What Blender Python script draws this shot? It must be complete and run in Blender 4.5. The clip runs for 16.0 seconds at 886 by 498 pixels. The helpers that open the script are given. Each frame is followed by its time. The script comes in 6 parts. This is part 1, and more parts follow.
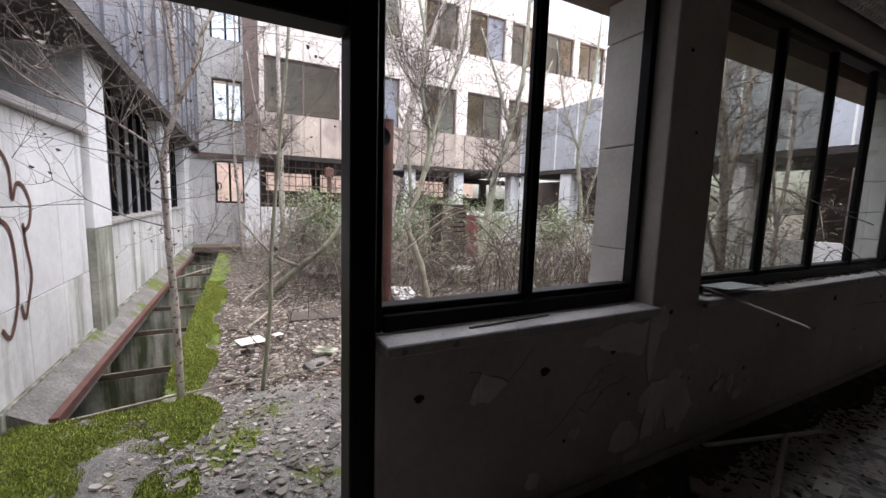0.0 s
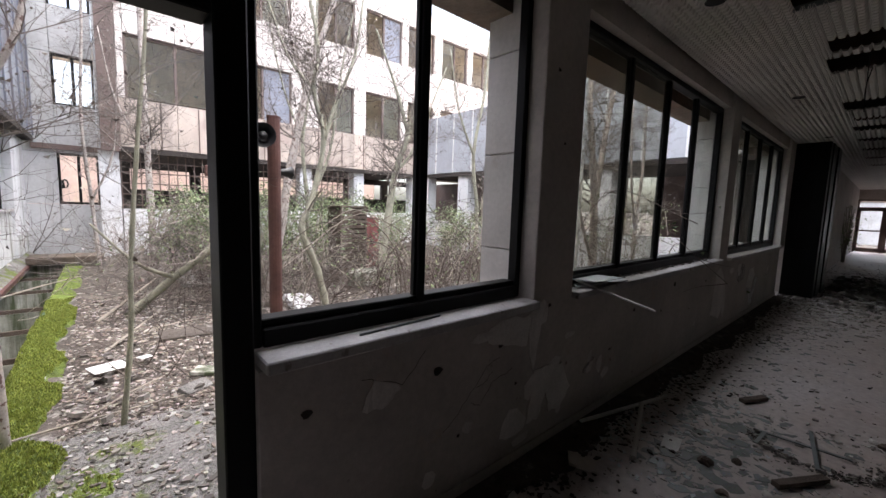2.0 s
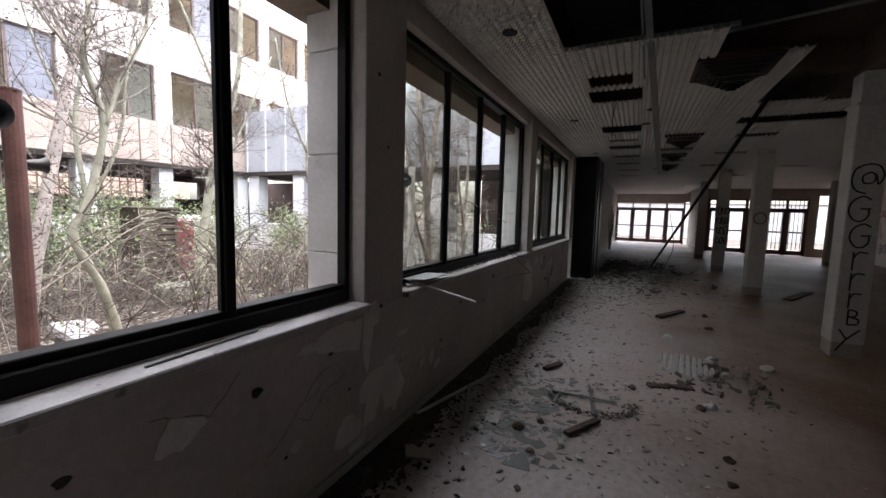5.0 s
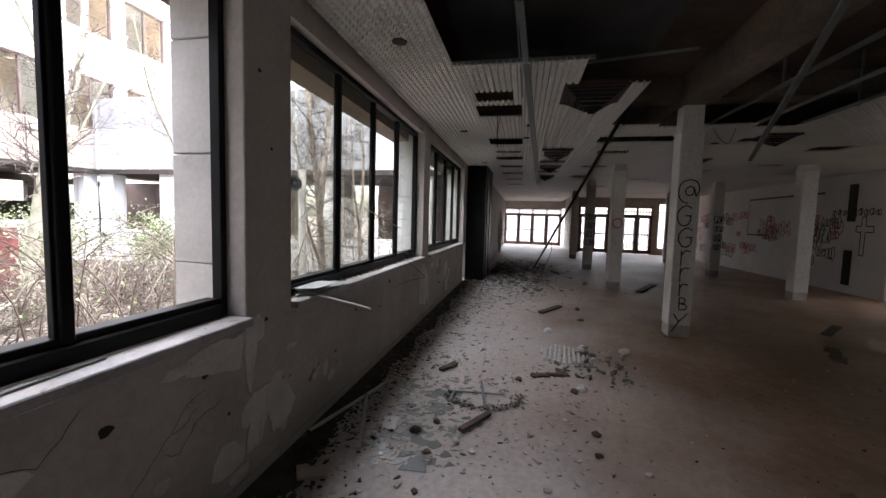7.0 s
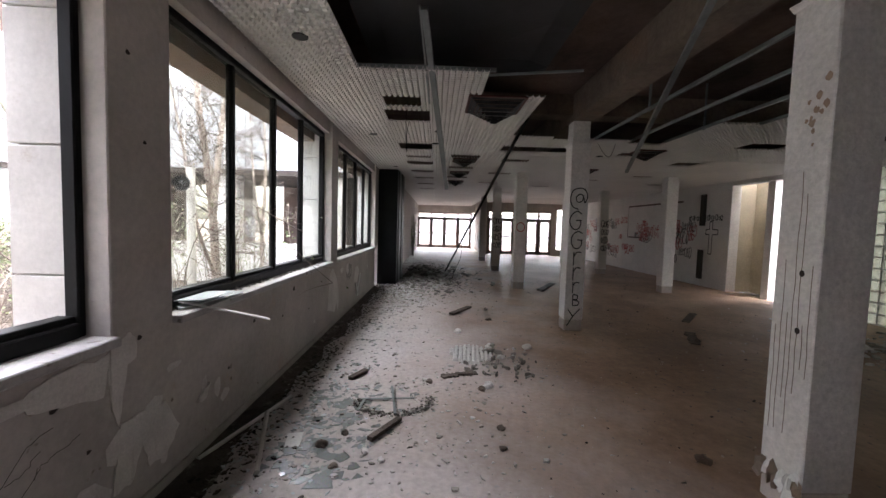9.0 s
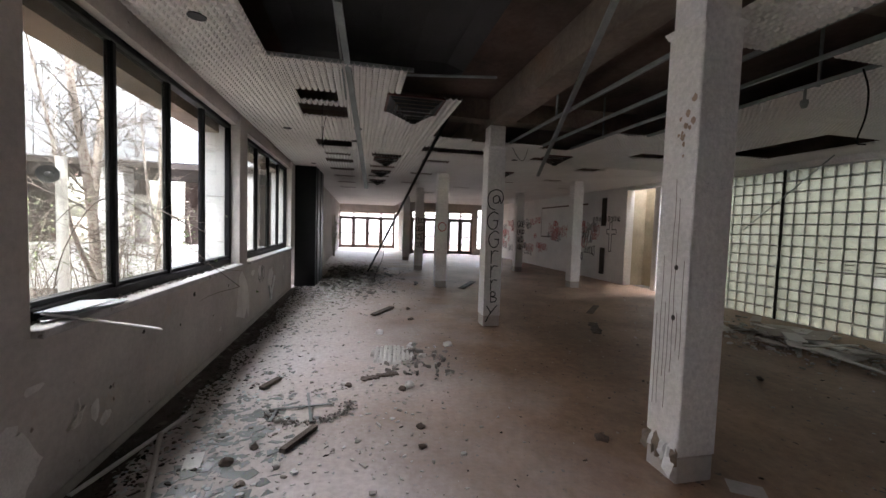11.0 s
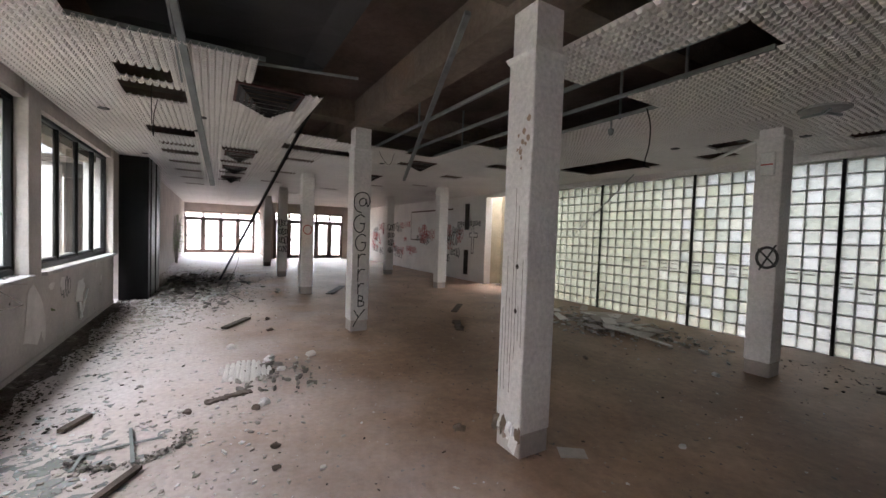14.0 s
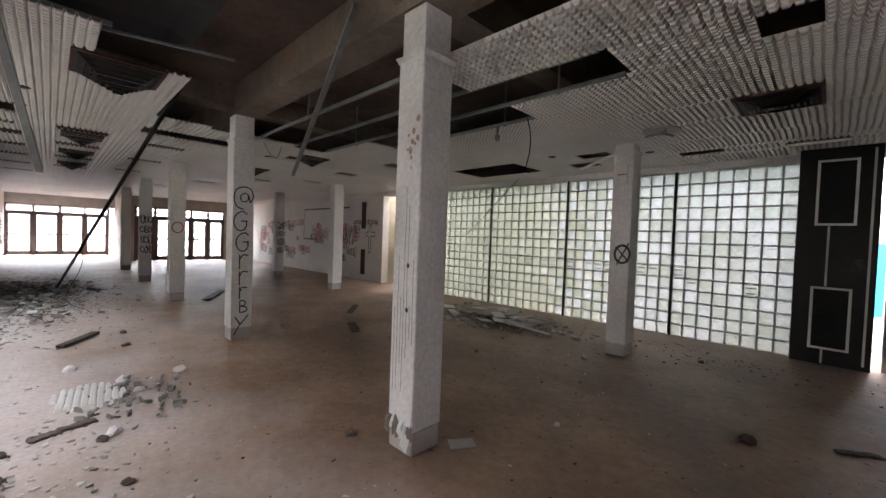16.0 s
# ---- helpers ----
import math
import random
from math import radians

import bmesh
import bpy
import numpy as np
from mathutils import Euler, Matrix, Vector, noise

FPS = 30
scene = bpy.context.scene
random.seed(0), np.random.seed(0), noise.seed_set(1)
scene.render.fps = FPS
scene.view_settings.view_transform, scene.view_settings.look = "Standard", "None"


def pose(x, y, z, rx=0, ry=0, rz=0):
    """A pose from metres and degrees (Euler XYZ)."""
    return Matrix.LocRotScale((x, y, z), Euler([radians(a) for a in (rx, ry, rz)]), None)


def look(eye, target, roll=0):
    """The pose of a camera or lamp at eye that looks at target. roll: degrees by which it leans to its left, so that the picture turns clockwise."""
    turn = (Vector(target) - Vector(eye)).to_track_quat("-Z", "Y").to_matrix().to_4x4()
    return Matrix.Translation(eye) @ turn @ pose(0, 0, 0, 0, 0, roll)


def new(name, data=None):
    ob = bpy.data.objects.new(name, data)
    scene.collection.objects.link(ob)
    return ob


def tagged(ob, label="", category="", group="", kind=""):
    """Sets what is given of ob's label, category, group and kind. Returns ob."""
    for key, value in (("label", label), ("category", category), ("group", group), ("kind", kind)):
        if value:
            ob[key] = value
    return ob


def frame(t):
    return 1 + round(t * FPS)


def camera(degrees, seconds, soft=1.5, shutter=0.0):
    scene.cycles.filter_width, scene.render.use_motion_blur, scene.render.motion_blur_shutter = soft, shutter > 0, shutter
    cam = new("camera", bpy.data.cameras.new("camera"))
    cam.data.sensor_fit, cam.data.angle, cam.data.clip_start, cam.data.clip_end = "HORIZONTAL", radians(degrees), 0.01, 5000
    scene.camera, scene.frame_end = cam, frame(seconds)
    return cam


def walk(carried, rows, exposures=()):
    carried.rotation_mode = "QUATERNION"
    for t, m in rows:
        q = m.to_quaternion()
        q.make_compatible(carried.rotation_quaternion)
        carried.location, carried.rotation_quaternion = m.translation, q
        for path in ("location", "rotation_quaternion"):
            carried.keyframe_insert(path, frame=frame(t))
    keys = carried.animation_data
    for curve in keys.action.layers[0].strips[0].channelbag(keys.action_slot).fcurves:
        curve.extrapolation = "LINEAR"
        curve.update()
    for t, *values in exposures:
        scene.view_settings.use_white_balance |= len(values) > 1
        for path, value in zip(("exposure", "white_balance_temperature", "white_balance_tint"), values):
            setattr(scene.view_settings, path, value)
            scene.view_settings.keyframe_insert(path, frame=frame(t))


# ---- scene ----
cam = camera(97.1, 16.0)
PATH = [  # seconds, eye, point looked at, lean in degrees
    (0, (-0.07, 0.171, 1.485), (0.841, 1.936, 1.251), 1.8),
    (0.5, (-0.066, 0.165, 1.494), (0.962, 1.864, 1.26), 2.1),
    (1, (-0.048, 0.149, 1.502), (1.083, 1.782, 1.271), 1.8),
    (1.5, (-0.038, 0.154, 1.496), (1.193, 1.715, 1.278), 1.8),
    (2, (-0.015, 0.141, 1.501), (1.298, 1.635, 1.287), 1.8),
    (2.5, (0.002, 0.133, 1.5), (1.392, 1.556, 1.291), 1.5),
    (3, (0.021, 0.12, 1.501), (1.488, 1.464, 1.295), 1.3),
    (3.5, (0.028, 0.124, 1.501), (1.578, 1.372, 1.302), 1.4),
    (4, (0.042, 0.108, 1.507), (1.684, 1.232, 1.309), 1.5),
    (6.5, (0.068, 0.054, 1.519), (1.992, 0.575, 1.359), 1.5),
    (7, (0.067, 0.042, 1.523), (2.022, 0.438, 1.373), 1.6),
    (7.5, (0.065, 0.029, 1.524), (2.04, 0.312, 1.384), 1.6),
    (8, (0.066, 0.019, 1.528), (2.054, 0.185, 1.395), 1.6),
    (8.5, (0.076, 0.007, 1.527), (2.071, 0.076, 1.402), 1.6),
    (9, (0.081, -0.005, 1.528), (2.077, -0.042, 1.409), 1.7),
    (11.5, (0.081, -0.063, 1.529), (2.012, -0.574, 1.426), 1.9),
    (12, (0.073, -0.075, 1.531), (1.978, -0.678, 1.435), 2.0),
    (12.5, (0.071, -0.1, 1.532), (1.946, -0.788, 1.439), 2.0),
    (13, (0.062, -0.114, 1.534), (1.896, -0.907, 1.448), 2.0),
    (13.5, (0.057, -0.117, 1.533), (1.84, -1.021, 1.453), 2.0),
    (14, (0.055, -0.139, 1.529), (1.776, -1.154, 1.459), 2.0),
    (14.5, (0.052, -0.145, 1.53), (1.708, -1.265, 1.462), 2.1),
    (15, (0.048, -0.149, 1.518), (1.623, -1.38, 1.461), 2.1),
    (15.5, (0.056, -0.175, 1.529), (1.549, -1.504, 1.469), 2.0),
    (16, (0.039, -0.2, 1.531), (1.448, -1.619, 1.475), 2.1),
]
EXPOSURES = [(0.0, 1.7), (2.0, 2.05), (3.0, 2.12), (4.2, 2.3), (7.0, 3.4), (9.0, 4.15), (12.5, 4.33), (14.0, 4.85), (16.0, 4.85)]
walk(cam, [(t, look(eye, target, roll)) for t, eye, target, roll in PATH], EXPOSURES)

# ---- light: an overcast day ----
world = bpy.data.worlds.new("world")
scene.world = world
world.use_nodes = True
wn, wl = world.node_tree.nodes, world.node_tree.links
sky = wn.new("ShaderNodeTexSky")
sky.sky_type, sky.sun_disc = "NISHITA", False
sky.sun_elevation, sky.sun_rotation = radians(80), radians(140)
sky.dust_density, sky.air_density, sky.ozone_density = 4.0, 1.0, 0.6
wn["Background"].inputs["Strength"].default_value = 0.15
cloud = wn.new("ShaderNodeHueSaturation")
cloud.inputs["Saturation"].default_value = 0.55
wl.new(sky.outputs[0], cloud.inputs["Color"])
wl.new(cloud.outputs[0], wn["Background"].inputs["Color"])
sun = new("sun", bpy.data.lights.new("sun", "SUN"))
sun.data.energy, sun.data.angle, sun.data.color = 1.8, radians(140), (0.99, 0.945, 1.0)
sun.matrix_world = look((0, 0, 30), (-1.0, -0.9, 20.0))

# ---- materials ----
def material(name, colour, rough=0.8, metal=0.0, stain=0.25, scale=3.0, grain=0.12, bump=0.15, other=None, spots=None, per_piece=0.0, streak=None):
    """A worn surface: two scales of noise over the base colour, fine relief, and an optional second colour in patches."""
    m = bpy.data.materials.new(name)
    m.use_nodes = True
    n, l = m.node_tree.nodes, m.node_tree.links
    b = n["Principled BSDF"]
    b.inputs["Roughness"].default_value, b.inputs["Metallic"].default_value = rough, metal
    pos = n.new("ShaderNodeNewGeometry").outputs["Position"]

    def noise_tex(s, detail, rough_=0.6):
        t = n.new("ShaderNodeTexNoise")
        t.inputs["Scale"].default_value, t.inputs["Detail"].default_value, t.inputs["Roughness"].default_value = s, detail, rough_
        l.new(pos, t.inputs["Vector"])
        return t.outputs["Fac"]

    def ramp(fac, a, b_, lo=0.35, hi=0.65):
        r = n.new("ShaderNodeValToRGB")
        r.color_ramp.elements[0].position, r.color_ramp.elements[1].position = lo, hi
        r.color_ramp.elements[0].color, r.color_ramp.elements[1].color = (*a, 1), (*b_, 1)
        l.new(fac, r.inputs[0])
        return r.outputs[0]

    def mix(a, b_, fac, kind="MIX"):
        x = n.new("ShaderNodeMix")
        x.data_type, x.blend_type = "RGBA", kind
        for sock, v in ((x.inputs[0], fac), (x.inputs[6], a), (x.inputs[7], b_)):
            if isinstance(v, (int, float)):
                sock.default_value = v
            elif isinstance(v, tuple):
                sock.default_value = (*v, 1)
            else:
                l.new(v, sock)
        return x.outputs[2]

    big, fine = noise_tex(scale, 6), noise_tex(scale * 14, 5, 0.7)
    dark = tuple(c * (1 - stain) for c in colour)
    col = ramp(big, dark, colour)
    if other:
        col = mix(col, other[0], ramp(noise_tex(other[1], 7, 0.7), (0, 0, 0), (1, 1, 1), other[2], other[2] + other[3]))
    if streak:
        low = n.new("ShaderNodeMapping")
        low.inputs["Scale"].default_value = (streak[1], streak[1], streak[1] * 0.09)
        l.new(pos, low.inputs["Vector"])
        run = n.new("ShaderNodeTexNoise")
        run.inputs["Scale"].default_value, run.inputs["Detail"].default_value, run.inputs["Roughness"].default_value = 1.0, 6, 0.65
        l.new(low.outputs[0], run.inputs["Vector"])
        col = mix(col, streak[0], ramp(run.outputs["Fac"], (0, 0, 0), (1, 1, 1), streak[2], streak[2] + 0.22))
    if spots:
        col = mix(col, spots[0], ramp(noise_tex(spots[1], 3, 0.5), (0, 0, 0), (1, 1, 1), spots[2], spots[2] + 0.04))
    col = mix(col, ramp(fine, (1 - grain,) * 3, (1 + grain,) * 3, 0.3, 0.7), 1.0, "MULTIPLY")
    if per_piece:
        rnd = n.new("ShaderNodeObjectInfo").outputs["Random"]
        col = mix(col, ramp(rnd, (1 - per_piece,) * 3, (1 + per_piece * 0.4,) * 3, 0, 1), 1.0, "MULTIPLY")
    l.new(col, b.inputs["Base Color"])
    bm_ = n.new("ShaderNodeBump")
    bm_.inputs["Strength"].default_value, bm_.inputs["Distance"].default_value = bump, 0.02
    l.new(fine, bm_.inputs["Height"])
    l.new(bm_.outputs[0], b.inputs["Normal"])
    return m


def island_material(name, a, b_, rough=0.85, bump=0.2, c=None):
    """Loose bits in many shades between a and b_ (and c), bit by bit."""
    m = bpy.data.materials.new(name)
    m.use_nodes = True
    n, l = m.node_tree.nodes, m.node_tree.links
    b = n["Principled BSDF"]
    b.inputs["Roughness"].default_value = rough
    r = n.new("ShaderNodeValToRGB")
    e = r.color_ramp.elements
    e[0].color, e[1].color = (*a, 1), (*b_, 1)
    if c:
        x = e.new(0.72)
        x.color = (*b_, 1)
        e[2].color = (*c, 1)
    l.new(n.new("ShaderNodeNewGeometry").outputs["Random Per Island"], r.inputs[0])
    t = n.new("ShaderNodeTexNoise")
    t.inputs["Scale"].default_value = 60
    x = n.new("ShaderNodeMix")
    x.data_type, x.blend_type, x.inputs[0].default_value = "RGBA", "MULTIPLY", 0.5
    l.new(r.outputs[0], x.inputs[6])
    l.new(t.outputs["Color"], x.inputs[7])
    l.new(x.outputs[2], b.inputs["Base Color"])
    return m


def glass_material(name, tint=(0.93, 0.97, 0.95), dirt=0.25, rough=0.02):
    """A thin pane: clear, with a film of dirt in patches."""
    m = bpy.data.materials.new(name)
    m.use_nodes = True
    n, l = m.node_tree.nodes, m.node_tree.links
    clear = n.new("ShaderNodeBsdfTransparent")
    clear.inputs[0].default_value = (*tint, 1)
    shine = n.new("ShaderNodeBsdfGlossy")
    shine.inputs["Roughness"].default_value = rough
    one = n.new("ShaderNodeMixShader")
    edge, steep = n.new("ShaderNodeLayerWeight"), n.new("ShaderNodeMath")
    steep.operation, steep.inputs[1].default_value = "POWER", 4.0
    l.new(edge.outputs["Facing"], steep.inputs[0])
    gloss = n.new("ShaderNodeMapRange")
    gloss.inputs[3].default_value, gloss.inputs[4].default_value = 0.03, 0.4
    l.new(steep.outputs[0], gloss.inputs[0]), l.new(gloss.outputs[0], one.inputs[0])
    l.new(clear.outputs[0], one.inputs[1]), l.new(shine.outputs[0], one.inputs[2])
    film = n.new("ShaderNodeBsdfDiffuse")
    film.inputs[0].default_value = (0.5, 0.52, 0.47, 1)
    lucent = n.new("ShaderNodeBsdfTranslucent")
    lucent.inputs[0].default_value = (0.5, 0.52, 0.47, 1)
    both = n.new("ShaderNodeMixShader")
    l.new(film.outputs[0], both.inputs[1]), l.new(lucent.outputs[0], both.inputs[2])
    t = n.new("ShaderNodeTexNoise")
    t.inputs["Scale"].default_value, t.inputs["Detail"].default_value = 2.5, 8
    l.new(n.new("ShaderNodeNewGeometry").outputs["Position"], t.inputs["Vector"])
    r = n.new("ShaderNodeMapRange")
    r.inputs[1].default_value, r.inputs[2].default_value, r.inputs[3].default_value, r.inputs[4].default_value = 0.4, 0.75, dirt * 0.3, dirt * 2
    l.new(t.outputs["Fac"], r.inputs[0])
    two = n.new("ShaderNodeMixShader")
    l.new(r.outputs[0], two.inputs[0]), l.new(one.outputs[0], two.inputs[1]), l.new(both.outputs[0], two.inputs[2])
    l.new(two.outputs[0], n["Material Output"].inputs[0])
    return m


def block_material(name, colour):
    """Pressed glass block: light passes scattered, with a glossy face."""
    m = bpy.data.materials.new(name)
    m.use_nodes = True
    n, l = m.node_tree.nodes, m.node_tree.links
    lucent, shine, clear = n.new("ShaderNodeBsdfTranslucent"), n.new("ShaderNodeBsdfGlossy"), n.new("ShaderNodeBsdfTransparent")
    shine.inputs["Roughness"].default_value = 0.15
    rnd = n.new("ShaderNodeObjectInfo").outputs["Random"]
    r = n.new("ShaderNodeValToRGB")
    r.color_ramp.elements[0].color, r.color_ramp.elements[1].color = (*(c * q for c, q in zip(colour, (0.78, 0.8, 0.72))), 1), (*colour, 1)
    l.new(rnd, r.inputs[0])
    t = n.new("ShaderNodeTexNoise")
    t.inputs["Scale"].default_value, t.inputs["Detail"].default_value = 13, 2
    l.new(n.new("ShaderNodeNewGeometry").outputs["Position"], t.inputs["Vector"])
    x = n.new("ShaderNodeMix")
    x.data_type, x.blend_type, x.inputs[0].default_value = "RGBA", "MULTIPLY", 0.4
    l.new(r.outputs[0], x.inputs[6]), l.new(t.outputs["Fac"], x.inputs[7])
    l.new(x.outputs[2], lucent.inputs[0])
    bp = n.new("ShaderNodeBump")
    bp.inputs["Strength"].default_value, bp.inputs["Distance"].default_value = 0.5, 0.05
    l.new(t.outputs["Fac"], bp.inputs["Height"])
    l.new(bp.outputs[0], shine.inputs["Normal"])
    l.new(bp.outputs[0], lucent.inputs["Normal"])
    one, two = n.new("ShaderNodeMixShader"), n.new("ShaderNodeMixShader")
    one.inputs[0].default_value, two.inputs[0].default_value = 0.25, 0.08
    clear.inputs[0].default_value = (*colour, 1)
    l.new(lucent.outputs[0], one.inputs[1]), l.new(clear.outputs[0], one.inputs[2])
    l.new(one.outputs[0], two.inputs[1]), l.new(shine.outputs[0], two.inputs[2])
    l.new(two.outputs[0], n["Material Output"].inputs[0])
    return m


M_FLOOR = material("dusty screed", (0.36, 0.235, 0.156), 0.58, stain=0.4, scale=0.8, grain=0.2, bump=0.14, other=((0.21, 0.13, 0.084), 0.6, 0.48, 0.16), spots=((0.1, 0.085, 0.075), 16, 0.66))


def dust_and_light(m, colour, y0, y1):
    """Plaster dust plus painted window light on a floor, growing paler from y0 to y1, with a ragged edge and swept
    gaps.
    """
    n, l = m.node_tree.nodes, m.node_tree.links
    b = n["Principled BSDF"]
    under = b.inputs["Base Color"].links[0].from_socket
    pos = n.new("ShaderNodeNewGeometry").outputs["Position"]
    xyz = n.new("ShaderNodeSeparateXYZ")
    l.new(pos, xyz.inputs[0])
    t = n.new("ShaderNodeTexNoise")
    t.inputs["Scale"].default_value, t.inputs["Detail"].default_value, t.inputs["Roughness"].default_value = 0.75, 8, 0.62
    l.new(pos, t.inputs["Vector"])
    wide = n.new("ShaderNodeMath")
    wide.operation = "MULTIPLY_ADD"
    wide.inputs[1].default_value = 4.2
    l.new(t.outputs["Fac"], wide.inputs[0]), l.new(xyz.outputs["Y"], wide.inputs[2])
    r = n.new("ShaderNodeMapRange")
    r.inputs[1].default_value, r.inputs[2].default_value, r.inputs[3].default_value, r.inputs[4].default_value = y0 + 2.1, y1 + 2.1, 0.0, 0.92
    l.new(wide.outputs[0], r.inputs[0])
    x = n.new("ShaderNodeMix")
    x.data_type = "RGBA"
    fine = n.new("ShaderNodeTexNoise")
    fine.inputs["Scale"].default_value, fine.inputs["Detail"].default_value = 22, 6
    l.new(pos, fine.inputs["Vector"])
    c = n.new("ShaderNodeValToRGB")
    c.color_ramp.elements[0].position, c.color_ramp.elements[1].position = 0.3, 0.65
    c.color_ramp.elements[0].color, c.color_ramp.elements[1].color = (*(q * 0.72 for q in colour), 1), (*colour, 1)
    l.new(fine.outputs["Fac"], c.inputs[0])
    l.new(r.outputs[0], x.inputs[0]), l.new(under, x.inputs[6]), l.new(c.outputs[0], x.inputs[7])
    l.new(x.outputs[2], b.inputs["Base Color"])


# Brighter tone by the windows: dust, with their light put into the colour.
dust_and_light(M_FLOOR, (0.62, 0.58, 0.58), -1.9, 1.2)
M_PLASTER = material("stained wall paint", (0.49, 0.445, 0.41), 0.85, stain=0.22, scale=1.6, grain=0.1, bump=0.2, other=((0.45, 0.36, 0.29), 2.2, 0.6, 0.12), spots=((0.16, 0.12, 0.1), 9, 0.73))
M_COLUMN = material("white roughcast paint", (0.76, 0.74, 0.72), 0.8, stain=0.12, scale=2, grain=0.16, bump=0.5)
M_CONCRETE = material("bare concrete", (0.22, 0.175, 0.14), 0.9, stain=0.45, scale=1.5, grain=0.2, bump=0.4, other=((0.2, 0.13, 0.09), 1.2, 0.52, 0.2))
# Brown concrete coloured darker, so the void over the ceiling reads as shaded.
M_SLAB = material("shaded concrete", (0.14, 0.1, 0.08), 0.95, stain=0.6, scale=0.9, grain=0.2, bump=0.4)
M_CEILING = material("ceiling metal", (0.66, 0.635, 0.605), 0.55, stain=0.12, scale=0.8, grain=0.06, bump=0.05, other=((0.42, 0.34, 0.26), 0.8, 0.66, 0.15))
M_BLACK = material("black lacquered metal", (0.006, 0.006, 0.0065), 0.5, stain=0.3, scale=4, grain=0.2, bump=0.05)
M_BLACK.node_tree.nodes["Principled BSDF"].inputs["Specular IOR Level"].default_value = 0.15
M_DARKBOARD = material("dark laminate", (0.012, 0.01, 0.01), 0.45, stain=0.4, scale=2, grain=0.2, bump=0.06, other=((0.06, 0.045, 0.035), 3, 0.62, 0.1))
M_DARKBOARD.node_tree.nodes["Principled BSDF"].inputs["Specular IOR Level"].default_value = 0.2
M_SILL = material("marble sill", (0.42, 0.4, 0.39), 0.5, stain=0.3, scale=5, grain=0.15, bump=0.12, spots=((0.2, 0.18, 0.16), 12, 0.66))
M_STONE = material("limestone cladding", (0.62, 0.59, 0.56), 0.7, stain=0.18, scale=2.5, grain=0.08, bump=0.12, other=((0.42, 0.37, 0.31), 3.5, 0.62, 0.1), per_piece=0.12)
M_ZINC = material("galvanised profile", (0.22, 0.24, 0.24), 0.45, 0.4, stain=0.3, scale=6, grain=0.1, bump=0.05)
M_RUST = material("rusty brown paint", (0.13, 0.055, 0.045), 0.7, stain=0.4, scale=6, grain=0.2, bump=0.25)
M_WOOD = material("weathered timber", (0.12, 0.09, 0.07), 0.85, stain=0.5, scale=9, grain=0.3, bump=0.4)
M_WHITE = material("white painted metal", (0.78, 0.78, 0.76), 0.5, stain=0.15, scale=4)
M_CLAD_W = material("white stone facade", (0.8, 0.8, 0.81), 0.7, streak=((0.2, 0.21, 0.17), 3.2, 0.56), stain=0.2, scale=0.9, grain=0.07, bump=0.1, other=((0.3, 0.29, 0.25), 1.1, 0.62, 0.16), per_piece=0.06)
M_CLAD_FOOT = material("damp stone facade", (0.72, 0.72, 0.71), 0.75, streak=((0.2, 0.21, 0.16), 3.3, 0.48), stain=0.25, scale=1.2, grain=0.1, bump=0.12, per_piece=0.06)
M_CLAD_MOSS = material("mossy stone facade", (0.46, 0.46, 0.41), 0.85, streak=((0.11, 0.12, 0.07), 4.0, 0.44), stain=0.4, scale=3, grain=0.2, bump=0.3)
M_BEIGE = material("beige facade panel", (0.8, 0.72, 0.67), 0.6, stain=0.15, scale=0.7, grain=0.07, bump=0.06, per_piece=0.08)
M_PANEL = material("blue grey facade panel", (0.25, 0.26, 0.31), 0.35, 0.2, streak=((0.13, 0.1, 0.1), 2.0, 0.5), stain=0.35, scale=0.5, grain=0.08, bump=0.04, per_piece=0.15)
M_BAND = material("brown stained spandrel", (0.6, 0.5, 0.43), 0.6, streak=((0.3, 0.25, 0.22), 2.2, 0.5), stain=0.25, scale=0.8, grain=0.08, bump=0.06, other=((0.36, 0.27, 0.24), 0.7, 0.5, 0.2), per_piece=0.15)
M_PANEL_L = material("pale grey facade panel", (0.46, 0.48, 0.52), 0.45, 0.1, stain=0.2, scale=0.6, grain=0.06, bump=0.04, per_piece=0.08)
M_TRIM = material("brown facade trim", (0.16, 0.11, 0.095), 0.6, stain=0.3, scale=2)
M_GREYWALL = material("grey render", (0.58, 0.58, 0.58), 0.85, streak=((0.3, 0.27, 0.25), 2.5, 0.55), stain=0.25, scale=0.9, grain=0.1, bump=0.2)
# Near black colour stands for the shade in rooms, soffits and holes.
M_DARK = material("dark shade tone", (0.055, 0.045, 0.04), 0.95, stain=0.5, scale=1.2)
M_ROOM = material("faded room paint", (0.78, 0.7, 0.58), 0.9, stain=0.3, scale=1.0)
# Cream colour holds the warm daylight that falls into the south recess.
M_CREAM = material("warm lit wall paint", (0.55, 0.48, 0.35), 0.85, stain=0.25, scale=1.4, grain=0.1, bump=0.15)
M_SALMON = material("salmon wall paint", (0.8, 0.6, 0.52), 0.8, stain=0.3, scale=0.9, grain=0.1, other=((0.75, 0.68, 0.45), 0.6, 0.55, 0.2))
M_PIT = material("wet concrete", (0.55, 0.54, 0.48), 0.75, streak=((0.06, 0.075, 0.035), 7.0, 0.38), stain=0.5, scale=1.4, grain=0.15, bump=0.3, other=((0.1, 0.11, 0.07), 2.0, 0.56, 0.14))
M_MOSS = material("moss", (0.17, 0.23, 0.04), 0.95, stain=0.55, scale=5, grain=0.4, bump=1.0)
M_SOIL = material("litter soil", (0.12, 0.1, 0.085), 0.95, stain=0.45, scale=2.0, grain=0.4, bump=0.8, other=((0.28, 0.26, 0.24), 3.5, 0.56, 0.1))
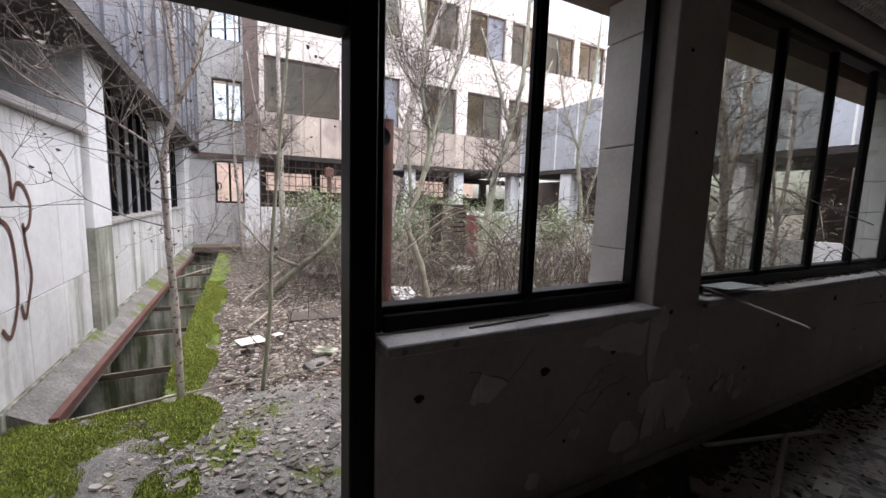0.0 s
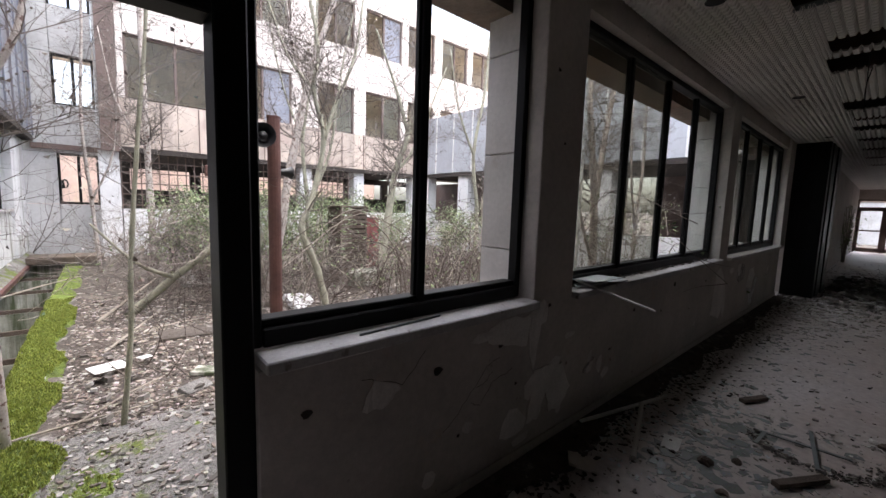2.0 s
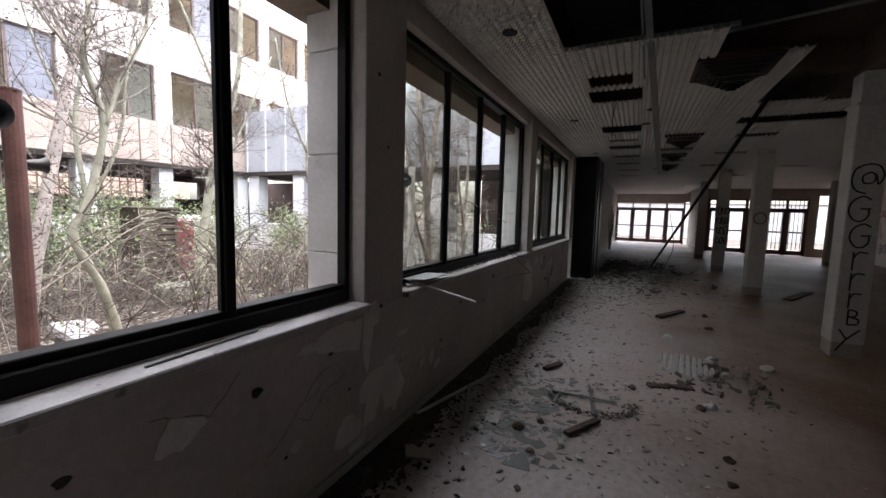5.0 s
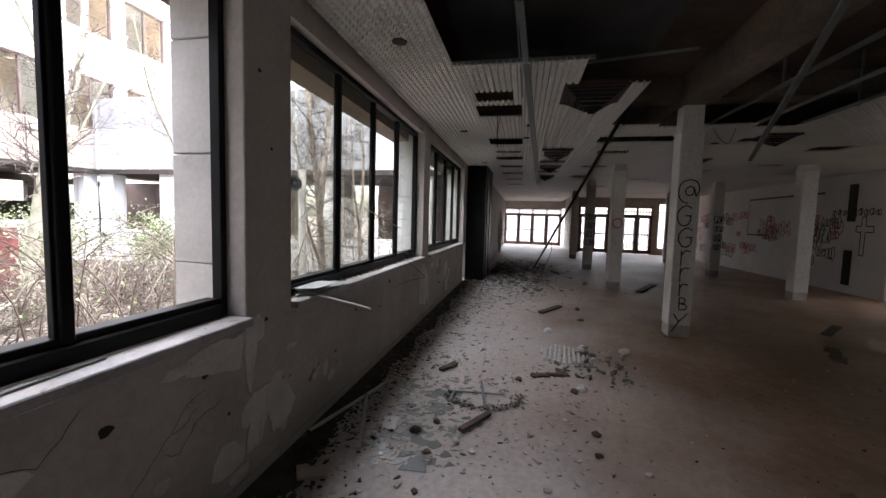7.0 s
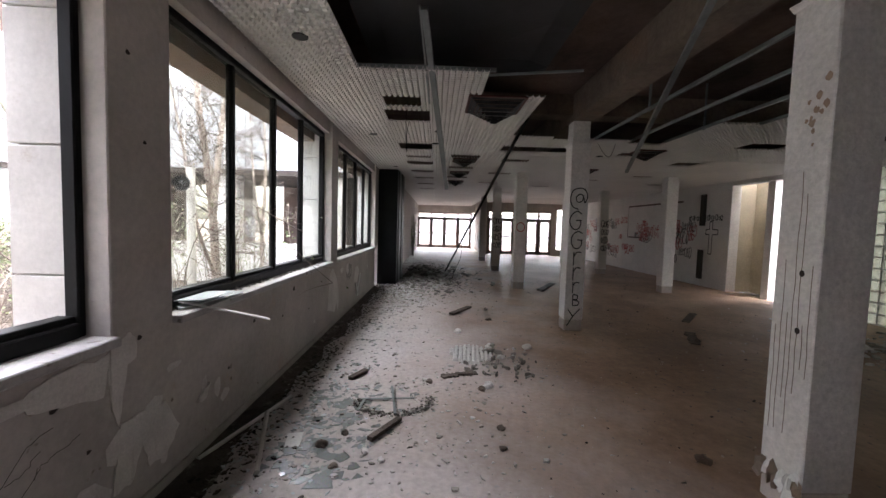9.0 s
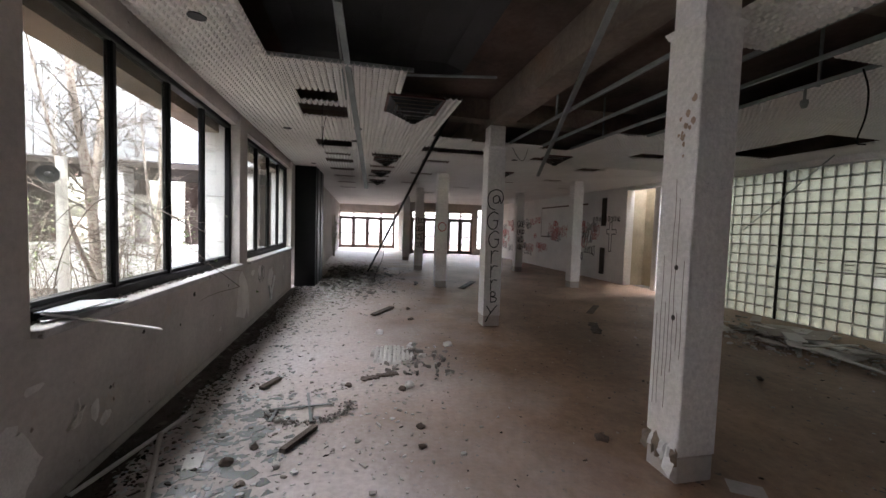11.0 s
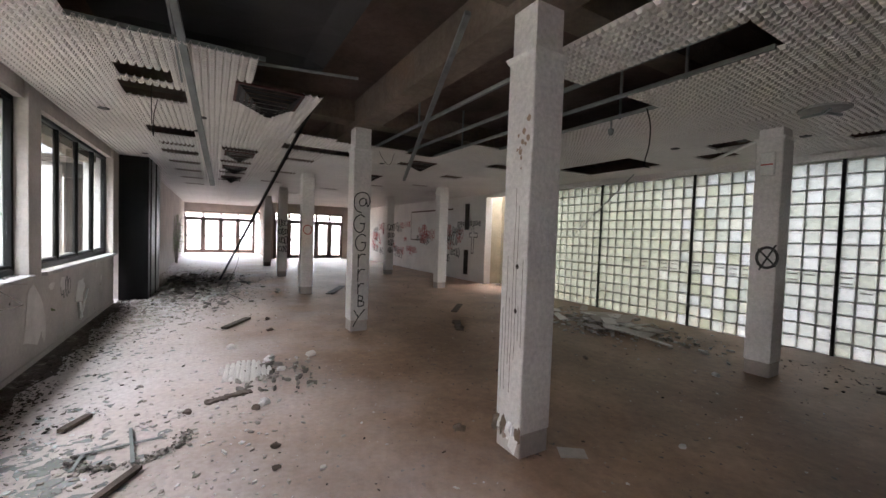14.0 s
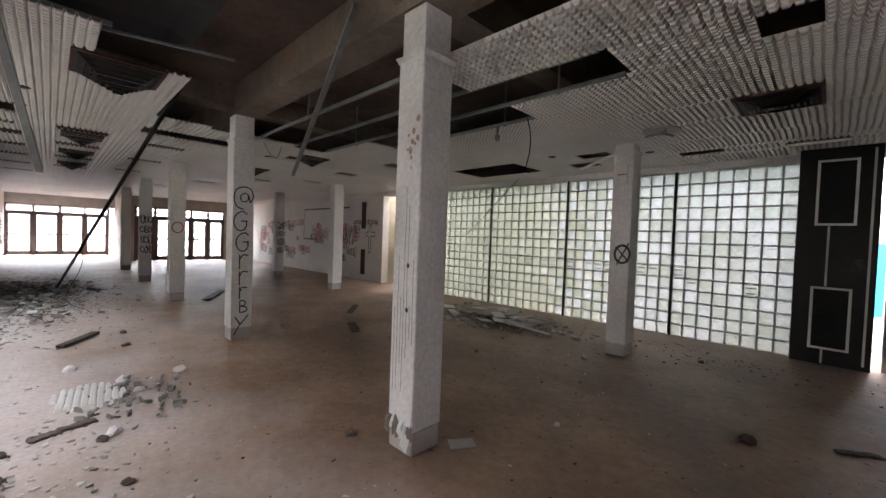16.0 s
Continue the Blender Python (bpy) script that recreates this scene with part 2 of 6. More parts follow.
M_MUCK = material("rotten dirt", (0.11, 0.092, 0.078), 0.95, stain=0.5, scale=8, grain=0.5, bump=0.9, other=((0.27, 0.24, 0.215), 6, 0.55, 0.12))
M_GRAVEL = material("broken screed", (0.26, 0.25, 0.24), 0.9, stain=0.4, scale=4, grain=0.45, bump=1.0, other=((0.12, 0.15, 0.03), 1.3, 0.53, 0.06))
M_BIRCH = material("birch bark", (0.56, 0.5, 0.455), 0.85, stain=0.4, scale=6, grain=0.2, bump=0.3, spots=((0.16, 0.1, 0.085), 34, 0.57))
M_BARK = material("grey green bark", (0.4, 0.39, 0.3), 0.9, stain=0.4, scale=7, grain=0.25, bump=0.4)
M_TWIG = material("twigs", (0.27, 0.24, 0.21), 0.9, stain=0.4, scale=3, grain=0.2)
M_CROWN = material("crown twigs", (0.21, 0.18, 0.16), 0.9, stain=0.5, scale=2, grain=0.2)
M_BRAMBLE = material("dark brambles", (0.12, 0.095, 0.08), 0.9, stain=0.4, scale=3, grain=0.2)
M_LEAF = island_material("green leaves", (0.12, 0.165, 0.075), (0.38, 0.46, 0.24), 0.6)
M_STAIN = material("rust stain", (0.4, 0.29, 0.22), 0.85, stain=0.3, scale=9)
M_FLAKE = material("peeling paint", (0.66, 0.625, 0.59), 0.85, stain=0.2, scale=5)
M_DRY = island_material("dead leaves", (0.05, 0.036, 0.03), (0.38, 0.315, 0.27), 0.9, c=(0.66, 0.62, 0.58))
M_RUBBLE = island_material("rubble", (0.09, 0.08, 0.07), (0.34, 0.31, 0.28), 0.9, c=(0.6, 0.58, 0.55))
M_SHOOTS = island_material("moss shoots", (0.16, 0.2, 0.03), (0.5, 0.57, 0.12), 0.8)
M_DIRT = island_material("dark litter", (0.02, 0.017, 0.014), (0.13, 0.11, 0.09), 0.95)
M_CHIPS = island_material("pale plaster chips", (0.3, 0.27, 0.24), (0.62, 0.59, 0.55), 0.9, c=(0.8, 0.79, 0.77))
M_STEM = material("pale dead stems", (0.38, 0.335, 0.28), 0.9, stain=0.4, scale=5, grain=0.25, bump=0.3)
M_SLIVER = island_material("dusty glass slivers", (0.24, 0.25, 0.245), (0.42, 0.45, 0.445), 0.25)
M_SHARD = island_material("bright bits", (0.68, 0.76, 0.78), (0.86, 0.91, 0.92), 0.15)
M_GLASS = glass_material("dirty pane", (0.72, 0.72, 0.68), dirt=0.03)
M_GLASS_BROWN = glass_material("smoky pane", (0.78, 0.75, 0.7), dirt=0.03)
M_GLASS_CLEAR = glass_material("clear pane", dirt=0.01)
M_BLOCK = block_material("glass block", (0.36, 0.365, 0.36))
# Yellowish light from outside on the far blocks, put into their colour.
M_BLOCK_WARM = block_material("warm lit glass block", (0.35, 0.35, 0.322))
M_SPRAY = material("black spray paint", (0.02, 0.02, 0.022), 0.6, stain=0.3, scale=8)
M_SPRAY_RED = material("red spray paint", (0.45, 0.05, 0.045), 0.6, stain=0.3, scale=8)
M_DULLRED = material("faded red boards", (0.26, 0.09, 0.085), 0.85, stain=0.5, scale=5, grain=0.3, bump=0.3)
M_SPRAY_BROWN = material("brown spray paint", (0.14, 0.06, 0.05), 0.7, stain=0.3, scale=8)
M_SPRAY_BLUE = material("blue spray paint", (0.02, 0.3, 0.55), 0.6, stain=0.3, scale=3)
M_HORN = material("dark horn metal", (0.03, 0.03, 0.032), 0.4, 0.3)
M_DUCT = material("black bitumen sheet", (0.02, 0.02, 0.021), 0.6, stain=0.3, scale=2)

# ---- building helpers ----
rng = random.Random(7)


def box(bm, x0, x1, y0, y1, z0, z1, bevel=0.0):
    """A block between two corners, its edges broken by bevel."""
    v = [bm.verts.new((x, y, z)) for z in (z0, z1) for y in (y0, y1) for x in (x0, x1)]
    f = [bm.faces.new([v[i] for i in q]) for q in ((0, 2, 3, 1), (4, 5, 7, 6), (0, 1, 5, 4), (2, 6, 7, 3), (0, 4, 6, 2), (1, 3, 7, 5))]
    if bevel:
        bmesh.ops.bevel(bm, geom=list({e for q in f for e in q.edges}), offset=bevel, segments=1, affect="EDGES")
    return bm


def block(x0, x1, y0, y1, z0, z1, bevel=0.0):
    return box(bmesh.new(), x0, x1, y0, y1, z0, z1, bevel)


def tube(bm, points, radii, sides=6, caps=True):
    """A tapered round bar along points."""
    rings = []
    points = [Vector(p) for p in points]
    for i, p in enumerate(points):
        d = (points[min(i + 1, len(points) - 1)] - points[max(i - 1, 0)]).normalized()
        u = d.cross(Vector((0.31, 0.83, 0.46))).normalized()
        w = d.cross(u)
        r = radii[i] if isinstance(radii, (list, tuple)) else radii
        rings.append([bm.verts.new(p + (u * math.cos(a) + w * math.sin(a)) * r) for a in (2 * math.pi * k / sides for k in range(sides))])
    for a, b in zip(rings, rings[1:]):
        for k in range(sides):
            bm.faces.new((a[k], a[(k + 1) % sides], b[(k + 1) % sides], b[k]))
    if caps:
        bm.faces.new(rings[0][::-1]), bm.faces.new(rings[-1])
    return bm


def bar(bm, a, b, w, h):
    """A square bar from a to b."""
    a, b = Vector(a), Vector(b)
    m = (b - a).to_track_quat("Z", "Y").to_matrix().to_4x4()
    n = (b - a).length
    v = [bm.verts.new(a + m @ Vector((x * w / 2, y * h / 2, z * n))) for z in (0, 1) for y in (-1, 1) for x in (-1, 1)]
    for q in ((0, 2, 3, 1), (4, 5, 7, 6), (0, 1, 5, 4), (2, 6, 7, 3), (0, 4, 6, 2), (1, 3, 7, 5)):
        bm.faces.new([v[i] for i in q])
    return bm


def mesh_of(name, bm, mat, smooth=False):
    bmesh.ops.recalc_face_normals(bm, faces=bm.faces)
    me = bpy.data.meshes.new(name)
    bm.to_mesh(me)
    bm.free()
    me.materials.append(mat)
    if smooth:
        for f in me.polygons:
            f.use_smooth = True
    return me


def base_of(ob):
    at = Vector((0, 0, 0))
    while ob:
        at += ob.location
        ob = ob.parent
    return at


def part(name, bm, mat, parent, label="", kind="", smooth=False):
    """One mesh under a thing or a part; bm is in the world's metres, the parent unturned."""
    bmesh.ops.translate(bm, verts=bm.verts, vec=-base_of(parent))
    ob = new(name, mesh_of(name, bm, mat, smooth))
    ob.parent = parent
    return tagged(ob, label, kind=kind)


def piece(name, me, parent, at):
    """A repeat that shares a mesh built about its own origin."""
    ob = new(name, me)
    ob.parent = parent
    ob.location = Vector(at) - base_of(parent)
    return ob


def thing(name, at, label, category, group="", kind=""):
    ob = new(name)
    ob.location = at
    ob.empty_display_size = 0.1
    return tagged(ob, label, category, group, kind)


def solid(name, bm, mat, label, category, group="", kind="", at=(0, 0, 0), smooth=False):
    """A thing of one mesh."""
    bmesh.ops.translate(bm, verts=bm.verts, vec=-Vector(at))
    ob = new(name, mesh_of(name, bm, mat, smooth))
    ob.location = at
    return tagged(ob, label, category, group, kind)


def structure(name, bm, mat, label, category):
    return solid(name, bm, mat, label, category, kind="structure")


def bits(count, place, size, mat, name, label, category, lift=0.35, seed=1, slim=0.35):
    """Scattered flat chips, splinters and crumbs, each a small uneven prism lying on the ground; place gives a point, size a length."""
    r = random.Random(seed)
    verts, faces = [], []
    for _ in range(count):
        p, s = place(r), size(r)
        k, turn, wide = r.choice((3, 4, 4, 5, 6)), r.uniform(0, 6.28), r.uniform(slim, 0.95)
        h, tilt = s * r.uniform(0.12, 0.5) * lift, r.uniform(-0.5, 0.5) * lift
        ct, st = math.cos(turn), math.sin(turn)
        n = len(verts)
        ring = [(math.cos(a) * q, math.sin(a) * q * wide) for a, q in ((6.283 * (i + r.uniform(-0.3, 0.3)) / k, s * r.uniform(0.32, 0.6)) for i in range(k))]
        low = min(u * tilt for u, _ in ring)
        for z in (0, 1):
            for u, w in ring:
                u, w = u * (1 - 0.12 * z), w * (1 - 0.12 * z)
                verts.append((p[0] + u * ct - w * st, p[1] + u * st + w * ct, p[2] + z * h + u * tilt - low * 0.8))
        faces.append(tuple(range(n + k, n + 2 * k)))
        for i in range(k):
            faces.append((n + i, n + (i + 1) % k, n + k + (i + 1) % k, n + k + i))
    me = bpy.data.meshes.new(name)
    me.from_pydata(verts, [], faces)
    me.materials.append(mat)
    return tagged(new(name, me), label, category, kind="stuff")


def stroke(bm, points, width, normal, lift=0.004):
    """A ribbon of paint along points, lying on a surface with that normal."""
    normal = Vector(normal)
    pts = [Vector(p) + normal * lift for p in points]
    last = None
    for i, p in enumerate(pts):
        d = (pts[min(i + 1, len(pts) - 1)] - pts[max(i - 1, 0)]).normalized()
        s = d.cross(normal).normalized() * width / 2
        now = (bm.verts.new(p - s), bm.verts.new(p + s))
        if last:
            bm.faces.new((last[0], last[1], now[1], now[0]))
        last = now


def scribble(bm, at, u, v, normal, size, r, width=0.02, loops=5):
    """An unreadable tag: a wandering line of loops in the plane of u and v."""
    at, u, v = Vector(at), Vector(u), Vector(v)
    pts, x = [], 0.0
    for i in range(loops):
        cx, ry, rx, ph = x, r.uniform(0.3, 0.55), r.uniform(0.1, 0.25), r.uniform(0, 6.28)
        for k in range(9):
            a = ph + k * 0.75
            pts.append(at + u * size * (cx + rx * math.cos(a) + k * 0.01) + v * size * (ry * math.sin(a)))
        x += r.uniform(0.2, 0.4)
    stroke(bm, pts, width, normal)


def smooth_path(pts, steps=4):
    """Points on a Catmull-Rom curve."""
    p = [Vector(q) for q in pts]
    p = [p[0] * 2 - p[1]] + p + [p[-1] * 2 - p[-2]]
    out = []
    for i in range(1, len(p) - 2):
        for k in range(steps):
            t = k / steps
            out.append(0.5 * (2 * p[i] + (p[i + 1] - p[i - 1]) * t + (2 * p[i - 1] - 5 * p[i] + 4 * p[i + 1] - p[i + 2]) * t * t + (3 * p[i] - p[i - 1] - 3 * p[i + 1] + p[i + 2]) * t ** 3))
    return out + [p[-2]]

# ---- the hall: floor, walls, ceiling ----
WALL, OUT = 1.48, 1.92          # inner and outer face of the window wall
FAR, SOUTH = 26.7, -7.75        # entrance wall and glass block wall
CEIL = 2.9

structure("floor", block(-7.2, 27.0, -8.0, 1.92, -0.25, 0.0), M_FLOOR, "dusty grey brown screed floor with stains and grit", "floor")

# window wall: parapet, piers and lintel
wall_north = thing("wall_north", (0, 0, 0), "peeling off-white plastered window wall with piers", "wall", kind="structure")
part("parapet", block(0.36, 9.62, WALL, OUT - 0.05, 0, 0.93), M_PLASTER, wall_north, "scuffed plaster below the windows")
for x0, x1 in ((1.88, 2.3), (5.64, 5.98), (9.56, 10.0)):
    part("pier", block(x0, x1, WALL - 0.005, OUT - 0.05, 0.93, 3.5, 0.006), M_PLASTER, wall_north)
part("lintel", block(-7.2, 9.62, WALL + 0.03, OUT - 0.05, 2.762, 3.5), M_PLASTER, wall_north)
part("blank_wall", block(-7.2, -1.6, WALL, OUT - 0.05, 0, 2.76), M_PLASTER, wall_north)
part("blank_wall", block(10.29, 27.0, 1.26, 1.6, 0, 3.5), M_PLASTER, wall_north)
structure("outer_lintel", block(-1.1, 9.58, OUT - 0.2, OUT + 0.06, 2.64, 2.755), M_CONCRETE, "grey concrete lintel above the windows outside", "lintel")
part("skirting", block(0.34, 9.6, WALL - 0.012, WALL - 0.001, 0.0, 0.08), M_PLASTER, wall_north, "worn skirting strip")

wall_east = thing("wall_east", (0, 0, 0), "white entrance wall with glazed doors", "wall", kind="structure")
part("lintel", block(FAR, FAR + 0.25, -2.6, 1.26, 2.45, 3.5), M_PLASTER, wall_east)
part("return_wall", block(22.0, 27.0, -2.85, -2.6, 0, 3.5), M_PLASTER, wall_east)
part("lintel", block(21.95, 22.2, -6.5, -2.85, 2.45, 3.5), M_PLASTER, wall_east)
part("stub_wall", block(21.95, 22.2, -6.75, -6.45, 0, 3.5), M_PLASTER, wall_east)
part("lintel", block(21.95, 22.2, -8.0, -6.75, 2.6, 3.5), M_PLASTER, wall_east)
part("parapet", block(21.95, 22.2, -8.0, -6.75, 0, 0.35), M_PLASTER, wall_east)

wall_south = thing("wall_south", (0, 0, 0), "white wall covered with graffiti beside the glass blocks", "wall", kind="structure")
part("blank_wall", block(10.3, 22.2, SOUTH - 0.25, SOUTH, 0, 3.5), M_COLUMN, wall_south)
part("side_wall", block(10.3, 10.5, SOUTH - 0.85, SOUTH - 0.25, 0, 3.5), M_CREAM, wall_south)
part("back_wall", block(9.2, 10.3, SOUTH - 0.85, SOUTH - 0.65, 0, 3.5), M_CREAM, wall_south)
# Added wall, not known there; narrows the doorway to cut its daylight.
part("blank_wall", block(8.06, 8.8, SOUTH - 0.2, SOUTH - 0.12, 0, 2.8), M_PLASTER, wall_south)
part("jamb", block(9.1, 9.3, SOUTH - 0.65, SOUTH - 0.1, 0, 3.5), M_COLUMN, wall_south)
part("door_post", block(7.96, 8.06, SOUTH - 0.2, SOUTH - 0.1, 0, 2.8), M_BLACK, wall_south)
part("lintel", block(-7.2, 10.3, SOUTH - 0.25, SOUTH + 0.03, 2.8, 2.92), M_COLUMN, wall_south)
# Upper lintel in dark colour stands for shade seen through the ceiling slots.
part("lintel", block(-7.2, 10.3, SOUTH - 0.25, SOUTH + 0.02, 2.92, 3.5), M_SLAB, wall_south, "lintel above the ceiling, coloured dark for shade")
# Carried on over the opening by the casing, added to block its daylight.
part("blank_wall", block(-7.2, -0.48, SOUTH - 0.25, SOUTH, 0, 2.8), M_COLUMN, wall_south)
structure("wall_west", block(-7.4, -7.2, -8.0, 1.92, 0, 3.5), M_PLASTER, "plain plastered end wall of the hall", "wall")

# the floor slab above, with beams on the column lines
slab = structure("upper_slab", block(-7.4, 27.0, -8.0, 1.92, 3.5, 3.75), M_SLAB, "dark concrete slab above the open ceiling", "ceiling")
for y in (-2.12, -5.87):
    structure("ceiling_beam", block(-7.2, 22, y - 0.16, y + 0.16, 3.12, 3.5), M_CONCRETE, "brown stained concrete beam under the slab", "beam")
for x in (2.2, 6.04):
    structure("ceiling_beam", block(x - 0.15, x + 0.15, -7.7, 1.48, 3.2, 3.498), M_CONCRETE, "brown stained concrete cross beam under the slab", "beam")

# suspended ceiling of ribbed metal strips: y range, then the x ranges that still hang
CEILING_ROWS = [
    (0.73, 1.48, [(-7.2, 26.7)]),
    (0.08, 0.73, [(-7.2, -1.5), (3.64, 26.7)]),
    (-0.45, 0.08, [(-7.2, -1.5), (3.64, 26.7)]),
    (-1.12, -0.45, [(-7.2, -1.5), (4.28, 26.7)]),
    (-1.75, -1.12, [(-7.2, -1.5), (6.05, 26.7)]),
    (-2.32, -1.75, [(-7.2, -0.6), (6.2, 26.7)]),
    (-2.97, -2.32, [(-7.2, 2.5), (6.1, 22.0)]),
    (-3.52, -2.97, [(-7.2, 1.24), (6.3, 22.0)]),
    (-4.06, -3.52, [(-7.2, 2.45), (5.0, 22.0)]),
    (-5.3, -4.06, [(-7.2, 22.0)]),
    (-6.5, -5.3, [(-7.2, 22.0)]),
    (SOUTH, -6.5, [(-7.2, 22.0)]),
]
# openings for lamps and vents: x, y of the middle, length along x and width along y
SLOTS = []


def slot(x, y, dx, dy):
    SLOTS.append((x - dx / 2, x + dx / 2, y - dy / 2, y + dy / 2))


for x, y, dx, dy in ((4.58, 0.42, 0.34, 0.42), (5.16, 0.4, 0.5, 0.56), (7.1, 0.4, 0.55, 0.58), (8.1, 0.4, 0.2, 0.5), (8.9, 0.4, 0.45, 0.58), (10.2, 0.4, 0.35, 0.58), (11.6, 0.4, 0.3, 0.58), (13.2, 0.4, 0.3, 0.58), (15.0, 0.4, 0.3, 0.58), (7.03, -1.72, 0.45, 1.2),
                     (4.56, -0.62, 0.62, 0.6), (7.9, -0.55, 0.3, 0.58), (9.4, -0.55, 0.3, 0.58), (11.2, -0.55, 0.3, 0.58), (13.0, -0.55, 0.3, 0.58), (8.2, -1.6, 0.3, 0.58), (10.2, -1.6, 0.3, 0.58), (12.4, -1.6, 0.3, 0.58), (7.2, -3.6, 0.35, 0.7), (9.2, -3.4, 0.5, 0.5), (11.0, -4.2, 0.3, 0.58), (8.0, -5.0, 0.45, 0.55),
                     (0.28, -3.33, 0.3, 0.36), (0.45, -4.9, 0.62, 0.62), (0.23, -6.95, 0.6, 0.2), (1.45, -6.9, 0.55, 0.32), (2.75, -6.25, 0.5, 0.4), (3.2, -6.9, 0.5, 0.45), (4.9, -6.55, 1.55, 1.05), (6.2, -5.1, 0.4, 0.7), (11.5, -6.5, 0.4, 0.6), (14.0, -5.0, 0.3, 0.58), (10.0, -5.2, 0.3, 0.58), (13.0, -3.4, 0.3, 0.58), (15.5, -2.6, 0.3, 0.58), (-1.3, -3.33, 0.3, 0.36), (-1.6, -5.2, 0.6, 0.4)):
    slot(x, y, dx, dy)


def ribbed(verts, faces, x0, x1, y0, y1, z):
    """A pressed metal strip: rows of small pillows near by, plain ribs along x further off."""
    n = max(1, round((y1 - y0) / 0.058))
    p = (y1 - y0) / n
    prof = [(y0 + (i + k) * p, a) for i in range(n) for k, a in ((0, 0.0), (0.24, 1.0), (0.76, 1.0))] + [(y1, 0.0)]
    near0, near1 = max(x0, -2.0), min(x1, 7.5)
    xs = [(x0, 1.0)]
    if near1 > near0:
        cells = max(1, round((near1 - near0) / 0.058))
        w = (near1 - near0) / cells
        xs += [(near0 + (i + k) * w, a) for i in range(cells) for k, a in ((0, 0.0), (0.24, 1.0), (0.76, 1.0))] + [(near1, 0.0)]
    if x1 > near1 + 0.01 or near1 <= near0:
        xs += [(min(near1 + 0.02, x1 - 0.001), 1.0)] if near1 > near0 else []
        xs.append((x1, 1.0))
    xs = [q for i, q in enumerate(xs) if i == 0 or q[0] > xs[i - 1][0] + 1e-4]
    k, w = len(verts), len(xs)
    for y, a in prof:
        verts += [(x, y, z + 0.03 * (1 - a * b)) for x, b in xs]
    faces += [(k + i * w + j, k + i * w + j + 1, k + (i + 1) * w + j + 1, k + (i + 1) * w + j) for i in range(len(prof) - 1) for j in range(w - 1)]


verts, faces = [], []
for y0, y1, spans in CEILING_ROWS:
    cuts = sorted({y0, y1, *(c for s in SLOTS for c in s[2:] if y0 < c < y1)})
    for a, b in zip(cuts, cuts[1:]):
        for x0, x1 in spans:
            holes = sorted((s[0], s[1]) for s in SLOTS if s[2] < (a + b) / 2 < s[3] and s[0] < x1 and s[1] > x0)
            x = x0
            for h0, h1 in holes:
                if h0 > x:
                    ribbed(verts, faces, x, h0, a, b, CEIL)
                x = max(x, h1)
            if x < x1:
                ribbed(verts, faces, x, x1, a, b, CEIL)
me = bpy.data.meshes.new("ceiling")
me.from_pydata(verts, [], faces)
me.materials.append(M_CEILING)
ceiling = tagged(new("ceiling", me), "suspended ceiling of ribbed off-white metal strips with many openings", "ceiling", kind="structure")
m = ceiling.modifiers.new("thickness", "SOLIDIFY")
m.thickness, m.offset = 0.004, 1

# ---- columns ----
def column(x, y):
    c = thing("column", (x, y, 0), "square white roughcast column with chipped grey foot", "column", "columns of the hall")
    part("shaft", block(x - 0.132, x + 0.132, y - 0.14, y + 0.14, 0.17, 2.78, 0.008), M_COLUMN, c)
    part("foot", block(x - 0.127, x + 0.127, y - 0.135, y + 0.135, 0.0, 0.17, 0.01), M_PLASTER, c, "bare grey foot")
    part("head", block(x - 0.117, x + 0.117, y - 0.125, y + 0.125, 2.795, 3.12, 0.004), M_COLUMN, c)
    rim = bmesh.new()
    r = random.Random(round(x * 100 + y * 10))
    ring = [(-1, -1), (-0.3, -1), (0.4, -1), (1, -1), (1, 0), (1, 1), (0.2, 1), (-0.5, 1), (-1, 1), (-1, 0.3), (-1, -0.4)]
    low = [rim.verts.new((x + u * 0.136, y + w * 0.144, 2.76 + r.uniform(-0.006, 0.006))) for u, w in ring]
    top = [rim.verts.new((x + u * 0.152, y + w * 0.16, 2.793 + r.uniform(-0.004, 0.006))) for u, w in ring]
    for i in range(len(ring)):
        k = (i + 1) % len(ring)
        rim.faces.new((low[i], low[k], top[k], top[i]))
    rim.faces.new(top)
    part("plaster_lip", rim, M_COLUMN, c, "crumbled plaster lip below the column head")
    return c


COLUMNS = {}
for x in (2.2, 6.04, 9.97, 13.85, 17.8):
    for y in (-2.12, -5.87):
        COLUMNS[x, y] = column(x - (0.1 if y < -5 else 0.035), y + (0.03 if y < -5 else 0.015))

# ---- windows of the hall ----
FY = 1.62


